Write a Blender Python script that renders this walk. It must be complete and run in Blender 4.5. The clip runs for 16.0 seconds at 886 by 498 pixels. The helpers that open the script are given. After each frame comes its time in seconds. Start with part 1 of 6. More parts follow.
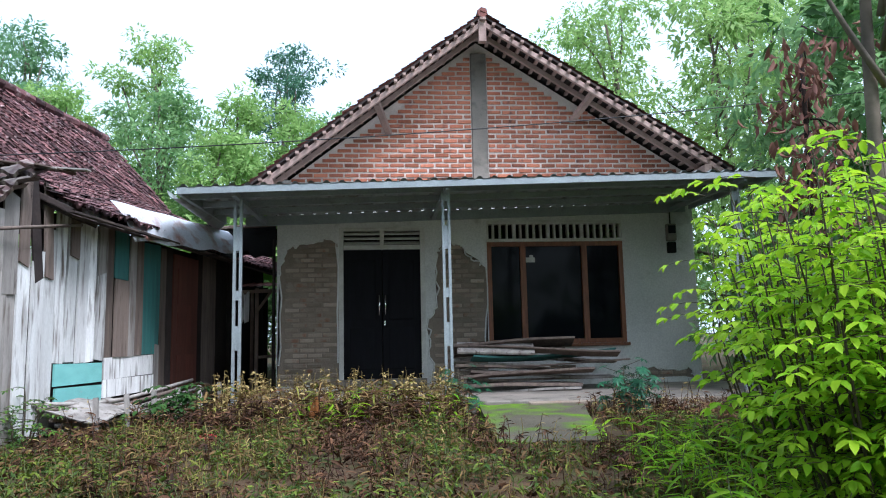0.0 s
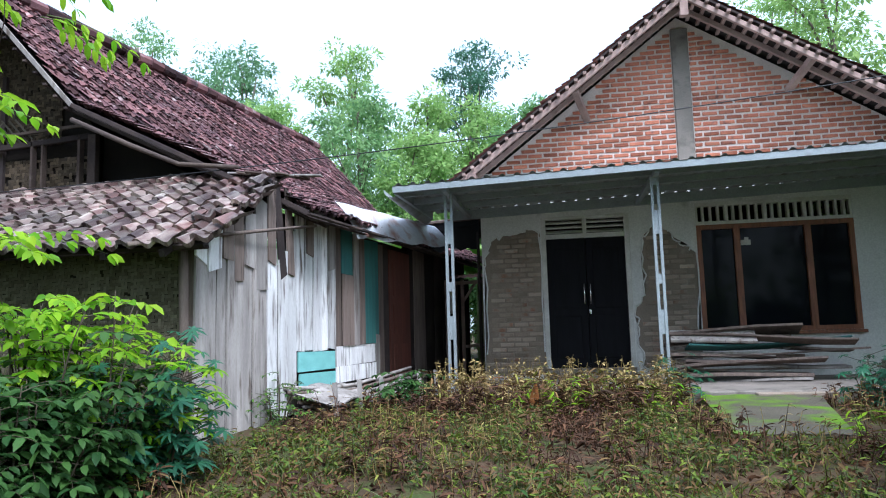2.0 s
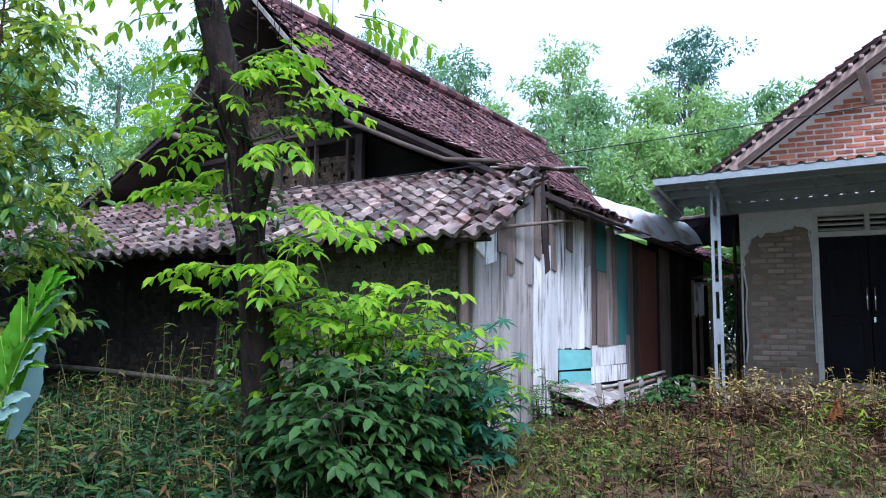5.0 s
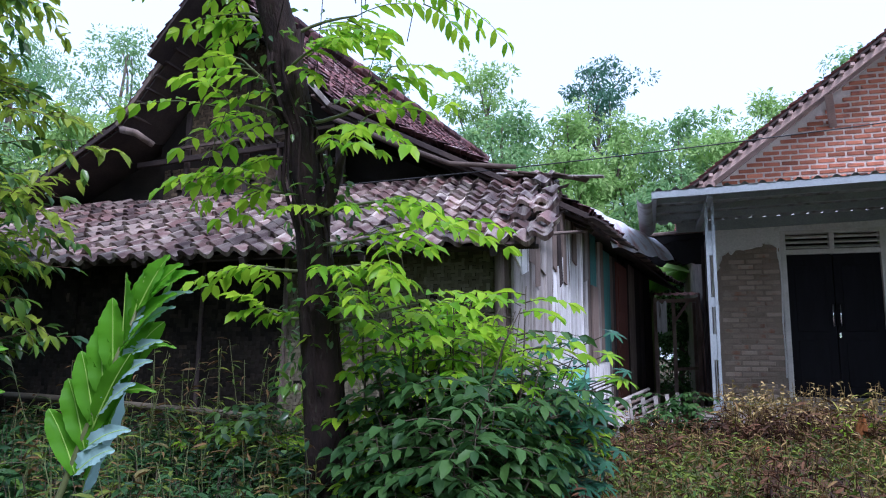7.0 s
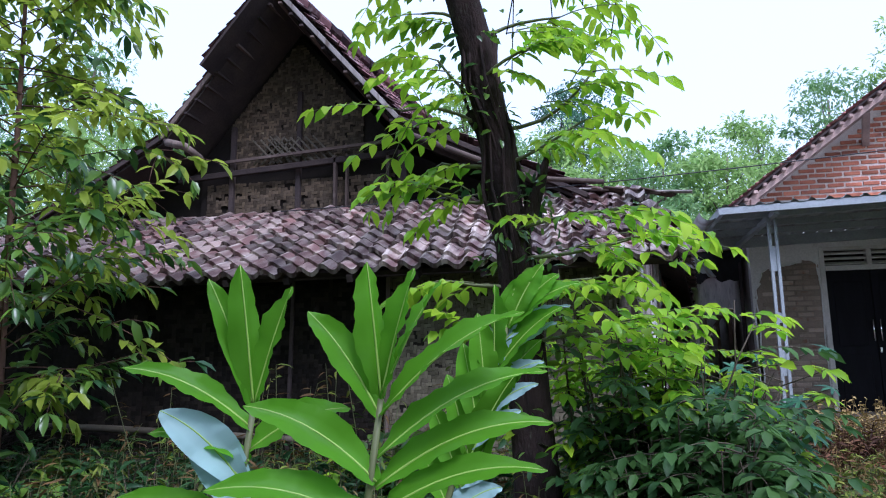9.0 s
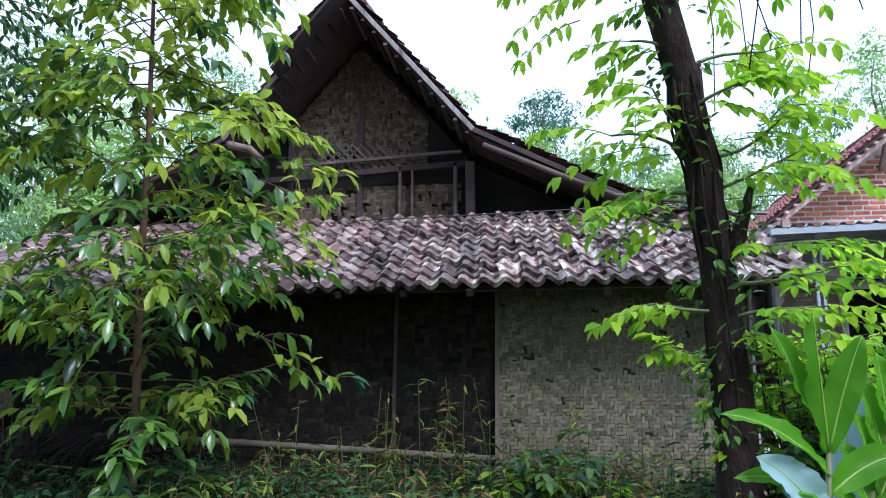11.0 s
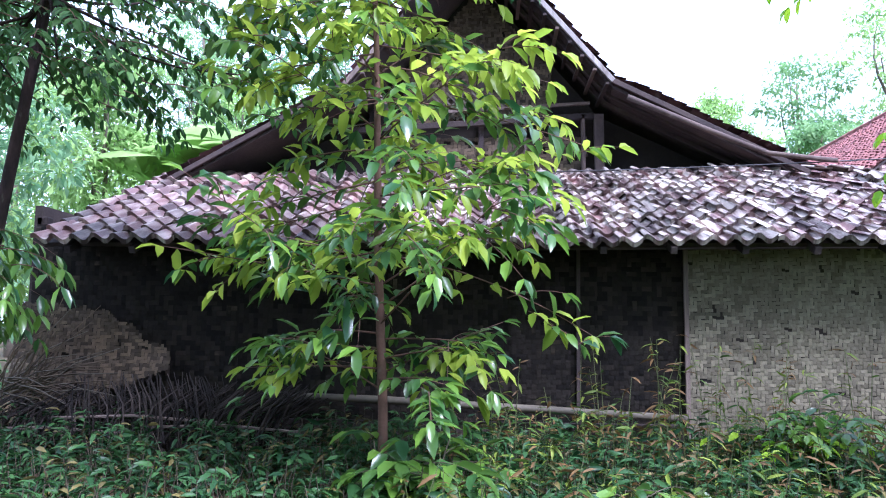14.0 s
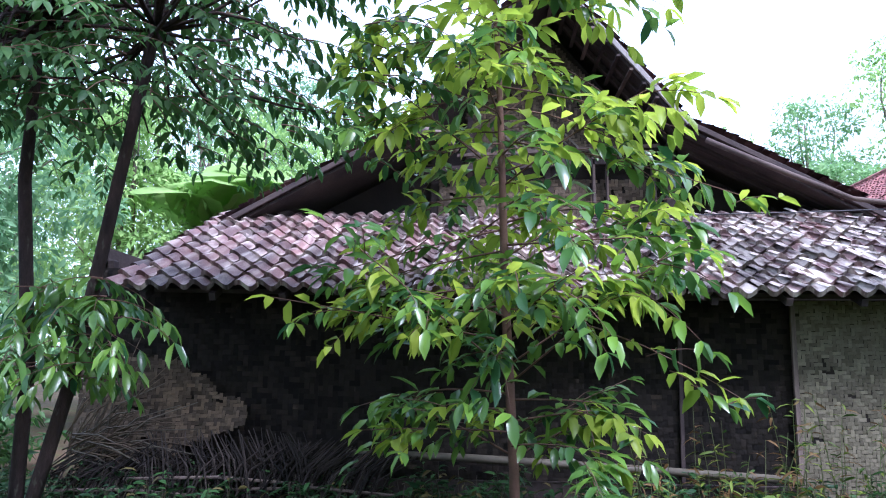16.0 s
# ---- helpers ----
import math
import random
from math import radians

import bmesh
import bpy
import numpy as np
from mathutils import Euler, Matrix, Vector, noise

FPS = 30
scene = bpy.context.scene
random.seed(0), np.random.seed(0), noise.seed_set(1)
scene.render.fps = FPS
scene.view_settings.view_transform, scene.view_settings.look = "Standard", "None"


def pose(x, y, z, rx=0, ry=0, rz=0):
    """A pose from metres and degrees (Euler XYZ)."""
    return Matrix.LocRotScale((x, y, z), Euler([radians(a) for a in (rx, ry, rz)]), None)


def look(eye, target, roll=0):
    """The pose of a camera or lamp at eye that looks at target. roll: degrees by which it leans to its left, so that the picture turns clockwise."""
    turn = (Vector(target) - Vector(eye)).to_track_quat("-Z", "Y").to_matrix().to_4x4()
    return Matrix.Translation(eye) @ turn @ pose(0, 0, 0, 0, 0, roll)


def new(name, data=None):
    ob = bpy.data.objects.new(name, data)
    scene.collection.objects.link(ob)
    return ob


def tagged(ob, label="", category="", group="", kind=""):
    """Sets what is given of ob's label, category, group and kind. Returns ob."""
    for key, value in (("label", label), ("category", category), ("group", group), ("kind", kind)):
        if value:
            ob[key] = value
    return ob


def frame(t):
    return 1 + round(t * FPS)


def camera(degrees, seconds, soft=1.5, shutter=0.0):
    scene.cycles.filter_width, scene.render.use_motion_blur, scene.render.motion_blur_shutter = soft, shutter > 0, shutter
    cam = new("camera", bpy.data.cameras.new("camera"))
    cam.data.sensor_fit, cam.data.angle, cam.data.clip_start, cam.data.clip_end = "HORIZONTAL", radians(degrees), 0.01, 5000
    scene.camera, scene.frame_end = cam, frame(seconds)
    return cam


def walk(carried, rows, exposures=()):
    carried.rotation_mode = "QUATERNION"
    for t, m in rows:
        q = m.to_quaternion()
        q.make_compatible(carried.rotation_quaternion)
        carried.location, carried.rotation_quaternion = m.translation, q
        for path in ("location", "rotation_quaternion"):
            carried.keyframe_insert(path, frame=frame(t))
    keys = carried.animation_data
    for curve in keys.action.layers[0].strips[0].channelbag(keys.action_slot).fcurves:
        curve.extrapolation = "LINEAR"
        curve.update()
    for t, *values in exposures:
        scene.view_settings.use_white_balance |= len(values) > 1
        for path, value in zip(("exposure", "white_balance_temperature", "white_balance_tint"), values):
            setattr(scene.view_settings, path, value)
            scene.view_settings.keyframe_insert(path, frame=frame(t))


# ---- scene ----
cam = camera(63.9, 16.0, soft=1.1)
PATH = [
    (0, (0.57, 1.259, 1.41), (0.748, 3.235, 1.659), -1.2),
    (0.5, (0.544, 1.246, 1.407), (0.59, 3.229, 1.663), -1.4),
    (1, (0.482, 1.208, 1.39), (0.391, 3.188, 1.653), -1.0),
    (1.5, (0.368, 1.193, 1.388), (0.159, 3.165, 1.641), -1.5),
    (2, (0.251, 1.182, 1.397), (-0.08, 3.141, 1.632), -1.6),
    (2.5, (0.208, 1.18, 1.378), (-0.22, 3.121, 1.599), -1.2),
    (3, (0.164, 1.16, 1.377), (-0.337, 3.084, 1.588), -0.6),
    (3.5, (0.113, 1.151, 1.354), (-0.469, 3.051, 1.58), -0.3),
    (4, (-0.032, 1.133, 1.38), (-0.782, 2.977, 1.572), 0.3),
    (4.5, (-0.257, 1.186, 1.387), (-1.093, 2.99, 1.603), 0.4),
    (5, (-0.54, 1.197, 1.372), (-1.39, 2.992, 1.611), 0.9),
    (5.2, (-0.695, 1.192, 1.37), (-1.522, 2.996, 1.617), 0.8),
    (7.5, (-2.273, 1.313, 1.307), (-2.797, 3.216, 1.629), 0.3),
    (8, (-2.657, 1.264, 1.300), (-3.172, 3.163, 1.655), 0.0),
    (10.3, (-4.276, 1.063, 1.412), (-4.546, 3.014, 1.763), -0.5),
    (10.5, (-4.432, 1.02, 1.426), (-4.71, 2.969, 1.779), -0.2),
    (11, (-4.795, 0.896, 1.422), (-5.042, 2.846, 1.787), 0.1),
    (11.5, (-5.146, 0.866, 1.381), (-5.391, 2.823, 1.709), 0.9),
    (12, (-5.509, 0.887, 1.351), (-5.744, 2.854, 1.625), 0.5),
    (12.5, (-5.839, 0.802, 1.403), (-6.03, 2.777, 1.656), 0.5),
    (13, (-6.199, 0.858, 1.407), (-6.334, 2.839, 1.646), 0.7),
    (13.5, (-6.522, 0.934, 1.433), (-6.652, 2.915, 1.671), 0.5),
    (14, (-6.8, 0.955, 1.452), (-6.921, 2.937, 1.691), 0.5),
    (14.5, (-7.015, 0.971, 1.477), (-7.114, 2.954, 1.718), 0.2),
    (15, (-7.255, 1.095, 1.504), (-7.36, 3.074, 1.771), 0.5),
    (15.5, (-7.484, 1.144, 1.533), (-7.616, 3.117, 1.838), 0.9),
    (16, (-7.686, 1.188, 1.588), (-7.776, 3.157, 1.924), 0.8),
]
walk(cam, [(t, look(eye, target, roll)) for t, eye, target, roll in PATH], [(0, 0.15, 5700, 13), (2.5, 0.3, 5500, 14), (3.5, 0.32, 5400, 15), (5, 0.2, 5250, 19), (8, -0.05, 5400, 28), (10.5, 0.15, 5250, 26), (11.5, 0.45, 5550, 15), (12.5, 0.76, 5450, 19), (14.5, 1.28, 5200, 32), (16, 0.97, 5250, 29)])

# ---- light ----
SUN_EL, SUN_AZ = 54, 142
world = bpy.data.worlds.new("sky")
scene.world = world
world.use_nodes = True
wn, wl = world.node_tree.nodes, world.node_tree.links
sky = wn.new("ShaderNodeTexSky")
sky.sky_type = "NISHITA"
sky.sun_disc = False
sky.sun_elevation, sky.sun_rotation = radians(SUN_EL), radians(SUN_AZ)
sky.air_density, sky.dust_density = 1.0, 4.0
haze = wn.new("ShaderNodeMixRGB")
haze.inputs[0].default_value = 0.6
haze.inputs[2].default_value = (8.8, 10.2, 11.0, 1)
wl.new(sky.outputs[0], haze.inputs[1])
wl.new(haze.outputs[0], wn["Background"].inputs["Color"])
wn["Background"].inputs["Strength"].default_value = 0.18
sun = new("sun", bpy.data.lights.new("sun", "SUN"))
sun.data.energy, sun.data.angle, sun.data.color = 4.2, radians(22), (1.0, 1.0, 0.98)
sa, se = radians(SUN_AZ), radians(SUN_EL)
sun.matrix_world = look((0, 0, 30), (-math.sin(sa) * math.cos(se), -math.cos(sa) * math.cos(se), 30 - math.sin(se)))

# ---- materials ----


def material(name):
    m = bpy.data.materials.new(name)
    m.use_nodes = True
    nt = m.node_tree
    return m, nt.nodes, nt.links, nt.nodes["Principled BSDF"]


def math_node(n, l, op, a, b):
    k = n.new("ShaderNodeMath")
    k.operation = op
    for i, v in enumerate((a, b)):
        if isinstance(v, (int, float)):
            k.inputs[i].default_value = v
        else:
            l.new(v, k.inputs[i])
    return k.outputs[0]


def surf(name, a, b, c=None, scale=3.0, fine=60.0, stretch=(1, 1, 1), rough=0.85, bump=0.4, vary=0.25, metal=0.0, spots=0.45, island=False, local=False, shift=7.0, flank=0.0):
    """A worn surface: colour a turning to b in broad patches, streaks of c, fine grain, relief, and a shift of value from piece to piece."""
    m, n, l, p = material(name)
    geo = n.new("ShaderNodeNewGeometry")
    mp = n.new("ShaderNodeMapping")
    mp.inputs["Scale"].default_value = stretch
    if local:
        tc = n.new("ShaderNodeTexCoord")
        l.new(tc.outputs["Object"], mp.inputs["Vector"])
    else:
        l.new(geo.outputs["Position"], mp.inputs["Vector"])
    rnd = geo.outputs["Random Per Island"] if island else None
    if rnd is None:
        oi = n.new("ShaderNodeObjectInfo")
        rnd = oi.outputs["Random"]

    def tex(s, detail=6.0):
        t = n.new("ShaderNodeTexNoise")
        t.noise_dimensions = "4D"
        t.inputs["Scale"].default_value, t.inputs["Detail"].default_value = s, detail
        l.new(mp.outputs[0], t.inputs["Vector"])
        l.new(math_node(n, l, "MULTIPLY", rnd, shift), t.inputs["W"])
        return t.outputs["Fac"]

    def ramp(v, lo, hi):
        r = n.new("ShaderNodeMapRange")
        r.inputs["From Min"].default_value, r.inputs["From Max"].default_value = lo, hi
        l.new(v, r.inputs["Value"])
        return r.outputs[0]

    def mix(f, x, y, kind="MIX"):
        k = n.new("ShaderNodeMixRGB")
        k.blend_type = kind
        for i, v in enumerate((f, x, y)):
            if isinstance(v, tuple):
                k.inputs[i].default_value = (*v, 1) if len(v) == 3 else v
            elif isinstance(v, (int, float)):
                k.inputs[i].default_value = v
            else:
                l.new(v, k.inputs[i])
        return k.outputs[0]

    broad, grain = tex(scale), tex(fine, 4.0)
    col = mix(ramp(broad, 0.35, 0.65), a, b)
    if c:
        f = ramp(tex(scale * 2.7), spots + 0.05, spots + 0.22)
        # flank: streaks of c grow stronger on faces turned toward -x.
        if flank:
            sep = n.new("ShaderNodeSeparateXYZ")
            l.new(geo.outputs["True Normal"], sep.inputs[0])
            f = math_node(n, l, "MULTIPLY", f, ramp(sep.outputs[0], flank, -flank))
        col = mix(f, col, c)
    g = math_node(n, l, "ADD", math_node(n, l, "MULTIPLY", grain, 0.6), 0.7)
    v = math_node(n, l, "ADD", math_node(n, l, "MULTIPLY", rnd, 2 * vary), 1 - vary)
    hs = n.new("ShaderNodeHueSaturation")
    l.new(math_node(n, l, "MULTIPLY", g, v), hs.inputs["Value"])
    l.new(col, hs.inputs["Color"])
    l.new(hs.outputs[0], p.inputs["Base Color"])
    p.inputs["Roughness"].default_value, p.inputs["Metallic"].default_value = rough, metal
    p.inputs["Specular IOR Level"].default_value = 0.2 if rough > 0.75 else 0.4
    if bump:
        bp = n.new("ShaderNodeBump")
        bp.inputs["Strength"].default_value, bp.inputs["Distance"].default_value = bump, 0.012
        l.new(math_node(n, l, "ADD", grain, math_node(n, l, "MULTIPLY", broad, 0.8)), bp.inputs["Height"])
        l.new(bp.outputs[0], p.inputs["Normal"])
    return m


def leaf_mat(name, a, b, trans=0.35, rough=0.45, dead=None, share=0.0, gloss=0.25):
    """Leaves from a to b, leaf by leaf; a share of them dead; light passes through the blade."""
    m, n, l, p = material(name)
    geo = n.new("ShaderNodeNewGeometry")
    rnd = geo.outputs["Random Per Island"]
    r = n.new("ShaderNodeValToRGB")
    r.color_ramp.elements[0].color, r.color_ramp.elements[1].color = (*a, 1), (*b, 1)
    l.new(rnd, r.inputs[0])
    if dead:
        e = r.color_ramp.elements
        e[1].position = 1 - share - 0.02
        k = e.new(1 - share)
        k.color = (*dead, 1)
        k = e.new(1.0)
        k.color = (*[v * 0.6 for v in dead], 1)
    t = n.new("ShaderNodeTexNoise")
    t.inputs["Scale"].default_value, t.inputs["Detail"].default_value = 2.2, 5.0
    l.new(geo.outputs["Position"], t.inputs["Vector"])
    hs = n.new("ShaderNodeHueSaturation")
    l.new(math_node(n, l, "ADD", math_node(n, l, "MULTIPLY", t.outputs["Fac"], 0.9), 0.55), hs.inputs["Value"])
    l.new(r.outputs[0], hs.inputs["Color"])
    l.new(hs.outputs[0], p.inputs["Base Color"])
    p.inputs["Roughness"].default_value, p.inputs["Specular IOR Level"].default_value = rough, gloss
    tr = n.new("ShaderNodeBsdfTranslucent")
    l.new(hs.outputs[0], tr.inputs["Color"])
    mx = n.new("ShaderNodeMixShader")
    mx.inputs[0].default_value = trans
    l.new(p.outputs[0], mx.inputs[1])
    l.new(tr.outputs[0], mx.inputs[2])
    l.new(mx.outputs[0], n["Material Output"].inputs["Surface"])
    return m


def plain(name, col, rough=0.5, metal=0.0):
    m, n, l, p = material(name)
    p.inputs["Base Color"].default_value = (*col, 1)
    p.inputs["Roughness"].default_value, p.inputs["Metallic"].default_value = rough, metal
    return m


def glass_mat(name):
    """Dark tinted window glass."""
    m, n, l, p = material(name)
    p.inputs["Base Color"].default_value = (0.006, 0.007, 0.010, 1)
    p.inputs["Roughness"].default_value = 0.06
    p.inputs["Specular IOR Level"].default_value = 0.07
    return m


M_GROUND = surf("earth", (0.085, 0.052, 0.03), (0.05, 0.036, 0.02), (0.05, 0.07, 0.018), scale=1.3, fine=35, rough=1.0, bump=1.0, vary=0)
M_BRICK = surf("brick", (0.49, 0.185, 0.11), (0.38, 0.13, 0.08), (0.17, 0.08, 0.065), scale=4, fine=90, rough=0.95, bump=0.5, vary=0.38, spots=0.5)
M_MORTAR = surf("mortar", (0.78, 0.67, 0.61), (0.64, 0.54, 0.49), scale=2.5, fine=70, rough=1.0, bump=0.8, vary=0)
M_CONC = surf("concrete", (0.27, 0.235, 0.205), (0.18, 0.16, 0.14), (0.11, 0.098, 0.082), scale=2.0, fine=60, rough=0.95, bump=0.5, vary=0.05, spots=0.5)
M_WHITE = surf("white_render", (0.68, 0.67, 0.64), (0.58, 0.57, 0.55), (0.33, 0.31, 0.28), scale=0.9, fine=40, rough=0.9, bump=0.2, vary=0, spots=0.55)
M_OLDBRICK = surf("limed_brick", (0.36, 0.29, 0.23), (0.26, 0.21, 0.165), (0.26, 0.13, 0.085), scale=2.5, fine=70, rough=1.0, bump=0.7, vary=0.3, spots=0.50)
M_TRIM = surf("painted_trim", (0.62, 0.60, 0.56), (0.50, 0.48, 0.44), scale=5, fine=60, rough=0.7, bump=0.1, vary=0.05)
M_DOOR = surf("dark_door", (0.008, 0.008, 0.011), (0.005, 0.005, 0.007), scale=4, fine=50, stretch=(4, 4, 0.5), rough=0.8, bump=0.1, vary=0)
M_GLASS = glass_mat("window_glass")
M_FRAME = surf("varnished_frame", (0.26, 0.10, 0.045), (0.16, 0.06, 0.03), scale=6, fine=80, stretch=(6, 6, 0.7), rough=0.5, bump=0.15, vary=0.1)
M_STEEL = surf("galvanised_steel", (0.33, 0.37, 0.385), (0.27, 0.30, 0.315), (0.20, 0.20, 0.20), scale=3, fine=50, rough=0.55, metal=0.3, bump=0.05, vary=0.04, spots=0.58)
M_SHEET = surf("roof_sheet", (0.36, 0.39, 0.385), (0.29, 0.32, 0.31), (0.18, 0.17, 0.155), scale=1.2, fine=30, rough=0.6, metal=0.3, bump=0.05, vary=0)
M_CHROME = plain("chrome", (0.8, 0.8, 0.8), 0.2, 1.0)
# Lean-to tiles: pale streaks, strongest on their west-facing flanks.
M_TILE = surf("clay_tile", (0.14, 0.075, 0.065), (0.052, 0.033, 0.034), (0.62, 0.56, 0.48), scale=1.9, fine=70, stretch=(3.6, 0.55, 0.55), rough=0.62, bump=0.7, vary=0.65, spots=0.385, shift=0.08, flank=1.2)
M_TILE_L = surf("streaked_tile", (0.14, 0.075, 0.065), (0.052, 0.033, 0.034), (0.60, 0.54, 0.46), scale=1.9, fine=70, stretch=(3.6, 0.55, 0.55), rough=0.62, bump=0.7, vary=0.65, spots=0.41, island=True, shift=0.08, flank=1.2)
M_TILE_J = surf("clay_tile_far", (0.16, 0.076, 0.074), (0.066, 0.038, 0.044), (0.34, 0.28, 0.27), scale=2.4, fine=60, rough=0.9, bump=0.5, vary=0.75, spots=0.52, island=True)
M_TILE_R = surf("clay_tile_red", (0.24, 0.10, 0.085), (0.15, 0.068, 0.066), (0.12, 0.085, 0.085), scale=2.5, fine=60, rough=0.9, bump=0.4, vary=0.3, spots=0.55, island=True)
M_OLDWOOD = surf("weathered_wood", (0.24, 0.185, 0.155), (0.15, 0.115, 0.10), (0.09, 0.07, 0.06), scale=2.0, fine=45, stretch=(7, 7, 0.6), rough=0.95, bump=0.6, vary=0.3, spots=0.52)
M_RAFTER = surf("rafter_wood", (0.42, 0.30, 0.26), (0.25, 0.175, 0.155), scale=3, fine=50, rough=0.9, bump=0.4, vary=0.25)
M_MIDWOOD = surf("aged_wood", (0.12, 0.09, 0.075), (0.075, 0.056, 0.05), (0.17, 0.14, 0.12), scale=3, fine=45, stretch=(1, 1, 1), rough=0.95, bump=0.5, vary=0.25, spots=0.56)
M_DARKWOOD = surf("dark_wood", (0.06, 0.045, 0.04), (0.035, 0.028, 0.028), scale=3, fine=40, rough=0.95, bump=0.5, vary=0.3)
M_WHITEWOOD = surf("whitewashed_plank", (0.84, 0.83, 0.82), (0.66, 0.64, 0.63), (0.15, 0.12, 0.10), scale=1.6, fine=50, stretch=(4, 4, 0.5), rough=0.9, bump=0.6, vary=0.28, spots=0.47)
M_GREYWOOD = surf("grey_plank", (0.396, 0.361, 0.335), (0.216, 0.194, 0.180), (0.11, 0.085, 0.07), scale=1.8, fine=50, stretch=(4, 4, 0.5), rough=0.95, bump=0.6, vary=0.28, spots=0.50)
M_TEAL = surf("teal_plank", (0.06, 0.20, 0.185), (0.05, 0.135, 0.13), (0.13, 0.12, 0.10), scale=1.8, fine=50, stretch=(8, 8, 0.5), rough=0.8, bump=0.4, vary=0.2, spots=0.57)
M_AQUA = surf("turquoise_board", (0.24, 0.56, 0.53), (0.19, 0.47, 0.45), (0.36, 0.42, 0.40), scale=1.5, fine=50, stretch=(2, 2, 5), rough=0.8, bump=0.3, vary=0.05, spots=0.6)
M_REDWOOD = surf("red_brown_door", (0.17, 0.055, 0.038), (0.11, 0.040, 0.03), scale=2, fine=40, stretch=(6, 6, 0.6), rough=0.75, bump=0.2, vary=0.12)
M_ZINC = surf("zinc_sheet", (0.74, 0.75, 0.80), (0.62, 0.64, 0.70), (0.40, 0.22, 0.18), scale=1.4, fine=40, rough=0.45, metal=0.35, bump=0.1, vary=0, spots=0.47)
M_BAMBOO = surf("woven_bamboo", (0.175, 0.155, 0.105), (0.12, 0.105, 0.072), (0.06, 0.053, 0.038), scale=1.3, fine=60, rough=0.85, bump=0.3, vary=0.32, spots=0.55, island=True, shift=1.0)
# The dark panels' own tone, pushed near black to hold the eave's shade.
M_BAMBOO_D = surf("old_shaded_bamboo", (0.020, 0.015, 0.011), (0.009, 0.0075, 0.006), (0.10, 0.076, 0.048), scale=1.2, fine=60, rough=0.85, bump=0.3, vary=0.7, spots=0.59, island=True, shift=2.0)
M_BAMBOO_O = surf("brown_woven_bamboo", (0.10, 0.073, 0.046), (0.055, 0.042, 0.03), (0.15, 0.12, 0.075), scale=2.0, fine=60, rough=0.85, bump=0.3, vary=0.5, spots=0.55, island=True, shift=2.0)
M_THATCH = surf("old_thatch", (0.034, 0.027, 0.022), (0.016, 0.013, 0.012), (0.08, 0.063, 0.048), scale=3, fine=60, rough=0.9, bump=0.3, vary=0.7, spots=0.56, island=True)
M_BARK_FAR = surf("pale_bark", (0.16, 0.13, 0.10), (0.10, 0.085, 0.07), scale=3, fine=20, rough=1.0, bump=0.5, vary=0.2)
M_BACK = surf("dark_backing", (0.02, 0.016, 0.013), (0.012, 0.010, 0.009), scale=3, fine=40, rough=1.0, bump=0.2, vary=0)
M_POLE = surf("bamboo_pole", (0.10, 0.085, 0.06), (0.065, 0.055, 0.038), scale=3, fine=40, rough=0.7, bump=0.2, vary=0.2)
M_BARK = surf("bark", (0.045, 0.03, 0.026), (0.02, 0.015, 0.014), (0.10, 0.105, 0.07), scale=4.5, fine=26, stretch=(3, 3, 1), rough=1.0, bump=1.0, vary=0.1, spots=0.56)
M_BARK_S = surf("smooth_bark", (0.15, 0.085, 0.06), (0.105, 0.06, 0.045), (0.17, 0.14, 0.11), scale=5, fine=40, rough=0.85, bump=0.4, vary=0.1, spots=0.58)
M_TWIG = plain("twig", (0.065, 0.05, 0.03), 0.8)
M_STEM = plain("green_stem", (0.12, 0.14, 0.05), 0.6)
M_RIB = plain("pale_midrib", (0.30, 0.48, 0.08), 0.5)
M_PLASTIC = surf("black_plastic", (0.008, 0.008, 0.009), (0.005, 0.005, 0.006), scale=2, fine=20, rough=0.8, bump=0.5, vary=0)
M_CABLE = plain("cable", (0.012, 0.012, 0.014), 0.6)
# Lightened, partly bluish leaf colours: aerial haze is painted into them.
M_LF_FAR = leaf_mat("hazed_leaf", (0.15, 0.30, 0.12), (0.30, 0.46, 0.20), 0.5, 0.6)
M_LF_FAR2 = leaf_mat("hazed_leaf_yellow", (0.22, 0.38, 0.11), (0.38, 0.54, 0.19), 0.5, 0.6)
M_LF_FAR3 = leaf_mat("hazed_leaf_blue", (0.12, 0.26, 0.12), (0.23, 0.38, 0.19), 0.5, 0.6)
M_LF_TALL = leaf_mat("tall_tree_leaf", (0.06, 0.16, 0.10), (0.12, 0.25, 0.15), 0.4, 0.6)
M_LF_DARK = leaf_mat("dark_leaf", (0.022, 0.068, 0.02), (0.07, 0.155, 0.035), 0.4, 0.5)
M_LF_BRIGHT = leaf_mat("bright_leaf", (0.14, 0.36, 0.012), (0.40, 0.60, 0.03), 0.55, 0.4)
M_LF_SAP = leaf_mat("sapling_leaf", (0.022, 0.085, 0.03), (0.16, 0.30, 0.035), 0.45, 0.28, gloss=0.6)
# Bright yellow-green that puts backlight into the sapling's leaf colour.
M_LF_BACKLIT = leaf_mat("backlit_sapling_leaf", (0.16, 0.26, 0.025), (0.40, 0.50, 0.055), 0.6, 0.35)
M_LF_LIME = leaf_mat("lime_leaf", (0.24, 0.48, 0.015), (0.46, 0.66, 0.03), 0.5, 0.45)
M_LF_BLUE = leaf_mat("bluish_leaf", (0.02, 0.085, 0.05), (0.04, 0.15, 0.07), 0.3, 0.35)
M_LF_GINGER = leaf_mat("ginger_leaf", (0.075, 0.29, 0.010), (0.16, 0.43, 0.016), 0.55, 0.45)
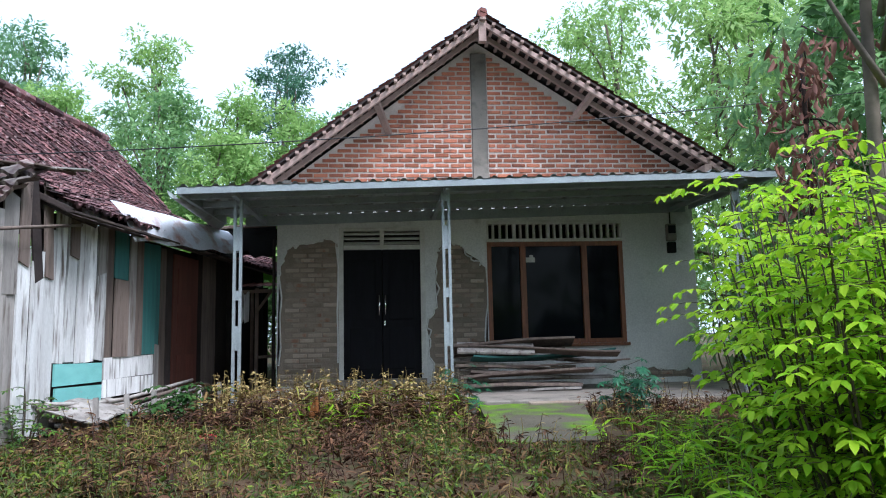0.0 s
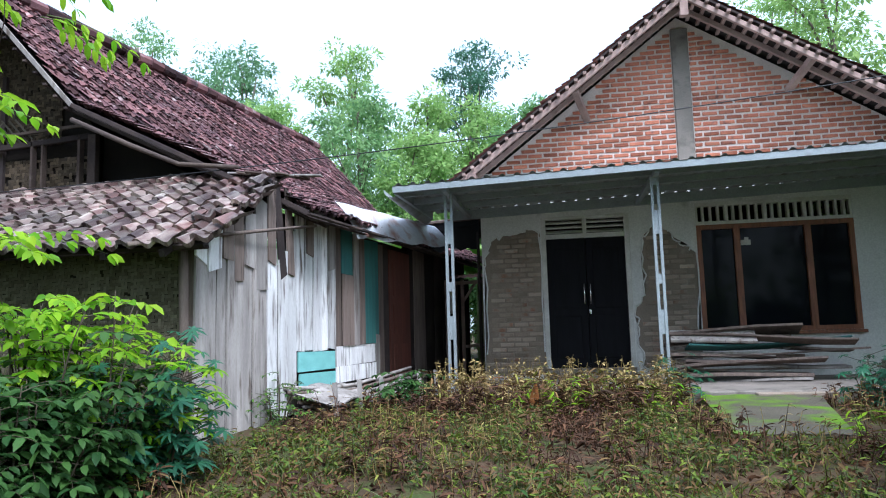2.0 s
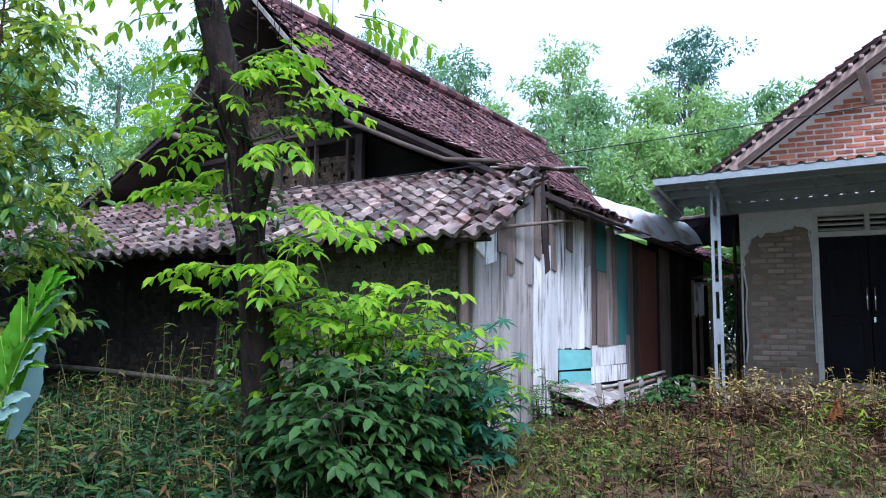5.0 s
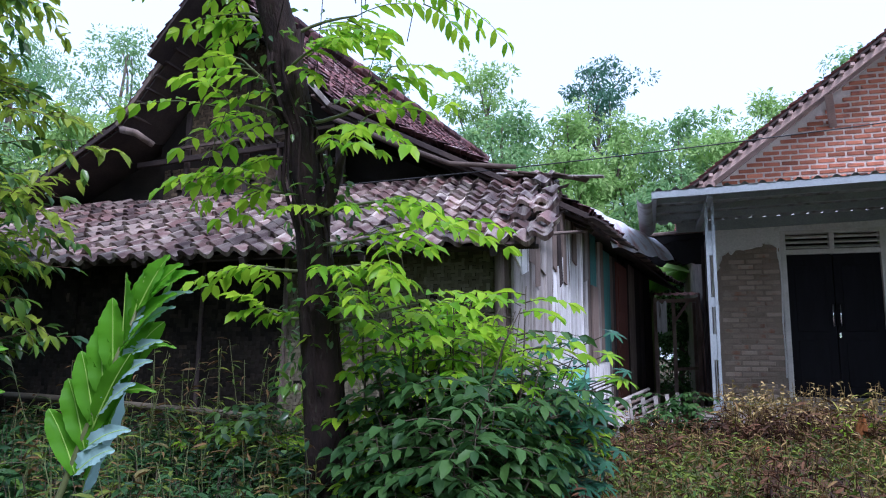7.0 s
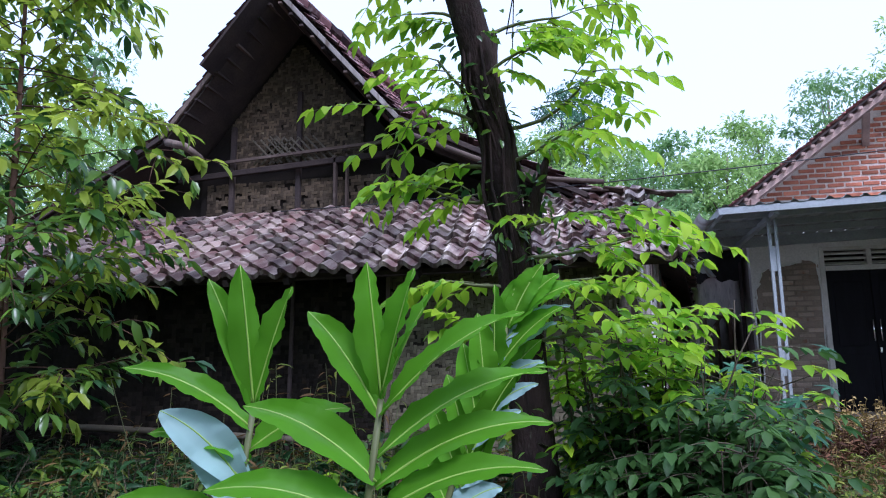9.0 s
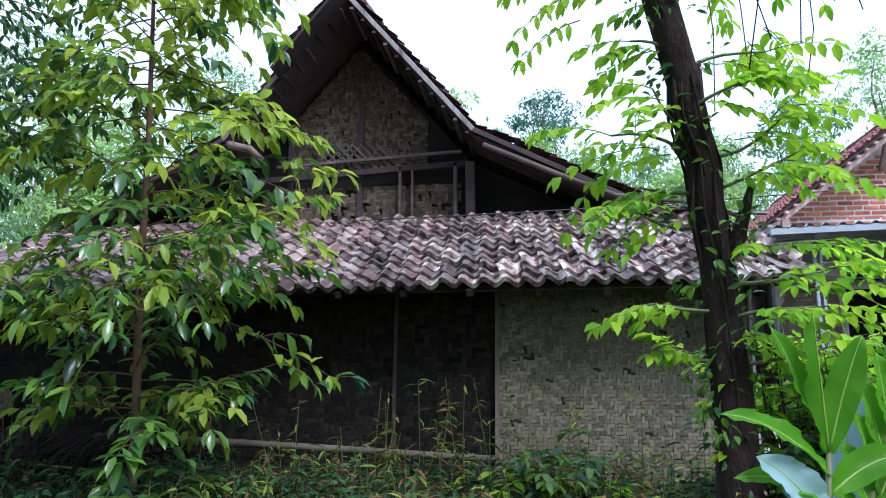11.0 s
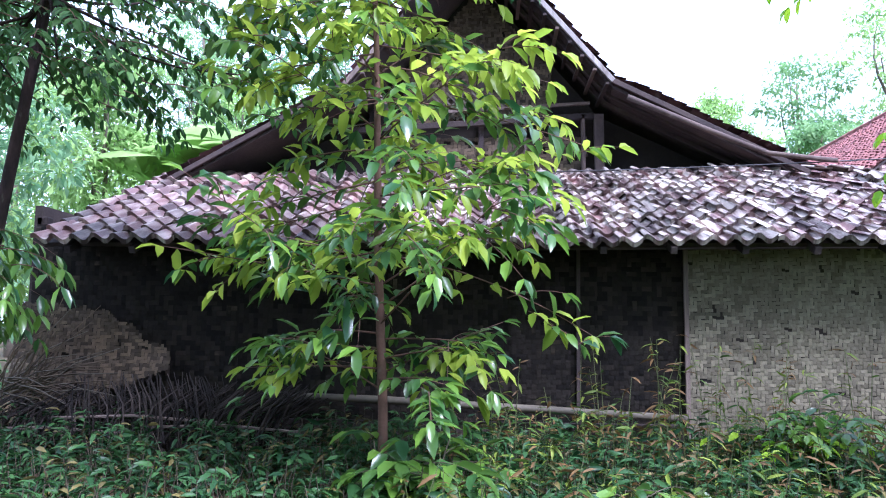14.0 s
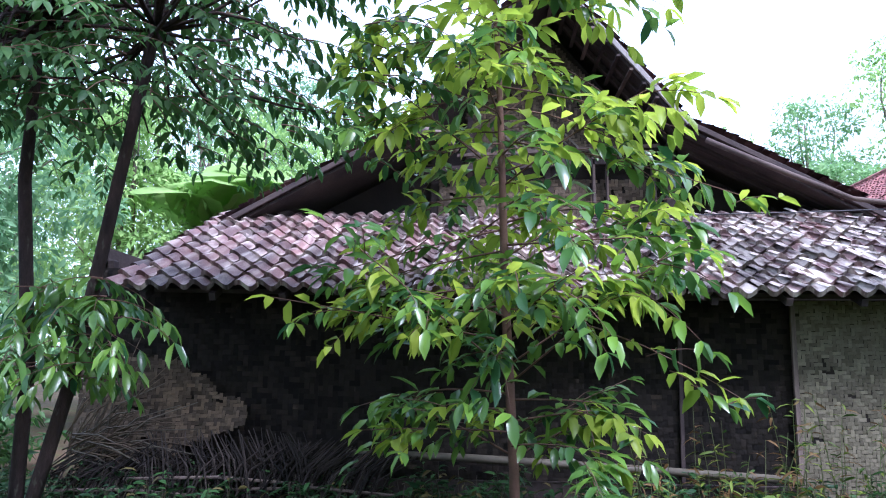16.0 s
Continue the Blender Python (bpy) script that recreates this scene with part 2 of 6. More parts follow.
M_LF_PALE = leaf_mat("pale_leaf", (0.24, 0.40, 0.40), (0.32, 0.48, 0.46), 0.2, 0.5)
M_LF_DEAD = leaf_mat("dead_leaf", (0.13, 0.055, 0.045), (0.24, 0.12, 0.085), 0.2, 0.8)
M_GRASS = leaf_mat("weed", (0.025, 0.07, 0.010), (0.19, 0.24, 0.03), 0.3, 0.6, (0.18, 0.105, 0.038), 0.38)
M_WEED_G = leaf_mat("undergrowth", (0.012, 0.045, 0.016), (0.05, 0.125, 0.032), 0.3, 0.45, (0.18, 0.15, 0.05), 0.1)
M_DRY = leaf_mat("dry_weed", (0.04, 0.024, 0.015), (0.22, 0.135, 0.05), 0.2, 0.8, (0.24, 0.25, 0.045), 0.16)
M_STRAW = leaf_mat("straw", (0.27, 0.19, 0.07), (0.42, 0.32, 0.13), 0.2, 0.8)
M_LITTER = leaf_mat("litter", (0.026, 0.014, 0.010), (0.14, 0.066, 0.033), 0.1, 0.9)
M_MOSS = surf("moss", (0.115, 0.10, 0.075), (0.07, 0.062, 0.045), (0.11, 0.21, 0.012), scale=0.9, fine=45, rough=1.0, bump=1.0, vary=0, spots=0.41)
M_BED = surf("crumbling_mortar", (0.27, 0.22, 0.175), (0.20, 0.165, 0.13), (0.34, 0.30, 0.25), scale=2.2, fine=60, rough=1.0, bump=0.8, vary=0, spots=0.54)
M_ORANGE = surf("dried_husk", (0.42, 0.16, 0.05), (0.28, 0.11, 0.04), scale=9, fine=60, rough=0.9, bump=0.4, vary=0)
M_RED = plain("red_plastic", (0.45, 0.03, 0.04), 0.5)

# ---- building helpers ----


def part(name, data, mat, parent=None, label="", smooth=False):
    """Links a bmesh, or a (vertices, faces) pair, as one mesh object."""
    me = bpy.data.meshes.new(name)
    if isinstance(data, bmesh.types.BMesh):
        data.to_mesh(me)
        data.free()
    else:
        v = np.asarray(data[0], dtype=np.float64).reshape(-1, 3)
        me.from_pydata(v.tolist(), [], data[1])
    me.materials.append(mat)
    if smooth:
        me.polygons.foreach_set("use_smooth", [True] * len(me.polygons))
    me.update()
    ob = new(name, me)
    if parent:
        ob.parent = parent
    if label:
        tagged(ob, label)
    return ob


def thing(name, x, y, z, label, category, group="", kind=""):
    e = new(name)
    e.empty_display_size = 0.1
    e.location = (x, y, z)
    return tagged(e, label, category, group, kind)



def wpart(name, data, mat, parent, label="", smooth=False):
    """A part given in world coordinates."""
    ob = part(name, data, mat, None, label, smooth)
    ob.parent = parent
    if not parent.parent:
        ob.matrix_parent_inverse = Matrix.Translation(-parent.location)
    return ob


def box(bm, x0, y0, z0, x1, y1, z1, bevel=0.0):
    r = bmesh.ops.create_cube(bm, size=1)["verts"]
    for v in r:
        v.co = ((x0 + x1) / 2 + v.co.x * (x1 - x0), (y0 + y1) / 2 + v.co.y * (y1 - y0), (z0 + z1) / 2 + v.co.z * (z1 - z0))
    if bevel:
        bmesh.ops.bevel(bm, geom=list({e for v in r for e in v.link_edges}), offset=bevel, segments=1, affect="EDGES", clamp_overlap=True)
    return bm


def boxes(*rows, bevel=0.0):
    bm = bmesh.new()
    for r in rows:
        box(bm, *r, bevel=bevel)
    return bm


def beam(a, b, w, h, up=(0, 0, 1), bevel=0.0):
    """A squared timber from a to b, w wide and h high."""
    a, b, up = Vector(a), Vector(b), Vector(up)
    d = (b - a).normalized()
    s = d.cross(up).normalized()
    u = s.cross(d)
    bm = bmesh.new()
    box(bm, -0.5 * w, 0, -0.5 * h, 0.5 * w, (b - a).length, 0.5 * h, bevel)
    bmesh.ops.transform(bm, matrix=Matrix(((s.x, d.x, u.x, a.x), (s.y, d.y, u.y, a.y), (s.z, d.z, u.z, a.z), (0, 0, 0, 1))), verts=bm.verts)
    return bm


def tube(pts, radii, sides=8, wob=0.0, rng=None):
    """A tapered round stem along pts."""
    pts = [Vector(p) for p in pts]
    V, F = [], []
    ref = Vector((0.3, 1, 0.1)).normalized()
    for i, p in enumerate(pts):
        d = (pts[min(i + 1, len(pts) - 1)] - pts[max(i - 1, 0)]).normalized()
        s = d.cross(ref)
        if s.length < 1e-3:
            s = d.cross(Vector((1, 0, 0)))
        s.normalize()
        u = s.cross(d)
        for k in range(sides):
            a = 2 * math.pi * k / sides
            r = radii[i] * (1 + (wob * rng.uniform(-1, 1) if rng else 0))
            V.append(p + s * (math.cos(a) * r) + u * (math.sin(a) * r))
    for i in range(len(pts) - 1):
        for k in range(sides):
            a, b = i * sides + k, i * sides + (k + 1) % sides
            F.append((a, b, b + sides, a + sides))
    n = len(pts) - 1
    F.append(tuple(range(sides))[::-1])
    F.append(tuple(n * sides + k for k in range(sides)))
    return [tuple(v) for v in V], F


def join(parts_list):
    V, F = [], []
    for v, f in parts_list:
        o = len(V)
        V.extend(v)
        F.extend(tuple(i + o for i in q) for q in f)
    return V, F


def unit(a):
    return a / np.maximum(np.linalg.norm(a, axis=-1, keepdims=True), 1e-9)


class Leaves:
    """Gathers many leaf blades into one mesh."""

    def __init__(self):
        self.rows = []

    def add(self, P, D, U, L, W, droop=0.25, fold=0.18):
        P, D, U = np.atleast_2d(P).astype(float), unit(np.atleast_2d(D).astype(float)), np.atleast_2d(U).astype(float)
        n = len(P)
        D, U = np.broadcast_to(D, (n, 3)), np.broadcast_to(U, (n, 3))
        S = unit(np.cross(D, U) + 1e-6)
        U = unit(np.cross(S, D))
        L, W = np.broadcast_to(np.asarray(L, float), (n,))[:, None], np.broadcast_to(np.asarray(W, float), (n,))[:, None]
        dr = np.broadcast_to(np.asarray(droop, float), (n,))[:, None]
        c1 = P + D * L * 0.3 - U * dr * L * 0.06
        c2 = P + D * L * 0.68 - U * dr * L * 0.38
        tip = P + D * L * 0.98 - U * dr * L * 0.85
        f = U * W * fold
        self.rows.append(np.stack([P, c1 + S * W * 0.42 + f, c1, c1 - S * W * 0.42 + f, c2 + S * W * 0.4 + f, c2, c2 - S * W * 0.4 + f, tip], 1))

    def build(self, name, mat, parent=None, label="", simple=False):
        R = np.concatenate(self.rows)
        n = len(R)
        base = np.array([(0, 2, 1), (0, 3, 2), (1, 2, 5), (1, 5, 4), (2, 3, 6), (2, 6, 5), (4, 5, 7), (5, 6, 7)])
        if simple:
            mid = (R[:, 1:4] + R[:, 4:7]) / 2
            R = np.concatenate([R[:, :1], mid, R[:, 7:]], 1)
            base = np.array([(0, 2, 1), (0, 3, 2), (1, 2, 4), (2, 3, 4)])
        k, nf = R.shape[1], len(base)
        idx = (np.arange(n)[:, None, None] * k + base[None]).reshape(-1)
        me = bpy.data.meshes.new(name)
        me.vertices.add(n * k)
        me.vertices.foreach_set("co", R.reshape(-1).astype(np.float32))
        me.loops.add(len(idx))
        me.loops.foreach_set("vertex_index", idx.astype(np.int32))
        me.polygons.add(n * nf)
        me.polygons.foreach_set("loop_start", (np.arange(n * nf) * 3).astype(np.int32))
        me.polygons.foreach_set("use_smooth", np.ones(n * nf, dtype=bool))
        me.update(calc_edges=True)
        me.validate()
        me.materials.append(mat)
        ob = new(name, me)
        if parent:
            ob.parent = parent
            if not parent.parent:
                ob.matrix_parent_inverse = Matrix.Translation(-parent.location)
        if label:
            tagged(ob, label)
        return ob


def smooth01(t):
    t = min(1, max(0, t))
    return t * t * (3 - 2 * t)


def gz(x, y):
    """Height of the ground."""
    h = 0.5 * smooth01((y - 1.2) / 6.2)
    return h + 0.035 * noise.noise(Vector((x * 0.6, y * 0.6, 3))) + 0.015 * noise.noise(Vector((x * 2.3, y * 2.3, 7)))


# ---- ground ----


def ground():
    xs = np.concatenate([[-900, -300, -120, -60, -30], np.arange(-20, 14.1, 0.4), [30, 60, 120, 300, 900]])
    ys = np.concatenate([[-900, -300, -100, -40, -12, -6], np.arange(-3, 24.1, 0.4), [30, 45, 70, 120, 300, 900]])
    V = [(x, y, gz(x, y)) for y in ys for x in xs]
    n = len(xs)
    F = [(j * n + i, j * n + i + 1, (j + 1) * n + i + 1, (j + 1) * n + i) for j in range(len(ys) - 1) for i in range(n - 1)]
    tagged(part("ground", (V, F), M_GROUND, smooth=True), "brown earth yard with litter and moss", "ground", kind="structure")


ground()

# ---- brick house ----
BX0, BX1, BY = -1.03, 5.75, 12.5
FLOOR = 0.64
APEX = (2.2, 6.42)
EAVE_L, EAVE_R = (-1.42, 3.66), (6.15, 3.93)


def rake_z(x):
    """Underside of the brick house's roof at x."""
    e = EAVE_L if x < APEX[0] else EAVE_R
    return APEX[1] + (e[1] - APEX[1]) * (x - APEX[0]) / (e[0] - APEX[0]) - 0.2


house = thing("brick_house", 2.3, 12.5, FLOOR, "single-storey brick house with a tiled gable roof and peeling white walls", "house")


def wall_with_holes(x0, x1, z0, z1, y0, y1, holes):
    """A wall along x with rectangular openings that go through it."""
    xs = sorted({x0, x1, *[h[0] for h in holes], *[h[2] for h in holes]})
    zs = sorted({z0, z1, *[h[1] for h in holes], *[h[3] for h in holes]})
    bm = bmesh.new()
    for i in range(len(xs) - 1):
        for j in range(len(zs) - 1):
            cx, cz = (xs[i] + xs[i + 1]) / 2, (zs[j] + zs[j + 1]) / 2
            if not any(h[0] < cx < h[2] and h[1] < cz < h[3] for h in holes):
                box(bm, xs[i], y0, zs[j], xs[i + 1], y1, zs[j + 1])
    bmesh.ops.remove_doubles(bm, verts=bm.verts, dist=1e-4)
    inner = [f for f in bm.faces if all(len(e.link_faces) > 2 for e in f.edges)]
    bmesh.ops.delete(bm, geom=inner, context="FACES")
    return bm


HOLES = [(-0.07, 0.6, 1.29, 3.18), (2.29, 1.29, 4.53, 3.28)]
front = wpart("front_wall", wall_with_holes(BX0, BX1, 0.2, 3.95, BY, BY + 0.16, HOLES), M_WHITE, house, "dirty white rendered wall")
wpart("side_wall", boxes((BX0, BY + 0.16, 0.2, BX0 + 0.16, BY + 9, 3.95)), M_CONC, house)
wpart("side_wall", boxes((BX1 - 0.16, BY + 0.16, 0.2, BX1, BY + 9, 3.95)), M_WHITE, house)
wpart("back_wall", boxes((BX0 + 0.16, BY + 8.84, 0.2, BX1 - 0.16, BY + 9, 3.95)), M_CONC, house)
wpart("room_floor", boxes((BX0 + 0.16, BY + 0.16, 0.3, BX1 - 0.16, BY + 8.84, FLOOR + 0.1)), M_CONC, house)
wpart("room_ceiling", boxes((BX0 + 0.16, BY + 0.16, 3.4, BX1 - 0.16, BY + 8.84, 3.5)), M_DARKWOOD, house)
wpart("partition", boxes((BX0 + 0.16, BY + 3.0, FLOOR + 0.1, BX1 - 0.16, BY + 3.1, 3.4)), M_DARKWOOD, house)


def blob_edge(rng, pts, wob=0.04, n=6):
    """A ragged closed outline through pts."""
    out = []
    for a, b in zip(pts, pts[1:] + pts[:1]):
        for k in range(n):
            t = k / n
            out.append((a[0] + (b[0] - a[0]) * t + rng.uniform(-wob, wob), a[1] + (b[1] - a[1]) * t + rng.uniform(-wob, wob)))
    return out


def inside(p, poly):
    c = False
    for (x0, y0), (x1, y1) in zip(poly, poly[1:] + poly[:1]):
        if (y0 > p[1]) != (y1 > p[1]) and p[0] < (x1 - x0) * (p[1] - y0) / (y1 - y0) + x0:
            c = not c
    return c


def peeled_patch(pts, seed):
    """A place where the render has fallen off: recessed-looking bed of mortar, limed bricks, and a raised lip of render round it."""
    rng = random.Random(seed)
    poly = blob_edge(rng, pts)
    bm = bmesh.new()
    f = bm.faces.new([bm.verts.new((x, BY - 0.004, z)) for x, z in poly])
    bmesh.ops.triangulate(bm, faces=[f])
    bed = wpart("peeled_patch", bm, M_BED, house, "bare brickwork where the render has fallen off")
    lip = []
    for a, b in zip(poly, poly[1:] + poly[:1]):
        if abs(a[0] - b[0]) + abs(a[1] - b[1]) > 0.01 and min(a[1], b[1]) > 0.75:
            lip.append(tube([(a[0], BY - 0.006, a[1]), (b[0], BY - 0.006, b[1])], [0.013, 0.013], 5))
    wpart("render_lip", join(lip), M_WHITE, bed)
    row = 0
    bricks = []
    z = min(p[1] for p in poly)
    zmax, x0, x1 = max(p[1] for p in poly), min(p[0] for p in poly), max(p[0] for p in poly)
    while z < zmax:
        x = x0 - 0.12 * (row % 2)
        while x < x1:
            if all(inside(q, poly) for q in ((x + 0.02, z + 0.01), (x + 0.2, z + 0.01), (x + 0.2, z + 0.05), (x + 0.02, z + 0.05))) and rng.random() < 0.93:
                bricks.append((x + rng.uniform(-0.008, 0.008), z + rng.uniform(-0.004, 0.004), rng.uniform(0, 0.008)))
            x += 0.235
        z += 0.078
        row += 1
    return bed, bricks


PATCHES = [
    peeled_patch([(-1.0, 0.72), (-0.1, 0.72), (-0.1, 2.93), (-0.35, 3.0), (-0.62, 2.9), (-0.9, 2.86), (-0.98, 2.4)], 3),
    peeled_patch([(1.42, 0.75), (2.26, 0.75), (2.26, 2.55), (2.05, 2.62), (1.92, 2.86), (1.66, 2.95), (1.46, 2.7), (1.5, 1.9), (1.32, 1.7), (1.36, 1.2)], 5),
    peeled_patch([(4.7, 0.7), (5.6, 0.7), (5.55, 0.86), (5.1, 0.82), (4.75, 0.9)], 6),
]

# gable
gb = bmesh.new()
gp = [(BX0 + 0.02, 3.95), (BX1 - 0.02, 3.95), (BX1 - 0.02, rake_z(BX1) + 0.07), (APEX[0], APEX[1] - 0.13), (BX0 + 0.02, rake_z(BX0) + 0.07)]
fa = [gb.verts.new((x, BY + 0.012, z)) for x, z in gp]
fb = [gb.verts.new((x, BY + 0.15, z)) for x, z in gp]
gb.faces.new(fa[::-1])
gb.faces.new(fb)
for i in range(5):
    gb.faces.new((fa[i], fa[(i + 1) % 5], fb[(i + 1) % 5], fb[i]))
bmesh.ops.recalc_face_normals(gb, faces=gb.faces)
gable = wpart("gable_wall", gb, M_MORTAR, house, "bare red brick gable with thick pale mortar")
wpart("concrete_column", boxes((2.1, BY - 0.02, 3.6, 2.36, BY + 0.1, 6.1), bevel=0.01), M_CONC, house, "grey concrete column in the gable")

# door with transom
door = wpart("double_door", boxes((0.0, BY + 0.05, 0.8, 0.602, BY + 0.09, 2.83), (0.612, BY + 0.05, 0.8, 1.215, BY + 0.09, 2.83), bevel=0.004), M_DOOR, house, "closed dark double door")
for x in (0.0, 0.612):
    for z0, z1 in ((0.95, 1.6), (1.72, 2.66)):
        wpart("door_panel", boxes((x + 0.1, BY + 0.038, z0, x + 0.5, BY + 0.05, z1), bevel=0.01), M_DOOR, door)
for x in (0.545, 0.64):
    wpart("handle", join([tube([(x + 0.015, BY + 0.0, 1.79), (x + 0.015, BY + 0.0, 2.1)], [0.012, 0.012], 8), tube([(x + 0.015, BY + 0.0, 1.82), (x + 0.015, BY + 0.05, 1.82)], [0.007, 0.007], 6), tube([(x + 0.015, BY + 0.0, 2.07), (x + 0.015, BY + 0.05, 2.07)], [0.007, 0.007], 6)]), M_CHROME, door, "long chrome pull handle", True)
wpart("keyhole_plate", boxes((0.63, BY + 0.04, 1.63, 0.655, BY + 0.05, 1.70)), M_CHROME, door)
wpart("door_frame", boxes((-0.07, BY - 0.01, 0.66, 0.0, BY + 0.12, 3.18), (1.215, BY - 0.01, 0.66, 1.29, BY + 0.12, 3.18), (0.0, BY - 0.01, 3.13, 1.215, BY + 0.12, 3.18), (0.0, BY - 0.01, 2.83, 1.215, BY + 0.12, 2.9), (0.575, BY, 2.9, 0.64, BY + 0.12, 3.13), bevel=0.004), M_TRIM, house, "off-white painted door frame")
wpart("door_sill", boxes((-0.07, BY - 0.05, 0.6, 1.29, BY + 0.16, 0.8)), M_CONC, house)
for x0, x1 in ((0.0, 0.575), (0.64, 1.215)):
    for k in range(3):
        z = 2.93 + 0.075 * k
        b = boxes((x0, BY + 0.03, z, x1, BY + 0.1, z + 0.022))
        bmesh.ops.rotate(b, verts=b.verts, cent=(0, BY + 0.065, z), matrix=Matrix.Rotation(0.5, 3, "X"))
        wpart("louvre_slat", b, M_TRIM, house)

# window with slotted vent
win = wpart("window", wall_with_holes(2.29, 4.53, 1.29, 2.93, BY - 0.01, BY + 0.1, [(2.36, 1.36, 2.83, 2.86), (2.92, 1.36, 3.84, 2.86), (3.93, 1.36, 4.46, 2.86)]), M_FRAME, house, "brown varnished three-light window frame")
for x0, x1 in ((2.36, 2.83), (2.92, 3.84), (3.93, 4.46)):
    wpart("pane", boxes((x0, BY + 0.05, 1.36, x1, BY + 0.056, 2.86)), M_GLASS, win, "dark tinted pane")
wpart("sticker", boxes((2.93, BY + 0.044, 2.60, 3.08, BY + 0.047, 2.68), (2.99, BY + 0.044, 2.68, 3.05, BY + 0.047, 2.72)), M_TRIM, win, "white paper sticker")
wpart("window_sill", boxes((2.25, BY - 0.06, 1.24, 4.57, BY + 0.02, 1.288), bevel=0.006), M_FRAME, house)
wpart("vent_frame", boxes((2.29, BY - 0.01, 3.22, 4.53, BY + 0.12, 3.28), (2.29, BY - 0.01, 2.932, 4.53, BY + 0.12, 2.985), bevel=0.004), M_TRIM, house)
for k in range(21):
    x = 2.29 + 2.24 * (k + 0.0) / 20 - 0.016 * (k > 0)
    w = 0.034 if k not in (4, 9, 14) else 0.05
    wpart("vent_bar", boxes((min(x, 4.49), BY, 2.985, min(x, 4.49) + w, BY + 0.1, 3.22)), M_TRIM, house)

# roof of the brick house
TW, TL_ = 0.165, 0.14


def tile_rows(nx=7, length=0.2, width=0.185, amp=0.022, lip=0.036):
    """One S-profiled pantile, upslope along y, with a thick lower edge."""
    V, F = [], []
    for j, y in enumerate((0.0, length)):
        for i in range(nx):
            u = i / (nx - 1)
            V.append(((u - 0.5) * width, y, amp * math.sin(2 * math.pi * u + 0.6) - (0.022 if j else 0)))
    for i in range(nx):
        V.append((V[i][0], 0.004, V[i][2] - lip))
    for i in range(nx - 1):
        F.append((i, i + 1, nx + i + 1, nx + i))
        F.append((2 * nx + i, 2 * nx + i + 1, i + 1, i))
    return np.array(V), F


TILE_V, TILE_F = tile_rows()
LONG_V, LONG_F = tile_rows(9, 0.3, 0.19, 0.028, 0.042)


def slope_frames(p0, p1, q0, q1, rng, jit=0.012, sag=None, skew=0.075, tilt=-0.06, pitch=TL_, width=TW):
    """Poses of tiles on the slope between the eave p0-p1 and the upper edge q0-q1: rows of (matrix, u, v)."""
    p0, p1, q0, q1 = map(Vector, (p0, p1, q0, q1))
    nrow = max(1, int(((q0 - p0).length + (q1 - p1).length) / 2 / pitch))
    out = []
    for r in range(nrow):
        v = r / nrow
        a, b = p0.lerp(q0, v), p1.lerp(q1, v)
        n = max(1, int(((p1 - p0).length + (q1 - q0).length) / 2 / width))
        for c in range(n):
            u = (c + 0.5) / n
            o = a.lerp(b, u)
            up = (q0.lerp(q1, u) - p0.lerp(p1, u)).normalized()
            ax = (b - a).normalized()
            nz = ax.cross(up).normalized()
            ax = up.cross(nz)
            if sag:
                o = o + Vector((0, 0, sag(u, v)))
            o = o + Vector((rng.uniform(-jit, jit), rng.uniform(-jit, jit), rng.uniform(0, jit * 1.3)))
            m = Matrix(((ax.x, up.x, nz.x, o.x), (ax.y, up.y, nz.y, o.y), (ax.z, up.z, nz.z, o.z), (0, 0, 0, 1)))
            m = m @ Matrix.Rotation(rng.gauss(0, skew), 4, "Z") @ Matrix.Rotation(rng.gauss(tilt, 0.04), 4, "X") @ Matrix.Translation((0, 0, 0.03))
            out.append((m, u, v))
    return out


def tiles_joined(name, frames, mat, parent, label="", shape=None):
    tv, tf = shape or (TILE_V, TILE_F)
    V, F = [], []
    for m, _, _ in frames:
        a = np.array(m)
        o = len(V)
        V.extend((tv @ a[:3, :3].T + a[:3, 3]).tolist())
        F.extend(tuple(i + o for i in q) for q in tf)
    ob = wpart(name, (V, F), mat, parent, label)
    return tagged(ob, kind="stuff")


def deck(corners, mat, parent, thick=0.03):
    """Board under the tiles."""
    bm = bmesh.new()
    c = [Vector(p) for p in corners]
    n = (c[1] - c[0]).cross(c[3] - c[0]).normalized()
    if n.z < 0:
        n = -n
    a = [bm.verts.new(p) for p in c]
    b = [bm.verts.new(p - n * thick) for p in c]
    bm.faces.new(a)
    bm.faces.new(b[::-1])
    for i in range(4):
        bm.faces.new((a[i], b[i], b[(i + 1) % 4], a[(i + 1) % 4]))
    bmesh.ops.recalc_face_normals(bm, faces=bm.faces)
    return wpart("roof_deck", bm, mat, parent)


rr = random.Random(11)
RY0, RY1 = 11.72, 22.2
A0, A1 = (APEX[0], RY0, APEX[1]), (APEX[0], RY1, APEX[1])
L0, L1 = (EAVE_L[0], RY0, EAVE_L[1]), (EAVE_L[0], RY1, EAVE_L[1])
R0, R1 = (EAVE_R[0], RY0, EAVE_R[1]), (EAVE_R[0], RY1, EAVE_R[1])
tiles_joined("roof_tiles", slope_frames(L1, L0, A1, A0, rr), M_TILE_R, house, "red-brown clay pantiles")
tiles_joined("roof_tiles", slope_frames(R0, R1, A0, A1, rr), M_TILE_R, house, "red-brown clay pantiles")
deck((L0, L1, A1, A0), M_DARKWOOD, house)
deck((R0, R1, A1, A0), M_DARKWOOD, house)
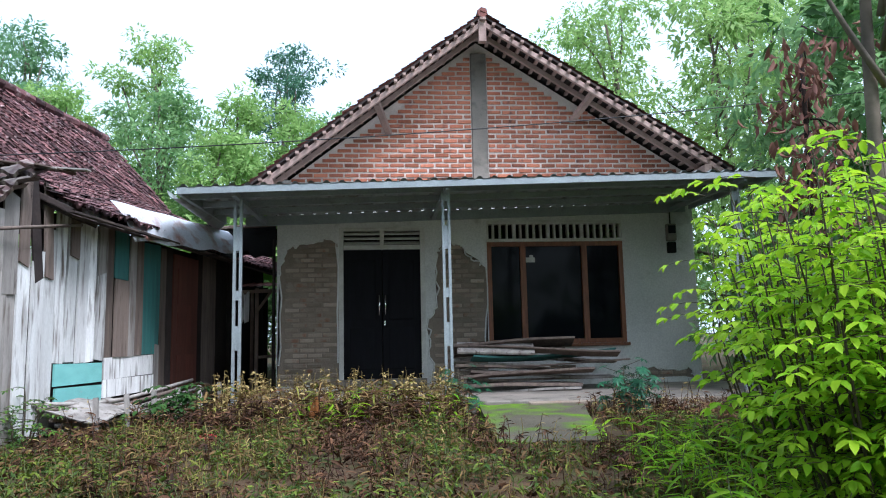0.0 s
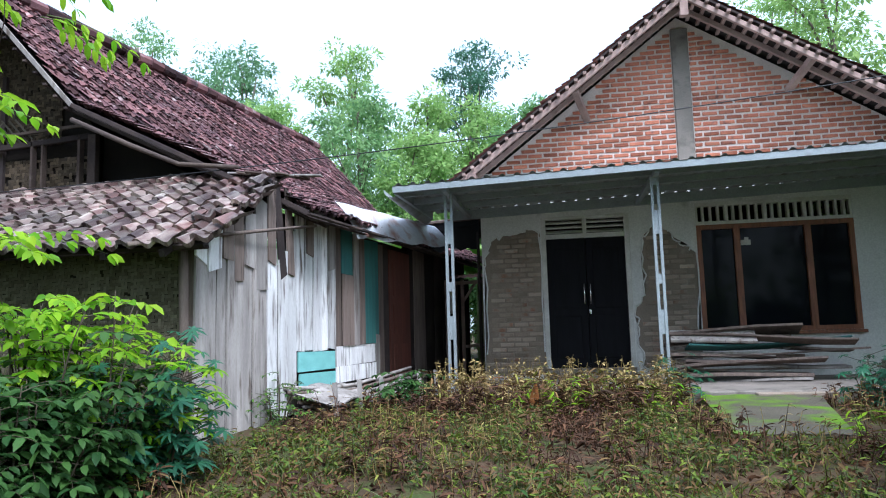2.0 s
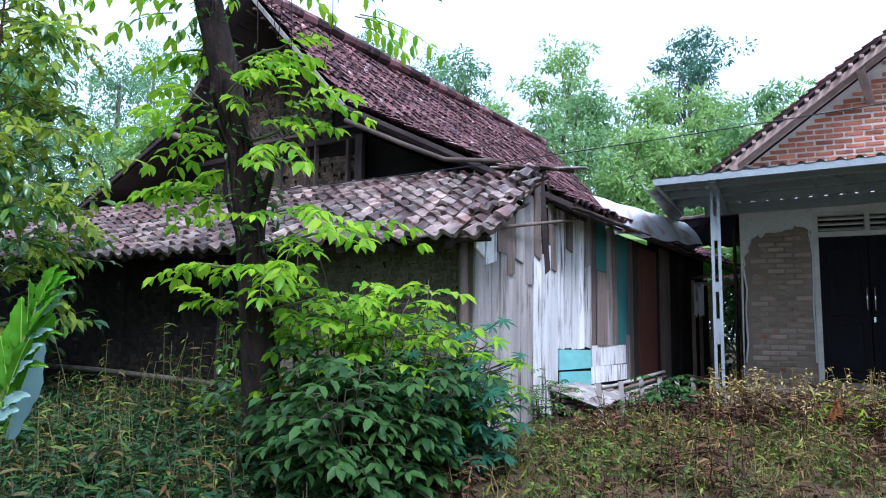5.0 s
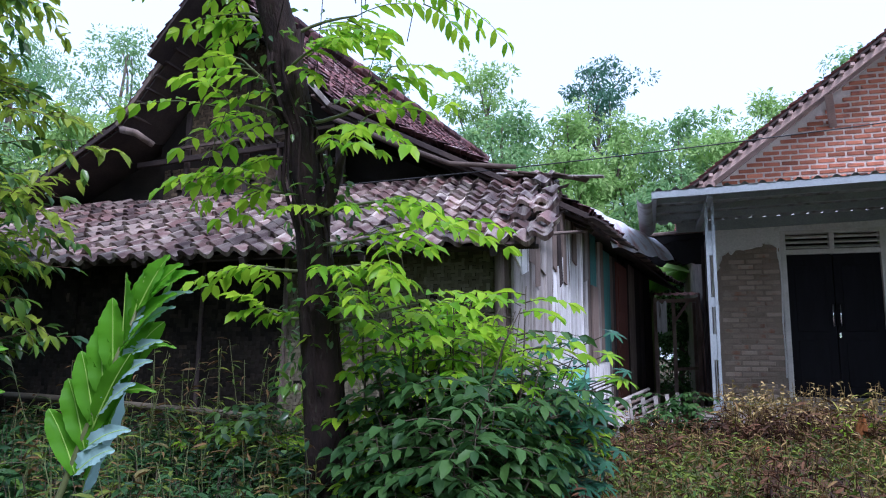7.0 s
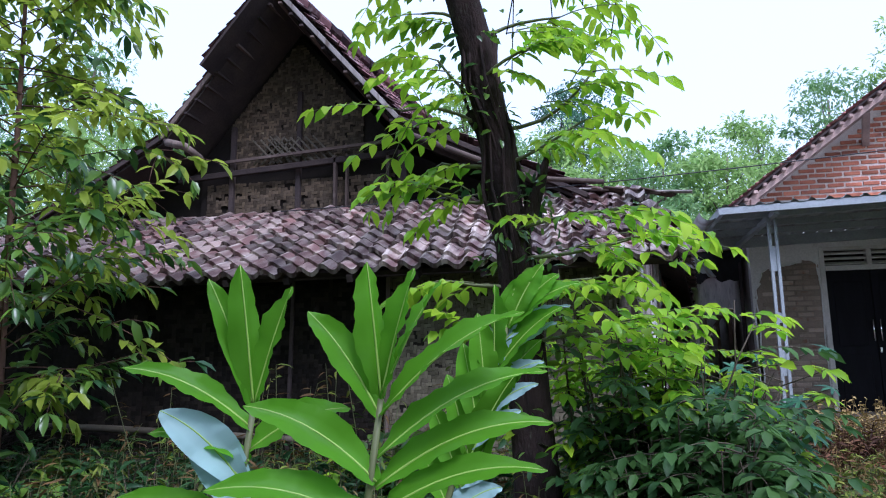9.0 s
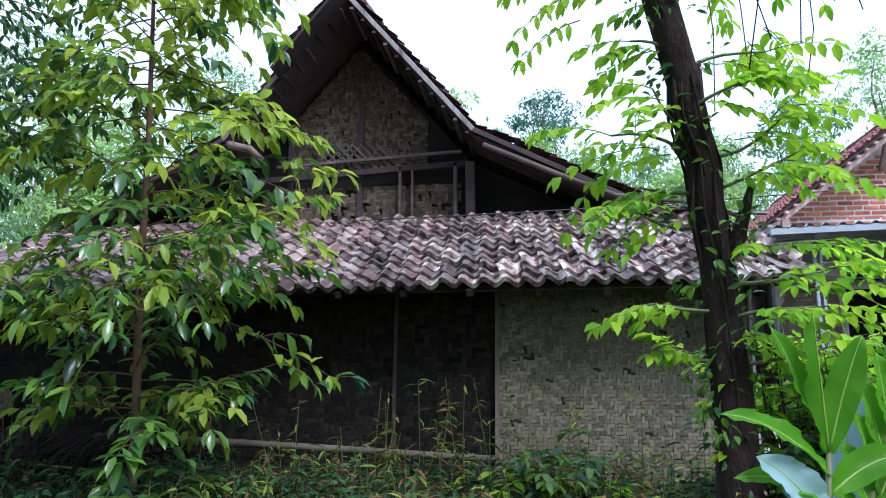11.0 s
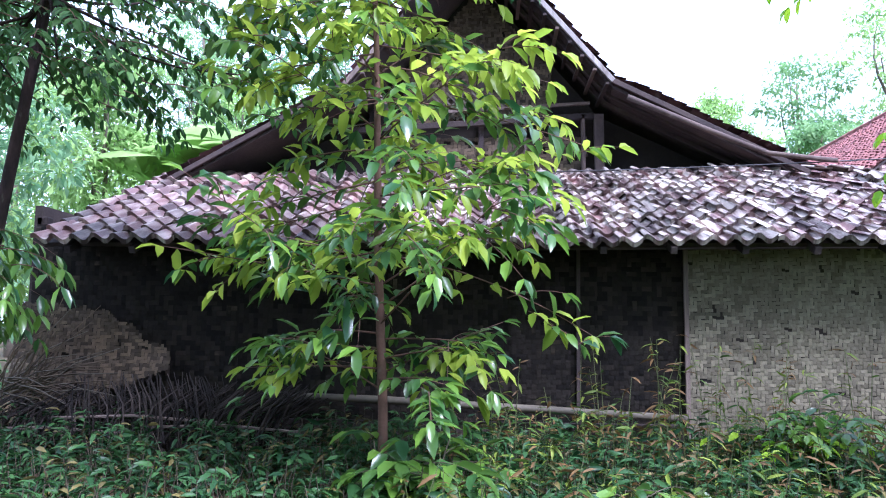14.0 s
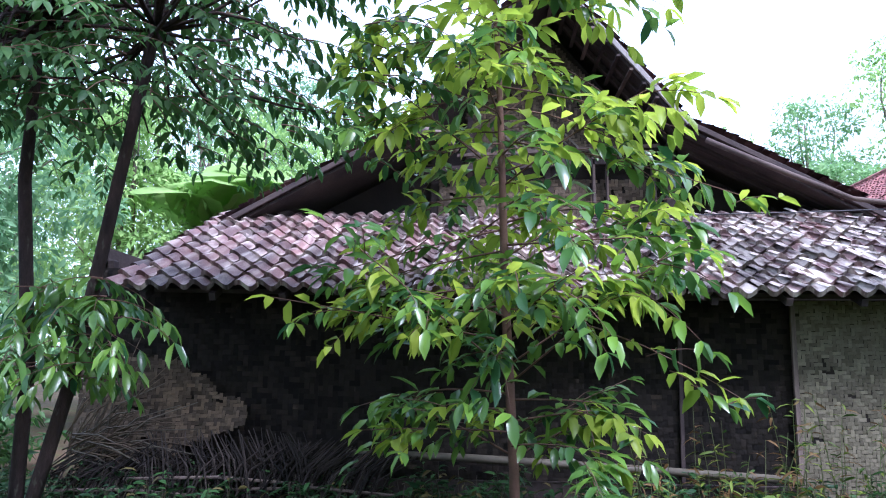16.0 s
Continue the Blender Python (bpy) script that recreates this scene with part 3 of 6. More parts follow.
ridge = [tube([(APEX[0] + rr.uniform(-0.01, 0.01), RY0 - 0.02 + 0.3 * k, APEX[1] + 0.03), (APEX[0], RY0 + 0.3 * k + 0.29, APEX[1] + 0.04)], [0.085, 0.075], 6) for k in range(34)]
wpart("ridge_tiles", join(ridge), M_TILE_R, house, smooth=False)
for e, s in ((EAVE_L, -1), (EAVE_R, 1)):
    dx, dz = e[0] - APEX[0], e[1] - APEX[1]
    nrm = Vector((-dz * s, 0, dx * s)).normalized()
    nrm = nrm if nrm.z > 0 else -nrm
    for y, off in ((RY0 + 0.05, 0.105), (RY0 + 0.42, 0.115)):
        a, b = Vector((APEX[0], y, APEX[1])) - nrm * off, Vector((e[0], y, e[1])) - nrm * off
        wpart("rafter", beam(a, b, 0.06, 0.075, (0, 0, 1), 0.004), M_RAFTER, house)
    for k in range(27):
        t = (k + 0.4) / 27
        c = Vector((APEX[0] + dx * t, 0, APEX[1] + dz * t)) - nrm * 0.055
        wpart("batten", beam((c.x, RY0 - 0.06, c.z), (c.x, BY + 0.02, c.z), 0.05, 0.04), M_RAFTER, house)
wpart("king_post", boxes((2.14, RY0 + 0.0, 5.98, 2.26, RY0 + 0.1, 6.38), bevel=0.006), M_RAFTER, house)
wpart("gable_brace", beam((0.74, BY, 4.72), (0.55, RY0 + 0.1, 5.0), 0.1, 0.09, bevel=0.006), M_RAFTER, house, "pale timber brace under the eaves")
wpart("gable_brace", beam((3.78, BY, 4.95), (3.95, RY0 + 0.1, 5.2), 0.1, 0.09, bevel=0.006), M_RAFTER, house, "pale timber brace under the eaves")
for x, z in ((-1.05, 3.72), (5.7, 3.95)):
    wpart("purlin_end", beam((x, RY0 - 0.02, z), (x, BY, z), 0.12, 0.14, bevel=0.008), M_RAFTER, house)

# ---- porch ----
porch = thing("porch_canopy", 2.0, 10.3, FLOOR, "steel porch canopy with a corrugated sheet roof on slim lattice posts", "canopy")


def canopy_z(x, y):
    base = 3.24 + 0.21 * (x + 1.86) / 7.6
    return base + 0.05 * (y - 9.95) / 2.5


def corrugated(fx0, fx1, y0, y1, zf, n_per=6, pitch=0.19, amp=0.032):
    V, F = [], []
    nx = int((fx1 - fx0) / pitch) * n_per
    prof = [0, 0, 1, 1, 0.5, 0]
    for y in (y0, y1):
        for i in range(nx + 1):
            x = fx0 + (fx1 - fx0) * i / nx
            V.append((x, y, zf(x, y) + amp * (1 if (i % n_per) in (2, 3) else 0)))
    n = nx + 1
    F += [(i, i + 1, n + i + 1, n + i) for i in range(nx)]
    return V, F


wpart("roof_sheet", corrugated(-1.86, 5.74, 9.9, 12.48, lambda x, y: canopy_z(x, y) + 0.045), M_SHEET, porch, "grey corrugated metal roof sheet")
wpart("fascia", beam((-1.86, 9.93, canopy_z(-1.86, 9.93)), (5.74, 9.93, canopy_z(5.74, 9.93)), 0.04, 0.08), M_STEEL, porch, "pale grey steel fascia")
for y in (10.3, 10.95, 11.6):
    wpart("purlin", beam((-1.8, y, canopy_z(-1.8, y) - 0.0), (5.7, y, canopy_z(5.7, y)), 0.05, 0.08), M_STEEL, porch)
wpart("wall_beam", beam((-1.5, 12.44, canopy_z(-1.5, 12.44) - 0.02), (5.6, 12.44, canopy_z(5.6, 12.44) - 0.02), 0.06, 0.15), M_STEEL, porch)
for x in (-1.83, 5.7):
    wpart("side_beam", beam((x, 9.95, canopy_z(x, 9.95)), (x, 12.46, canopy_z(x, 12.46)), 0.05, 0.1), M_STEEL, porch)
for x in (-1.2, 1.43, 5.35):
    wpart("rafter_beam", beam((x, 9.98, canopy_z(x, 9.98) - 0.04), (x, 12.46, canopy_z(x, 12.46) - 0.06), 0.06, 0.06), M_STEEL, porch)
    z0, z1 = FLOOR - 0.15, canopy_z(x, 10.29) - 0.05
    post = boxes((x - 0.055, 10.27, z0, x - 0.02, 10.31, z1), (x + 0.02, 10.27, z0, x + 0.055, 10.31, z1))
    k = 0
    z = z0 + 0.2
    while z < z1 - 0.1:
        h = 0.3 if k % 2 else 0.12
        box(post, x - 0.02, 10.278, z, x + 0.02, 10.302, z + h)
        z += 0.62
        k += 1
    wpart("post", post, M_STEEL, porch, "slim lattice steel post")

V, F = [], []
for i, y in enumerate(np.linspace(10.15, 12.45, 9)):
    for k in range(9):
        a = math.pi * (1 + k / 8)
        V.append((-1.93 + 0.11 * math.cos(a), y, canopy_z(-1.9, y) + 0.05 - 0.008 * i + 0.11 * math.sin(a)))
F = [(i * 9 + k, i * 9 + k + 1, (i + 1) * 9 + k + 1, (i + 1) * 9 + k) for i in range(8) for k in range(8)]
wpart("gutter", (V + [(x, y, z + 0.006) for x, y, z in V], F + [tuple(q + 81 for q in f[::-1]) for f in F]), M_SHEET, porch, "rusty half-round rain gutter", True)

slab = bmesh.new()
box(slab, BX0 - 0.35, 9.95, 0.2, BX1 + 0.3, BY, FLOOR, 0.015)
tagged(part("porch_floor", slab, M_CONC), "stained concrete porch floor", "floor", kind="structure")
kerb = bmesh.new()
box(kerb, 2.35, 9.83, 0.2, BX1 + 0.3, 9.945, FLOOR - 0.015, 0.012)
tagged(part("porch_kerb", kerb, M_OLDBRICK), "dark brick edge of the porch floor", "kerb", kind="structure")
bm = bmesh.new()
rv = [bm.verts.new(p) for p in ((1.55, 7.35, gz(1.55, 7.35) + 0.015), (2.45, 7.3, gz(2.45, 7.3) + 0.015), (3.0, 9.82, 0.6), (1.75, 9.94, 0.6), (1.55, 7.35, 0.2), (2.45, 7.3, 0.2), (3.0, 9.82, 0.2), (1.75, 9.94, 0.2))]
for q in ((0, 1, 2, 3), (0, 4, 5, 1), (1, 5, 6, 2), (2, 6, 7, 3), (3, 7, 4, 0)):
    bm.faces.new([rv[i] for i in q])
bmesh.ops.subdivide_edges(bm, edges=bm.edges, cuts=6, use_grid_fill=True)
for v in bm.verts:
    v.co.z += 0.02 * noise.noise(v.co * 3)
bmesh.ops.recalc_face_normals(bm, faces=bm.faces)
tagged(part("mossy_ramp", bm, M_MOSS), "mossy concrete ramp up to the porch", "ramp", kind="structure")

# boards leaning in a pile below the window
prng = random.Random(4)
zt = FLOOR
for k in range(17):
    L, w, h = prng.uniform(1.3, 2.4), prng.uniform(0.16, 0.34), prng.uniform(0.022, 0.05)
    x, y = prng.uniform(1.58, 1.72) if k % 3 else 1.85, 11.6 + prng.uniform(-0.25, 0.2)
    mats = [M_GREYWOOD, M_OLDWOOD, M_GREYWOOD, M_OLDWOOD, M_OLDWOOD]
    mat = M_TEAL if k == 12 else mats[k % 5]
    bm = bmesh.new()
    box(bm, -L / 2, -w / 2, 0, L / 2, w / 2, h, 0.004)
    bmesh.ops.subdivide_edges(bm, edges=[e for e in bm.edges if abs(e.verts[0].co.x - e.verts[1].co.x) > 0.5], cuts=5)
    for v in bm.verts:
        v.co.z += 0.045 * math.sin(v.co.x * 1.6 + 2 * k) * (0.5 if k < 4 else 1) + 0.008 * noise.noise(v.co * 2 + Vector((k, 0, 0)))
        v.co.y += 0.012 * noise.noise(v.co * 3 + Vector((0, k, 0)))
    ob = tagged(part("plank", bm, mat), "teal painted salvaged plank in a pile" if k == 12 else "weathered salvaged plank in a pile on the porch", "plank", "planks piled below the window")
    ob.matrix_world = pose(x + L / 2, y, zt + (0.02 if k else 0.0), prng.uniform(-22, 4) if k > 2 else 0, prng.uniform(-2.6, 2.6) if k > 1 else 0, prng.uniform(-9, 9))
    zt += h * 0.75 + 0.014
bm = boxes((-0.55, -0.02, 0, 0.55, 0.02, 0.26), bevel=0.005)
ob = tagged(part("board", bm, M_GREYWOOD), "wide grey board leaning on the plank pile", "board")
ob.matrix_world = pose(2.2, 11.3, 1.18, -58, 2, -4)

# electricity meter with its cable
meter = thing("electricity_meter", 5.35, BY, 2.72, "grey electricity meter on the white wall", "meter")
wpart("meter_body", boxes((5.27, BY - 0.09, 2.92, 5.43, BY, 3.2), bevel=0.012), M_CONC, meter)
wpart("meter_glass", boxes((5.29, BY - 0.1, 3.04, 5.41, BY - 0.088, 3.17)), M_GLASS, meter, "dark meter window")
wpart("breaker_box", boxes((5.28, BY - 0.075, 2.72, 5.42, BY, 2.9), bevel=0.01), M_PLASTIC, meter)
wpart("conduit", join([tube([(5.35, BY - 0.03, 3.2), (5.35, BY - 0.03, 3.5), (5.1, BY - 0.03, 3.55)], [0.012] * 3, 6)]), M_CABLE, meter)


def cable(name, a, b, sag, r, label):
    pts = [(a[0] + (b[0] - a[0]) * t, a[1] + (b[1] - a[1]) * t, a[2] + (b[2] - a[2]) * t - sag * 4 * t * (1 - t)) for t in np.linspace(0, 1, 28)]
    tagged(part(name, tube(pts, [r] * 28, 6), M_CABLE, smooth=True), label, "cable")


cable("overhead_cable", (-6.6, 8.1, 3.1), (9.5, 9.3, 4.75), 0.28, 0.006, "thin black power cable slung across the yard")

# ---- wooden house ----
SK = 0.14
wood = thing("wooden_house", -6.6, 7.13, 0.5, "old Javanese timber house with bamboo walls and a sagging tiled roof", "house")
WY = 7.13
wr = random.Random(21)


def weave(x0, x1, z0, z1, y, cell, seed, bulge=None, gap=0.01, axis="x"):
    """Bamboo strips woven two over, two under: every visible float is a strip of its own."""
    rng = random.Random(seed)
    nx, nz = int((x1 - x0) / cell), int((z1 - z0) / cell)
    V, F = [], []

    def strip(a, b, w, horiz):
        o = len(V)
        lift = (0.0, 0.006, 0.006, 0.0)
        for k, t in enumerate((0.0, 0.25, 0.75, 1.0)):
            cx, cz = a[0] + (b[0] - a[0]) * t, a[1] + (b[1] - a[1]) * t
            dx, dz = (0, w / 2) if horiz else (w / 2, 0)
            for s in (-1, 1):
                px, pz = cx + s * dx, cz + s * dz
                py = y - 0.002 - lift[k] - (bulge(px, pz) if bulge else 0)
                V.append((px, py, pz) if axis == "x" else (py, px, pz))
        for k in range(3):
            q = (o + 2 * k, o + 2 * k + 1, o + 2 * k + 3, o + 2 * k + 2)
            F.append(q)

    for j in range(nz):
        for i in range(-4, nx):
            if (i + j) % 4 == 0:
                a, b = max(0, i), min(nx, i + 2)
                if b > a and rng.random() > gap:
                    z = z0 + (j + 0.5) * cell + rng.uniform(-0.003, 0.003)
                    strip((x0 + a * cell - 0.008, z), (x0 + b * cell + 0.008, z), cell * rng.uniform(0.84, 0.98), True)
    for i in range(nx):
        for j in range(-4, nz):
            if (i + j) % 4 == 2:
                a, b = max(0, j), min(nz, j + 2)
                if b > a and rng.random() > gap:
                    x = x0 + (i + 0.5) * cell + rng.uniform(-0.003, 0.003)
                    strip((x, z0 + a * cell - 0.008), (x, z0 + b * cell + 0.008), cell * rng.uniform(0.84, 0.98), False)
    return V, F


def bamboo_panel(x0, x1, z0, z1, y, mat, seed, label, cell=0.038, bulge=None):
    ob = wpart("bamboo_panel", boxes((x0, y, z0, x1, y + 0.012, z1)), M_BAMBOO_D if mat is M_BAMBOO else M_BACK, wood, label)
    st = wpart("weave", weave(x0, x1, z0, z1, y, cell, seed, bulge), mat, ob)
    tagged(st, kind="stuff")
    return ob


bamboo_panel(-5.1, -3.06, 0.45, 2.42, WY, M_BAMBOO, 1, "pale woven bamboo wall panel", 0.031)
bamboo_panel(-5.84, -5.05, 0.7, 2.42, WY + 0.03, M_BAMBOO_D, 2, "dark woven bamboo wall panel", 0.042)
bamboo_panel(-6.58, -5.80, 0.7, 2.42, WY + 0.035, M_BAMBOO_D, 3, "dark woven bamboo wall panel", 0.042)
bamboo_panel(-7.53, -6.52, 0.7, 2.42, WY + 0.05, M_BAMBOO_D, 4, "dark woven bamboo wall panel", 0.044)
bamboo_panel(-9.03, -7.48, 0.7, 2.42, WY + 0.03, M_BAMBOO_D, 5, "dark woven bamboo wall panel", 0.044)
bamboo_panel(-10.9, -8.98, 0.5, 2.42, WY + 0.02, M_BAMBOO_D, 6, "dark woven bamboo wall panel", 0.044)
wpart("base_board", boxes((-9.0, WY - 0.015, 0.42, -5.15, WY + 0.03, 0.72), bevel=0.006), M_DARKWOOD, wood, "dark rough base board under the bamboo wall")
for x in (-10.9, -9.0, -7.52, -6.05, -5.1):
    wpart("wall_post", beam((x, WY + 0.1, 0.3), (x + 0.02, WY + 0.1, 2.5), 0.1, 0.1, (0, 1, 0), 0.01), M_DARKWOOD, wood)
wpart("panel_batten", beam((-5.12, WY - 0.03, 0.45), (-5.1, WY - 0.03, 2.35), 0.035, 0.03, (0, 1, 0)), M_OLDWOOD, wood)
wpart("panel_batten", beam((-6.02, WY + 0.005, 0.7), (-6.0, WY + 0.005, 2.3), 0.03, 0.025, (0, 1, 0)), M_DARKWOOD, wood)
wpart("corner_post", tube([(-3.12, WY - 0.05, 0.35), (-3.1, WY - 0.06, 1.4), (-3.13, WY - 0.05, 2.4)], [0.05, 0.045, 0.045], 8), M_OLDWOOD, wood, smooth=True)
tagged(part("bamboo_pole", tube([(-8.7, WY - 0.12, 0.93), (-7.7, WY - 0.1, 0.90), (-6.4, WY - 0.1, 0.84), (-5.13, WY - 0.1, 0.78)], [0.032, 0.034, 0.034, 0.03], 8), M_POLE, smooth=True), "bamboo pole fixed along the foot of the wall", "bamboo pole")
# closing walls
wpart("back_wall", boxes((-10.9, 17.2, 0.3, -1.9, 17.3, 2.6)), M_DARKWOOD, wood)
wpart("west_wall", boxes((-10.95, WY + 0.05, 0.3, -10.88, 17.2, 2.6)), M_DARKWOOD, wood)

# gable above the lean-to
GY = 9.15


def poly_prism(pts, y0, y1):
    bm = bmesh.new()
    a = [bm.verts.new((x, y0, z)) for x, z in pts]
    b = [bm.verts.new((x, y1, z)) for x, z in pts]
    bm.faces.new(a[::-1])
    bm.faces.new(b)
    for i in range(len(pts)):
        j = (i + 1) % len(pts)
        bm.faces.new((a[i], a[j], b[j], b[i]))
    bmesh.ops.recalc_face_normals(bm, faces=bm.faces)
    return bm


# Near-black sheets behind the gable weave and below both skirt roofs.
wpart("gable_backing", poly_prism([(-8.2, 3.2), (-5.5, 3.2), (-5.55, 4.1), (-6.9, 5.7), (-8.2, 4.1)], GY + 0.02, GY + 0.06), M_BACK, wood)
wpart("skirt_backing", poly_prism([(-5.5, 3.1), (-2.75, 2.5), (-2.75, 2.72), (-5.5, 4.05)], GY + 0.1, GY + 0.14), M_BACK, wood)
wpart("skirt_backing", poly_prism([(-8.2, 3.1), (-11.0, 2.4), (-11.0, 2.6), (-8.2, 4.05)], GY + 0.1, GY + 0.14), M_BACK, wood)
gw = weave(-7.8, -6.0, 3.95, 5.55, GY, 0.034, 9)
keepers = []
for q in gw[1]:
    c = np.mean([gw[0][i] for i in q], axis=0)
    if abs(c[0] + 6.9) * 1.18 + c[2] < 5.6:
        keepers.append(q)
st = wpart("gable_weave", (gw[0], keepers), M_BAMBOO_O, wood, "dark woven bamboo gable")
tagged(st, kind="stuff")
st = wpart("gable_weave", weave(-8.1, -5.6, 3.2, 3.78, GY - 0.002, 0.04, 10, gap=0.12), M_BAMBOO_O, wood, "dark open-woven bamboo strip")
tagged(st, kind="stuff")
wpart("collar_beam", beam((-8.45, GY - 0.12, 3.82), (-5.55, GY - 0.12, 3.98), 0.05, 0.075, bevel=0.008), M_DARKWOOD, wood, "dark weathered collar beam across the gable")
wpart("collar_rail", beam((-7.9, GY - 0.1, 4.02), (-5.6, GY - 0.1, 4.14), 0.03, 0.035), M_MIDWOOD, wood)
for x in (-6.86, -7.75):
    wpart("gable_stud", beam((x, GY - 0.03, 3.2), (x, GY - 0.03, 4.9 if x > -7 else 4.5), 0.06, 0.05, (0, 1, 0)), M_DARKWOOD, wood)
for x, w in ((-5.5, 0.11), (-5.68, 0.04), (-6.35, 0.03), (-6.2, 0.02)):
    wpart("gable_post", beam((x, GY - 0.1, 3.2), (x, GY - 0.1, 4.0), w, 0.09, (0, 1, 0), 0.005), M_DARKWOOD if w > 0.1 else M_MIDWOOD, wood)
for k in range(9):
    x = -7.45 + 0.1 * k
    if k != 4:
        wpart("lattice_slat", beam((x, GY - 0.05, 3.98), (x + (0.3 if k < 4 else -0.3), GY - 0.05, 4.34 - 0.02 * k % 0.1), 0.02, 0.012, (0, 1, 0)), M_POLE, wood)
        wpart("lattice_slat", beam((x + 0.28, GY - 0.062, 3.98), (x - 0.02, GY - 0.062, 4.3), 0.02, 0.012, (0, 1, 0)), M_POLE, wood)

# roofs
RK = 8.42
RB = 17.6


def back(p):
    return (p[0] + SK * (RB - RK), RB, p[2] + 0.05)


AP, KE, EE = (-6.9, RK, 5.97), (-5.42, RK + 0.12, 4.27), (-2.5, RK + 0.2, 2.82)
KW, EW = (-8.38, RK + 0.12, 4.27), (-11.25, RK + 0.2, 2.72)


def sag_e(u, v):
    return -0.06 * math.sin(math.pi * u) + 0.03 * math.sin(7 * u + 3 * v)


tiles_joined("roof_tiles", slope_frames(KE, back(KE), AP, back(AP), wr, 0.014, sag_e), M_TILE_J, wood, "weathered red-brown clay pantiles")
tiles_joined("roof_tiles", slope_frames(EE, back(EE), KE, back(KE), wr, 0.016, sag_e), M_TILE_J, wood, "weathered red-brown clay pantiles")
tiles_joined("roof_tiles", slope_frames(back(KW), KW, back(AP), AP, wr, 0.014), M_TILE_J, wood, "weathered red-brown clay pantiles")
tiles_joined("roof_tiles", slope_frames(back(EW), EW, back(KW), KW, wr, 0.016), M_TILE_J, wood, "weathered red-brown clay pantiles")

KM = tuple(Vector(AP).lerp(Vector(KW), 0.55))
JUT = Vector((0, -0.32, 0))
tiles_joined("roof_tiles", slope_frames(KM, Vector(KM) + JUT, AP, Vector(AP) + JUT, wr, 0.016), M_TILE_J, wood, "weathered red-brown clay pantiles")


def dn(p, d=0.1):
    return (p[0], p[1], p[2] - d)


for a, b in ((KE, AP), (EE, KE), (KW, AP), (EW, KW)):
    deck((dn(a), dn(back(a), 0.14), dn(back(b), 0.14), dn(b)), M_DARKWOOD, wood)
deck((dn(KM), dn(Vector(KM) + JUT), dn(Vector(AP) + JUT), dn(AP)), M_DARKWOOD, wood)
rdg = []
n = 31
for k in range(n):
    t0, t1 = k / n, (k + 1.05) / n
    p, q = Vector(AP).lerp(Vector(back(AP)), t0), Vector(AP).lerp(Vector(back(AP)), t1)
    rdg.append(tube([p + Vector((0, 0, 0.05 + wr.uniform(-0.015, 0.015))), q + Vector((0, 0, 0.06))], [0.105, 0.09], 8))
wpart("ridge_tiles", join(rdg), M_TILE_J, wood)
# barge boards and rafters along the front rakes
for a, b, m in ((AP, KE, M_GREYWOOD), (KE, EE, M_DARKWOOD), (AP, KW, M_OLDWOOD), (KW, EW, M_DARKWOOD)):
    a2, b2 = Vector(a) + Vector((0, -0.03, -0.06)), Vector(b) + Vector((0, -0.03, -0.06))
    wpart("barge_board", beam(a2, b2, 0.055, 0.035, (0, -1, 0), 0.004), m, wood, "sun-bleached barge board")
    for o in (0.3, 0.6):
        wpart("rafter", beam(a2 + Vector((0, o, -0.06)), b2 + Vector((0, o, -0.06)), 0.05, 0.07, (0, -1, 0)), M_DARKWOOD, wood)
for k in range(11):
    t = (k + 0.5) / 11
    for a, b in ((AP, KW), (AP, KE)):
        p = Vector(a).lerp(Vector(b), t) + Vector((0, -0.05, -0.17))
        wpart("batten", beam(p, p + Vector((0, 0.8, 0)), 0.04, 0.025), M_DARKWOOD if k % 3 else M_MIDWOOD, wood)
wpart("sagging_rafter", tube([(-5.3, RK - 0.05, 3.98), (-4.5, RK - 0.1, 3.6), (-3.9, RK - 0.12, 3.34), (-3.2, RK - 0.1, 3.26)], [0.03, 0.03, 0.026, 0.026], 7), M_MIDWOOD, wood, smooth=True)
wpart("crossing_pole", tube([(-8.3, RK + 0.1, 4.15), (-8.0, RK, 4.05), (-7.9, RK + 0.2, 3.95)], [0.05, 0.045, 0.04], 7), M_OLDWOOD, wood, smooth=True)

# lean-to roof in front
E0, E1, T0, T1 = (-10.6, 6.62, 2.2), (-2.6, 6.62, 2.2), (-10.5, 8.95, 3.3), (-2.85, 8.75, 3.3)


def sag_f(u, v):
    return -0.03 * math.sin(math.pi * min(1, u * 1.1)) + 0.015 * math.sin(11 * u) * (1 - v) - (0.05 * v if u > 0.9 else 0)


LEAN = slope_frames(E0, E1, T0, T1, wr, 0.014, sag_f, 0.05, -0.07, 0.2, 0.168)
for f in LEAN:
    # tiles near the broken east end have slipped
    if f[1] > 0.9 and wr.random() < 0.75:
        k = (f[1] - 0.9) / 0.1
        f[0].translation += Vector((wr.uniform(-0.05, 0.05) * k, wr.uniform(-0.06, 0.03) * k, wr.uniform(-0.02, 0.05) * k))
        f[0][:] = (f[0] @ Matrix.Rotation(wr.gauss(0, 0.28) * k, 4, "Z") @ Matrix.Rotation(wr.gauss(0, 0.15) * k, 4, "Y"))[:]
D0, D1 = Vector(E0).lerp(Vector(T0), 0.07), Vector(E1).lerp(Vector(T1), 0.07)
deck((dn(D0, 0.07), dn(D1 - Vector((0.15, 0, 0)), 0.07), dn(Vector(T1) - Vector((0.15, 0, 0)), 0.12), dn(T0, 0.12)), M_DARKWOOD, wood)
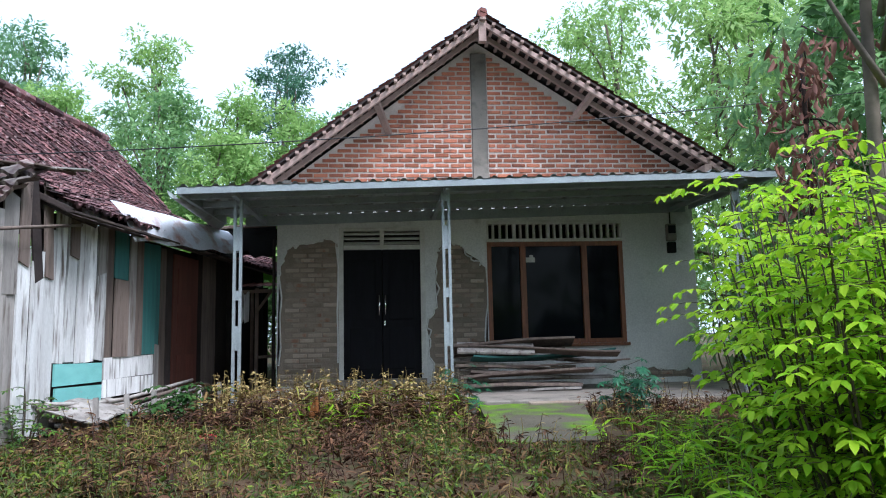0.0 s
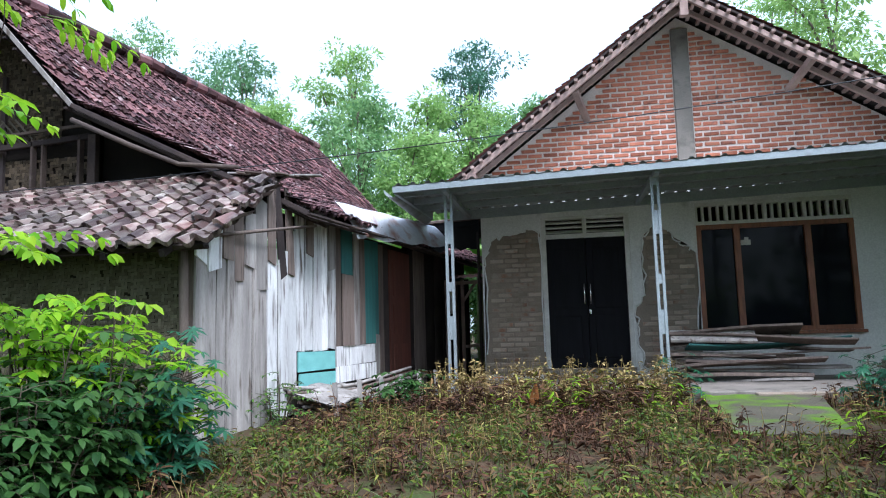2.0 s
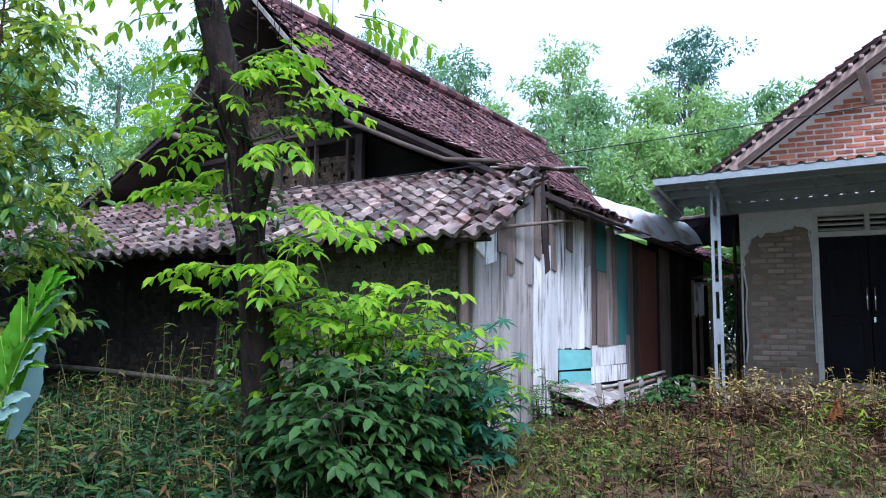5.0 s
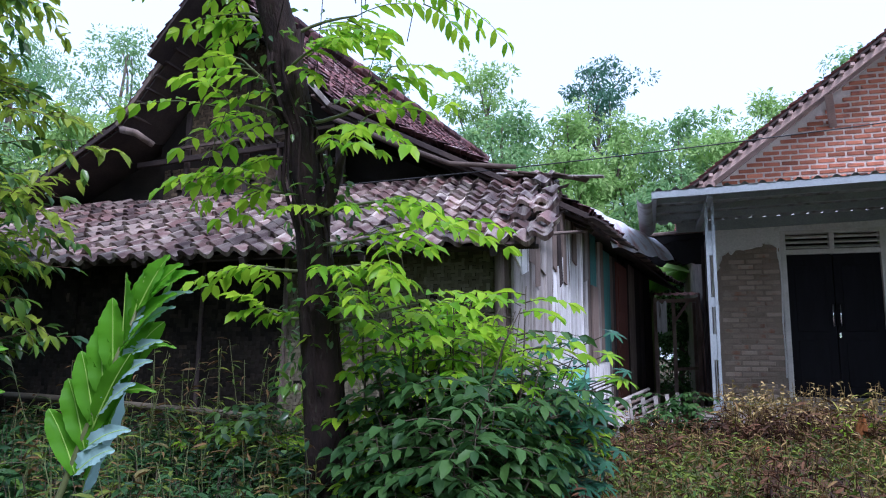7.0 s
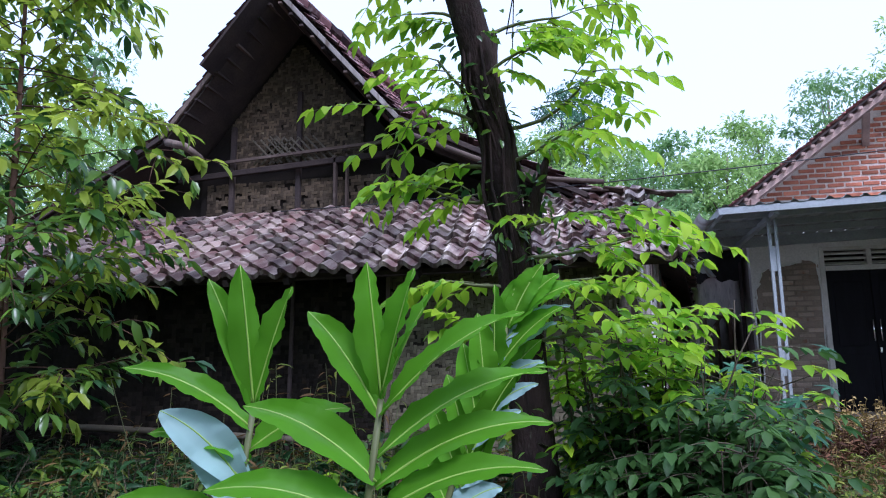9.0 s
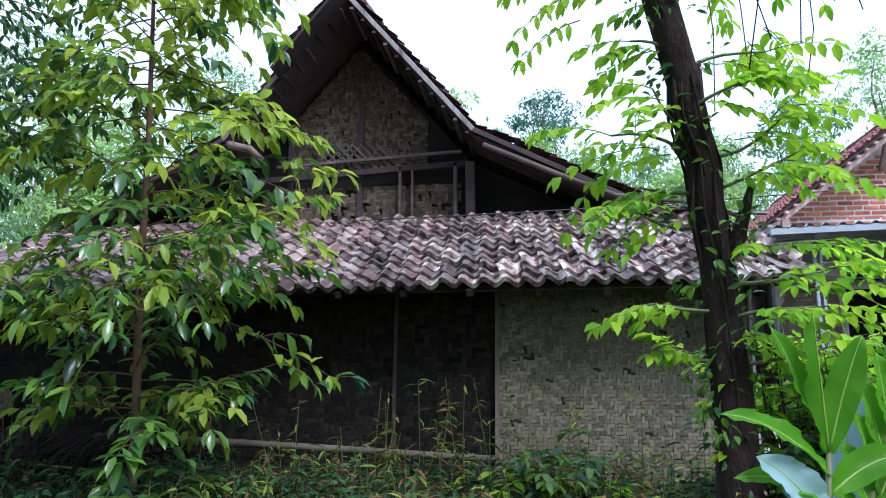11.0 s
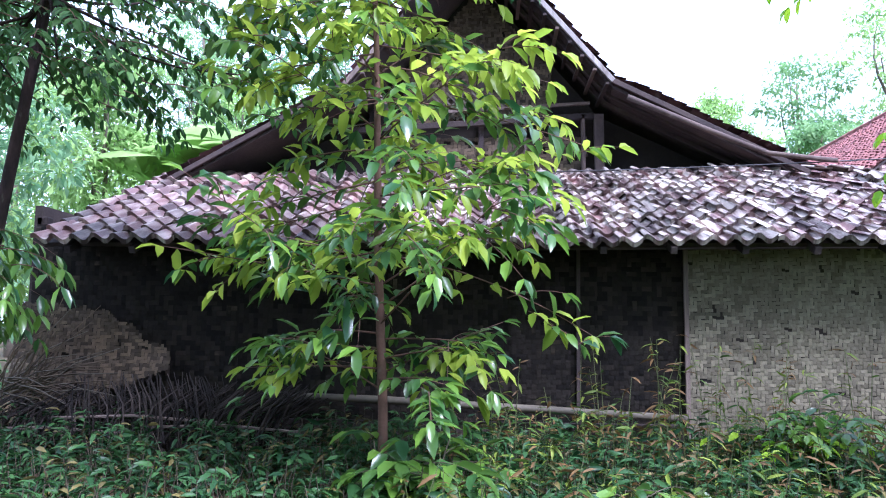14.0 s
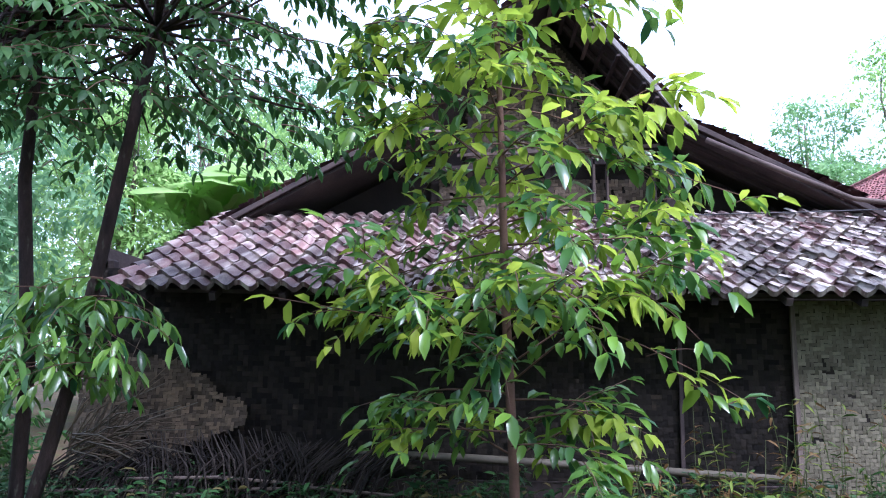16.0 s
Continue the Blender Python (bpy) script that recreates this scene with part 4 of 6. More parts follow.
wpart("eave_pole", tube([(-10.5, 6.82, 2.2), (-6.5, 6.84, 2.17), (-2.75, 6.82, 2.19)], [0.02, 0.022, 0.02], 7), M_DARKWOOD, wood, smooth=True)
for k in range(14):
    x = -10.3 + 0.555 * k
    wpart("rafter", beam((x, 6.66, 2.13), (x, 8.7, 3.13), 0.05, 0.06), M_DARKWOOD, wood)
# broken ridge boards at the upper east corner of the lean-to
for k in range(7):
    a = Vector((-3.45 + 0.12 * k, 8.6 - 0.05 * (k % 3), 3.27 - 0.012 * k))
    wpart("loose_board", beam(a, a + Vector((0.3 + 0.05 * (k % 4), 0.1 * (k % 3) - 0.06, -0.04 - 0.02 * (k % 2))), 0.07 + 0.015 * (k % 3), 0.018, (0.12 * (k % 3) - 0.1, 0.1, 1), 0.003), M_MIDWOOD if k % 3 else M_GREYWOOD, wood)
for k in range(16):
    t = k / 15
    y = RK + 0.1 + t * 4.2
    x = EE[0] + SK * (y - RK)
    wpart("eave_board", beam((x + 0.0, y, 2.74 + 0.01 * math.sin(k * 3)), (x + 0.12, y + 0.34, 2.72), 0.1, 0.02, (0.1, 0, 1)), M_MIDWOOD if k % 2 else M_DARKWOOD, wood)

# zinc sheet hanging over the side eave
V, F = [], []
nu, nv = 22, 7
for j in range(nv):
    for i in range(nu):
        u, v = i / (nu - 1), j / (nv - 1)
        x = -2.57 + 0.75 * u + (0.24 + 0.04 * u) * v + 0.02 * math.sin(u * 19 + v * 3)
        y = 9.75 + 2.9 * u + 0.16 * v * (1 - 2.5 * u)
        z = 3.1 + 0.06 * u - (0.46 - 0.06 * u) * v + 0.018 * math.sin(u * 23 + v * 5) * v + 0.03 * math.sin(math.pi * v)
        V.append((x, y, z))
F = [(j * nu + i, j * nu + i + 1, (j + 1) * nu + i + 1, (j + 1) * nu + i) for j in range(nv - 1) for i in range(nu - 1)]
zs = wpart("zinc_sheet", (V, F), M_ZINC, wood, "bent zinc sheet with rust, hung over the eave", True)

# plank side wall
PX, PY = -3.05, 7.13
PD = Vector((0.13, 1, 0)).normalized()
PN = Vector((PD.y, -PD.x, 0))


def plank(s0, s1, z0, z1, mat, off=0.0, lean=0.0, lab="", name="plank", thick=0.022, ragged=0.03, bevel=0.003):
    """A board on the side wall, from s0 to s1 along it."""
    bm = bmesh.new()
    box(bm, s0, -thick, z0, s1 - 0.02, 0, z1)
    bmesh.ops.subdivide_edges(bm, edges=[e for e in bm.edges if abs(e.verts[0].co.z - e.verts[1].co.z) > 0.3], cuts=4)
    k = wr.random() * 50
    for v in bm.verts:
        v.co.x += 0.006 * noise.noise(Vector((v.co.x * 5, v.co.z * 2.5, k)))
        if v.co.z > z1 - 1e-4 or v.co.z < z0 + 1e-4:
            v.co.z += ragged * noise.noise(Vector((v.co.x * 9, k, v.co.z)))
        v.co.x += lean * (v.co.z - z0)
    m = Matrix(((PD.x, -PN.x, 0, PX + PN.x * (0.03 + off)), (PD.y, -PN.y, 0, PY + PN.y * (0.03 + off)), (0, 0, 1, 0), (0, 0, 0, 1)))
    bmesh.ops.transform(bm, matrix=m, verts=bm.verts)
    bmesh.ops.recalc_face_normals(bm, faces=bm.faces)
    return wpart(name, bm, mat, wood, lab)


wpart("side_wall_backing", beam((PX - 0.03, PY, 1.3), Vector((PX - 0.03, PY, 1.3)) + PD * 1.6, 0.03, 1.8), M_DARKWOOD, wood)
wpart("side_wall_backing", beam(Vector((PX - 0.03, PY, 1.6)) + PD * 1.6, Vector((PX - 0.03, PY, 1.6)) + PD * 8.5, 0.03, 2.4), M_DARKWOOD, wood)
G, W_, T_, O_ = M_GREYWOOD, M_WHITEWOOD, M_TEAL, M_OLDWOOD
D_ = M_DARKWOOD
ROWS = [(-0.06, 0.26, 0.45, 2.3, G), (0.26, 0.42, 0.45, 2.4, G), (0.42, 0.6, 0.45, 2.45, G), (0.6, 0.88, 0.45, 2.55, G), (0.88, 1.02, 0.45, 2.6, G), (1.02, 1.17, 0.45, 2.7, G),
        (1.17, 1.37, 0.55, 2.35, W_), (1.37, 1.57, 0.55, 2.35, W_), (1.57, 1.79, 0.55, 2.6, W_),
        (1.8, 2.0, 1.23, 2.95, W_), (2.0, 2.2, 1.23, 2.95, W_), (2.2, 2.41, 1.23, 3.0, W_), (2.41, 2.61, 1.23, 3.0, W_), (2.61, 2.82, 1.24, 3.0, W_),
        (2.83, 3.0, 1.26, 2.9, O_), (3.0, 3.36, 1.27, 2.2, O_), (3.0, 3.36, 2.205, 2.85, T_), (3.36, 3.54, 1.27, 2.8, G), (3.54, 3.74, 1.27, 2.8, O_), (3.74, 4.25, 1.28, 2.75, T_),
        (4.26, 4.45, 0.6, 2.75, O_), (4.45, 4.65, 0.6, 2.75, D_), (5.53, 5.75, 0.55, 2.8, D_), (5.76, 6.05, 0.55, 2.8, O_), (6.05, 6.37, 0.55, 2.8, O_), (6.38, 6.9, 0.55, 2.8, D_), (6.92, 7.4, 0.55, 2.8, D_), (7.42, 8.2, 0.55, 2.8, D_)]
for s0, s1, z0, z1, m in ROWS:
    lab = {G: "weathered grey plank", W_: "flaking whitewashed plank", T_: "faded teal painted plank"}.get(m, "dark weathered plank")
    plank(s0, s1, z0, z1, m, wr.uniform(0, 0.026), wr.uniform(-0.008, 0.008), lab)
# short boards patched over the top of the front planks
for s0, s1, z0, z1, m, ln in ((-0.08, 0.1, 2.14, 2.36, W_, 0.02), (0.11, 0.33, 2.05, 2.42, W_, 0.02), (0.34, 0.53, 2.13, 2.5, O_, 0.0), (0.53, 0.71, 1.93, 2.6, O_, -0.02), (0.72, 0.92, 2.11, 2.7, G, 0.0), (0.92, 1.15, 1.91, 2.85, G, -0.02), (1.16, 1.32, 2.2, 3.0, O_, 0.0),
                              (1.40, 1.56, 2.08, 3.08, D_, -0.16), (1.58, 1.74, 2.08, 3.05, O_, -0.08), (2.6, 2.8, 2.24, 3.05, G, 0.0), (2.02, 2.2, 2.35, 3.0, O_, 0.0)):
    plank(s0, s1, z0, z1, m, 0.03, ln, "ragged short board nailed over the planks", "patch_board", 0.02, 0.12)
plank(1.83, 2.79, 1.0, 1.22, M_AQUA, 0.012, 0, "turquoise painted board with a split", "board", ragged=0.05)
plank(1.86, 2.8, 0.82, 0.985, M_AQUA, 0.010, 0, "turquoise painted board with a split", "board", ragged=0.05)
plank(2.8, 4.1, 1.02, 1.27, W_, 0.01, 0, "whitewashed board with flaking paint", "board")
plank(2.81, 4.12, 0.80, 1.0, W_, 0.014, 0, "whitewashed board with flaking paint", "board")
plank(4.1, 4.24, 0.75, 1.4, G, 0.02, 0.02, "", "board")
rd = plank(4.66, 5.58, 0.6, 2.7, M_REDWOOD, 0.02, 0, "closed red-brown plank door", "door", ragged=0)
for s0, s1, z0, z1 in ((4.8, 5.44, 0.8, 1.25), (4.8, 5.44, 1.4, 1.85), (4.8, 5.44, 1.98, 2.5)):
    pn = plank(s0, s1, z0, z1, M_REDWOOD, 0.03, 0, "", "door_panel", ragged=0)
    pn.parent, pn.matrix_parent_inverse = rd, Matrix.Identity(4)
wpart("corner_board", beam((-3.08, WY - 0.03, 0.45), (-3.06, WY - 0.03, 2.3), 0.12, 0.03, (0, 1, 0)), O_, wood)
tagged(part("bamboo_pole", tube([(-3.3, 6.5, 2.2), (-2.85, 7.6, 2.42), (-2.55, 8.95, 2.67)], [0.022, 0.02, 0.018], 7), M_OLDWOOD, smooth=True), "dark bamboo pole sticking out under the eave", "bamboo pole")

# low broken rack at the foot of the plank wall
rack = thing("broken_rack", -2.3, 9.5, 0.5, "collapsed low rack of whitish bamboo slats beside the plank wall", "rack")
for k in range(7):
    a = Vector((-2.78 + 0.045 * k, 8.55 + 0.03 * k, 0.86 - 0.055 * k))
    b = Vector((-1.98 + 0.03 * k, 11.3, 0.92 - 0.06 * k))
    mid = (a + b) / 2 - Vector((0, 0, 0.1))
    wpart("slat", tube([a, a.lerp(mid, 0.6) - Vector((0, 0, 0.03)), mid, mid.lerp(b, 0.5), b], [0.022] * 5, 6), M_GREYWOOD if k % 2 == 0 else M_OLDWOOD, rack, smooth=True)
for k in range(6):
    y = 8.8 + 0.48 * k
    x = -2.52 + 0.14 * k
    wpart("upright", beam((x + 0.25, y, 0.42), (x + 0.2, y + 0.1, 0.88), 0.05, 0.03, (0, 1, 0.2)), M_GREYWOOD, rack)
V = [(-2.8 + 0.5 * v + 0.12 * u * 2, 8.6 + 1.3 * u, 0.83 - 0.16 * v - 0.03 * math.sin(u * 9)) for u in np.linspace(0, 1, 8) for v in (0, 0.5, 1)]
F = [(i * 3 + j, i * 3 + j + 1, i * 3 + j + 4, i * 3 + j + 3) for i in range(7) for j in range(2)]
V2 = [(x, y, z - 0.012) for x, y, z in V]
F2 = [tuple(i + len(V) for i in q[::-1]) for q in F]
wpart("warped_board", (V + V2, F + F2), M_GREYWOOD, rack, "warped peeling sheet of board", True)

# torn bamboo panel and bundles of thatch by the west end of the wall
def torn_bulge(x, z):
    return 0.22 * max(0.0, 1.25 - z) + 0.05 * math.sin(x * 4)


torn = thing("torn_panel", -10.2, 6.95, 0.7, "torn pale woven bamboo panel sagging off the wall", "bamboo panel")
tw = weave(-10.9, -9.5, 0.85, 1.75, 6.98, 0.03, 77, torn_bulge)
kp = [q for q in tw[1] if (lambda c: c[2] < 1.7 - 0.55 * max(0, c[0] + 10.3) ** 1.1 + 0.12 * noise.noise(Vector((c[0] * 6, c[2] * 2, 1))) and c[2] > 0.85 + 0.35 * max(0, c[0] + 10.3) + 0.1 * noise.noise(Vector((c[0] * 5, 3, 1))))(np.mean([tw[0][i] for i in q], axis=0))]
tagged(wpart("weave", (tw[0], kp), M_BAMBOO_O, torn), kind="stuff")
srng = random.Random(31)
for k in range(46):
    a = math.radians(srng.uniform(-20, 80))
    o = Vector((-10.75 + srng.uniform(-0.1, 0.3), 6.7, 0.95 + srng.uniform(-0.08, 0.12)))
    q = o + Vector((math.cos(a), srng.uniform(-0.1, 0.12), math.sin(a))) * srng.uniform(0.45, 1.0)
    wpart("loose_strip", tube([o, o.lerp(q, 0.5) + Vector((0, -0.05, 0.04)), q - Vector((0, 0, 0.05))], [0.007, 0.006, 0.003], 4), M_BAMBOO_O if k % 3 else M_POLE, torn, "frayed bamboo strip")
trng = random.Random(9)
for gi, (bx0, bx1, zz, lean) in enumerate(((-10.9, -9.6, 0.62, 0.25), (-10.2, -8.9, 0.72, -0.2), (-9.4, -8.3, 0.66, 0.3), (-10.8, -8.5, 0.45, 0.1))):
    th = []
    for k in range(130):
        x = trng.uniform(bx0, bx1)
        y = 6.62 + trng.uniform(-0.16, 0.22)
        l = trng.uniform(0.25, 0.5)
        th.append(tube([(x - lean * 0.5, y - 0.12, zz - 0.16 + trng.uniform(-0.05, 0.05)), (x, y, zz + l * 0.45), (x + lean * 0.6 + trng.uniform(-0.05, 0.05), y + 0.16, zz + l * 0.8)], [0.007, 0.007, 0.004], 4))
    bag = thing("thatch_bundle", (bx0 + bx1) / 2, 6.6, 0.45, "bundle of old dark palm thatch against the wall", "thatch", "thatch heap")
    tagged(wpart("thatch", join(th), M_THATCH, bag), kind="stuff")
    wpart("binding_lath", tube([(bx0 - 0.05, 6.5, zz + 0.05), ((bx0 + bx1) / 2, 6.47, zz + 0.08), (bx1 + 0.05, 6.52, zz + 0.03)], [0.012] * 3, 6), M_OLDWOOD, bag, "dark bamboo lath tied across the thatch")

# ---- gap between the houses ----
def hung_sheet(a, b, z0, z1, nu, nv, seed, rag=0.0, wave=0.05):
    """A limp sheet between two plan points, folded and with an uneven lower edge."""
    a, b = Vector(a), Vector(b)
    side = Vector((-(b - a).y, (b - a).x)).normalized()
    V = []
    for j in range(nv):
        for i in range(nu):
            u, v = i / (nu - 1), j / (nv - 1)
            p = a.lerp(b, u) + side * wave * (math.sin(u * 17 + v * 3 + seed) + 0.5 * noise.noise(Vector((u * 6, v * 3, seed)))) * (1 - 0.6 * v)
            lo = z0 + rag * noise.noise(Vector((u * 7, seed, 2)))
            V.append((p.x, p.y, lo + (z1 - lo) * v + 0.03 * math.sin(u * 9) * v))
    return V, [(j * nu + i, j * nu + i + 1, (j + 1) * nu + i + 1, (j + 1) * nu + i) for j in range(nv - 1) for i in range(nu - 1)]


tarp = thing("plastic_tarp", -2.0, 14.5, 0.5, "black plastic awning in the passage, and a black sheet standing in for shade", "tarp")
# Black sheet put in for the timber house's shaded side wall.
wpart("sheet", hung_sheet((-2.28, 12.9), (-1.93, 16.95), 0.5, 3.2, 26, 9, 1), M_PLASTIC, tarp, smooth=True)
wpart("upper_sheet", hung_sheet((-2.4, 12.72), (-1.1, 12.78), 2.78, 3.25, 22, 7, 4, 0.2, 0.03), M_PLASTIC, tarp, "ragged black plastic awning", True)
V = [(-2.45 + 1.4 * u, 12.74 + 1.0 * v, 3.22 - 0.25 * math.sin(math.pi * u) * (0.5 + 0.5 * math.sin(v * 9)) - 0.1 * v + 0.05 * noise.noise(Vector((u * 5, v * 8, 2)))) for v in np.linspace(0, 1, 18) for u in np.linspace(0, 1, 10)]
F = [(j * 10 + i, j * 10 + i + 1, (j + 1) * 10 + i + 1, (j + 1) * 10 + i) for j in range(17) for i in range(9)]
wpart("canopy", (V, F), M_PLASTIC, tarp, "sagging black plastic roof over the passage", True)
wpart("hanging_pole", tube([(-2.5, 12.75, 3.2), (-1.08, 12.75, 3.28)], [0.03, 0.03], 6), M_OLDWOOD, tarp)
wpart("side_pole", tube([(-1.12, 12.82, 0.4), (-1.12, 12.8, 3.3)], [0.03, 0.028], 6), M_DARKWOOD, tarp)
shed = thing("back_shed", -1.5, 14.4, 0.5, "small open shed with rusty roof and pale posts in the passage", "shed")
wpart("roof", corrugated(-1.88, -1.1, 13.7, 15.1, lambda x, y: 2.36 + 0.12 * (y - 13.7), 6, 0.12, 0.018), M_REDWOOD, shed, "rusty corrugated sheet roof")
for x, y in ((-1.84, 13.8), (-1.55, 13.8), (-1.16, 13.8), (-1.84, 15.0), (-1.16, 15.0)):
    wpart("post", beam((x, y, 0.4), (x, y, 2.34), 0.06, 0.06, (0, 1, 0), 0.006), M_RAFTER, shed, "pale timber post")
wpart("brace", beam((-1.53, 13.76, 1.95), (-1.3, 13.76, 2.28), 0.045, 0.04, (0, 1, 0)), M_RAFTER, shed)
wpart("rail", beam((-1.86, 13.76, 2.27), (-1.14, 13.76, 2.29), 0.06, 0.05, (0, 1, 0)), M_RAFTER, shed)
wpart("rail", beam((-1.55, 13.84, 1.15), (-1.16, 13.84, 1.17), 0.05, 0.04, (0, 1, 0)), M_OLDWOOD, shed)
cl = part("hanging_cloth", hung_sheet((-1.82, 13.7), (-1.66, 13.7), 1.75, 2.25, 9, 6, 7, 0.1, 0.02), M_WHITEWOOD, smooth=True)
tagged(cl, "limp whitish cloth hung from the shed's rail", "cloth")
tagged(part("leaning_pole", tube([(-1.08, 13.3, 0.4), (-1.12, 13.5, 1.5), (-1.15, 13.7, 2.4)], [0.024, 0.022, 0.018], 7), M_RAFTER, smooth=True), "pale pole leaning on the shed", "pole")

# ---- foliage helpers ----


def rand_dirs(rng, n, flat=1.0):
    d = rng.normal(size=(n, 3))
    d[:, 2] *= flat
    return unit(d)


def clump(bag, rng, c, r, n, size, flat=0.7, hang=0.2):
    """A tuft of leaves round c, outward and drooping."""
    d = rand_dirs(rng, n, flat)
    rad = r * rng.uniform(0.25, 1.0, n)[:, None] ** 0.6
    P = np.asarray(c) + d * rad * np.array((1, 1, 0.75))
    D = unit(d + rng.normal(size=(n, 3)) * 0.5 + np.array((0, 0, -hang)))
    L = size * rng.uniform(0.6, 1.25, n)
    bag.add(P, D, rng.normal(size=(n, 3)) * 0.45 + np.array((0, 0, 1)), L, L * rng.uniform(0.36, 0.55, n), 0.3)


def limb(rng, a, b, r0, r1, bend=0.12, n=6, sides=6):
    a, b = np.asarray(a, float), np.asarray(b, float)
    ln = np.linalg.norm(b - a)
    off = rng.normal(size=3) * bend * ln
    pts = [a + (b - a) * t + off * math.sin(math.pi * t) for t in np.linspace(0, 1, n)]
    return tube(pts, [r0 + (r1 - r0) * t for t in np.linspace(0, 1, n)], sides)


def far_tree(x, y, h, w, mat, seed, label, clumps=60, per=42, leaf=0.26, bare=0.35, lobes=7, z0=None):
    """A standing tree: trunk, limbs and an uneven crown of lobes made of leaf tufts, widest below its middle."""
    rng = np.random.RandomState(seed)
    z = gz(x, y) if z0 is None else z0
    t = thing("tree", x, y, z, label, "tree")
    woodp, bag = [], Leaves()
    top = np.array((x + rng.uniform(-0.3, 0.3), y, z + h * 0.9))
    woodp.append(limb(rng, (x, y, z - 0.2), top, 0.014 * h, 0.003 * h, 0.03, 8, 8))
    for k in range(lobes):
        a = 2 * math.pi * (k * 0.381) + rng.uniform(-0.4, 0.4)
        q = (k + 0.5) / lobes
        f = bare + (1 - bare) * q
        prof = math.sin(math.pi * min(1.0, 0.2 + 0.75 * q)) ** 0.8
        reach = w * prof * rng.uniform(0.35, 0.85)
        lr = w * rng.uniform(0.44, 0.62) * (0.6 + 0.4 * prof)
        lc = np.array((x + reach * math.cos(a), y + reach * math.sin(a) * 0.8, z + h * f - lr * 0.5))
        root = np.array((x, y, z)) * (1 - 0.75 * f) + top * 0.75 * f
        woodp.append(limb(rng, root, lc, 0.005 * h, 0.0015 * h, 0.1, 6, 5))
        for _ in range(max(3, clumps // lobes)):
            d = rand_dirs(rng, 1)[0]
            c = lc + d * lr * rng.uniform(0.3, 1.0) * np.array((1, 1, 0.8))
            clump(bag, rng, c, lr * rng.uniform(0.25, 0.5), per, leaf)
    wpart("trunk", join(woodp), M_BARK_FAR, t, smooth=True)
    bag.build("crown", mat, t, simple=True)
    return t


def frond(bag, stems, rng, a, d, length, pairs, leaf, wid, droop=0.35, r=0.005, hang=0.5, ends=True, jit=0.16, keep=1.0):
    """A drooping twig with leaves in two ranks."""
    a, d = np.asarray(a, float), unit(np.asarray(d, float)[None])[0]
    pts = [a + d * length * t - np.array((0, 0, droop * length * t * t)) for t in np.linspace(0, 1, 6)]
    stems.append(tube(pts, [r * (1 - 0.7 * t) for t in np.linspace(0, 1, 6)], 4))
    ts = np.linspace(0.18, 1.0, pairs)
    side = unit(np.cross(d, (0, 0, 1))[None] + 1e-6)[0]
    P, D = [], []
    for t in ts:
        p = a + d * length * t - np.array((0, 0, droop * length * t * t))
        fw = unit((d - np.array((0, 0, 2 * droop * t)))[None])[0]
        for s in (-1, 1):
            if keep < 1 and rng.rand() > keep:
                continue
            P.append(p)
            D.append(side * s * 0.85 + fw * 0.55 + np.array((0, 0, -hang)) + rng.normal(size=3) * jit)
    if ends:
        P.append(p)
        D.append(fw + np.array((0, 0, -hang * 0.4)))
    n = len(P)
    L = leaf * rng.uniform(0.75, 1.15, n)
    bag.add(np.array(P), np.array(D), np.array((0, 0, 1)) + rng.normal(size=(n, 3)) * 0.25, L, L * wid, 0.3)


def palmate(bag, rng, c, nrm, size, lobes=7, wid=0.24):
    """A hand-shaped leaf."""
    nrm = unit(np.asarray(nrm, float)[None])[0]
    s = unit(np.cross(nrm, rng.normal(size=3))[None])[0]
    u = np.cross(nrm, s)
    a = np.linspace(-2.3, 2.3, lobes)
    D = np.outer(np.cos(a), s) + np.outer(np.sin(a), u)
    L = size * (1 - 0.1 * np.abs(a) / 2.3 * 3)
    bag.add(np.repeat(np.asarray(c)[None], lobes, 0), D, nrm, L, L * wid * 1.2, 0.3, 0.1)


# ---- trees and shrubs ----


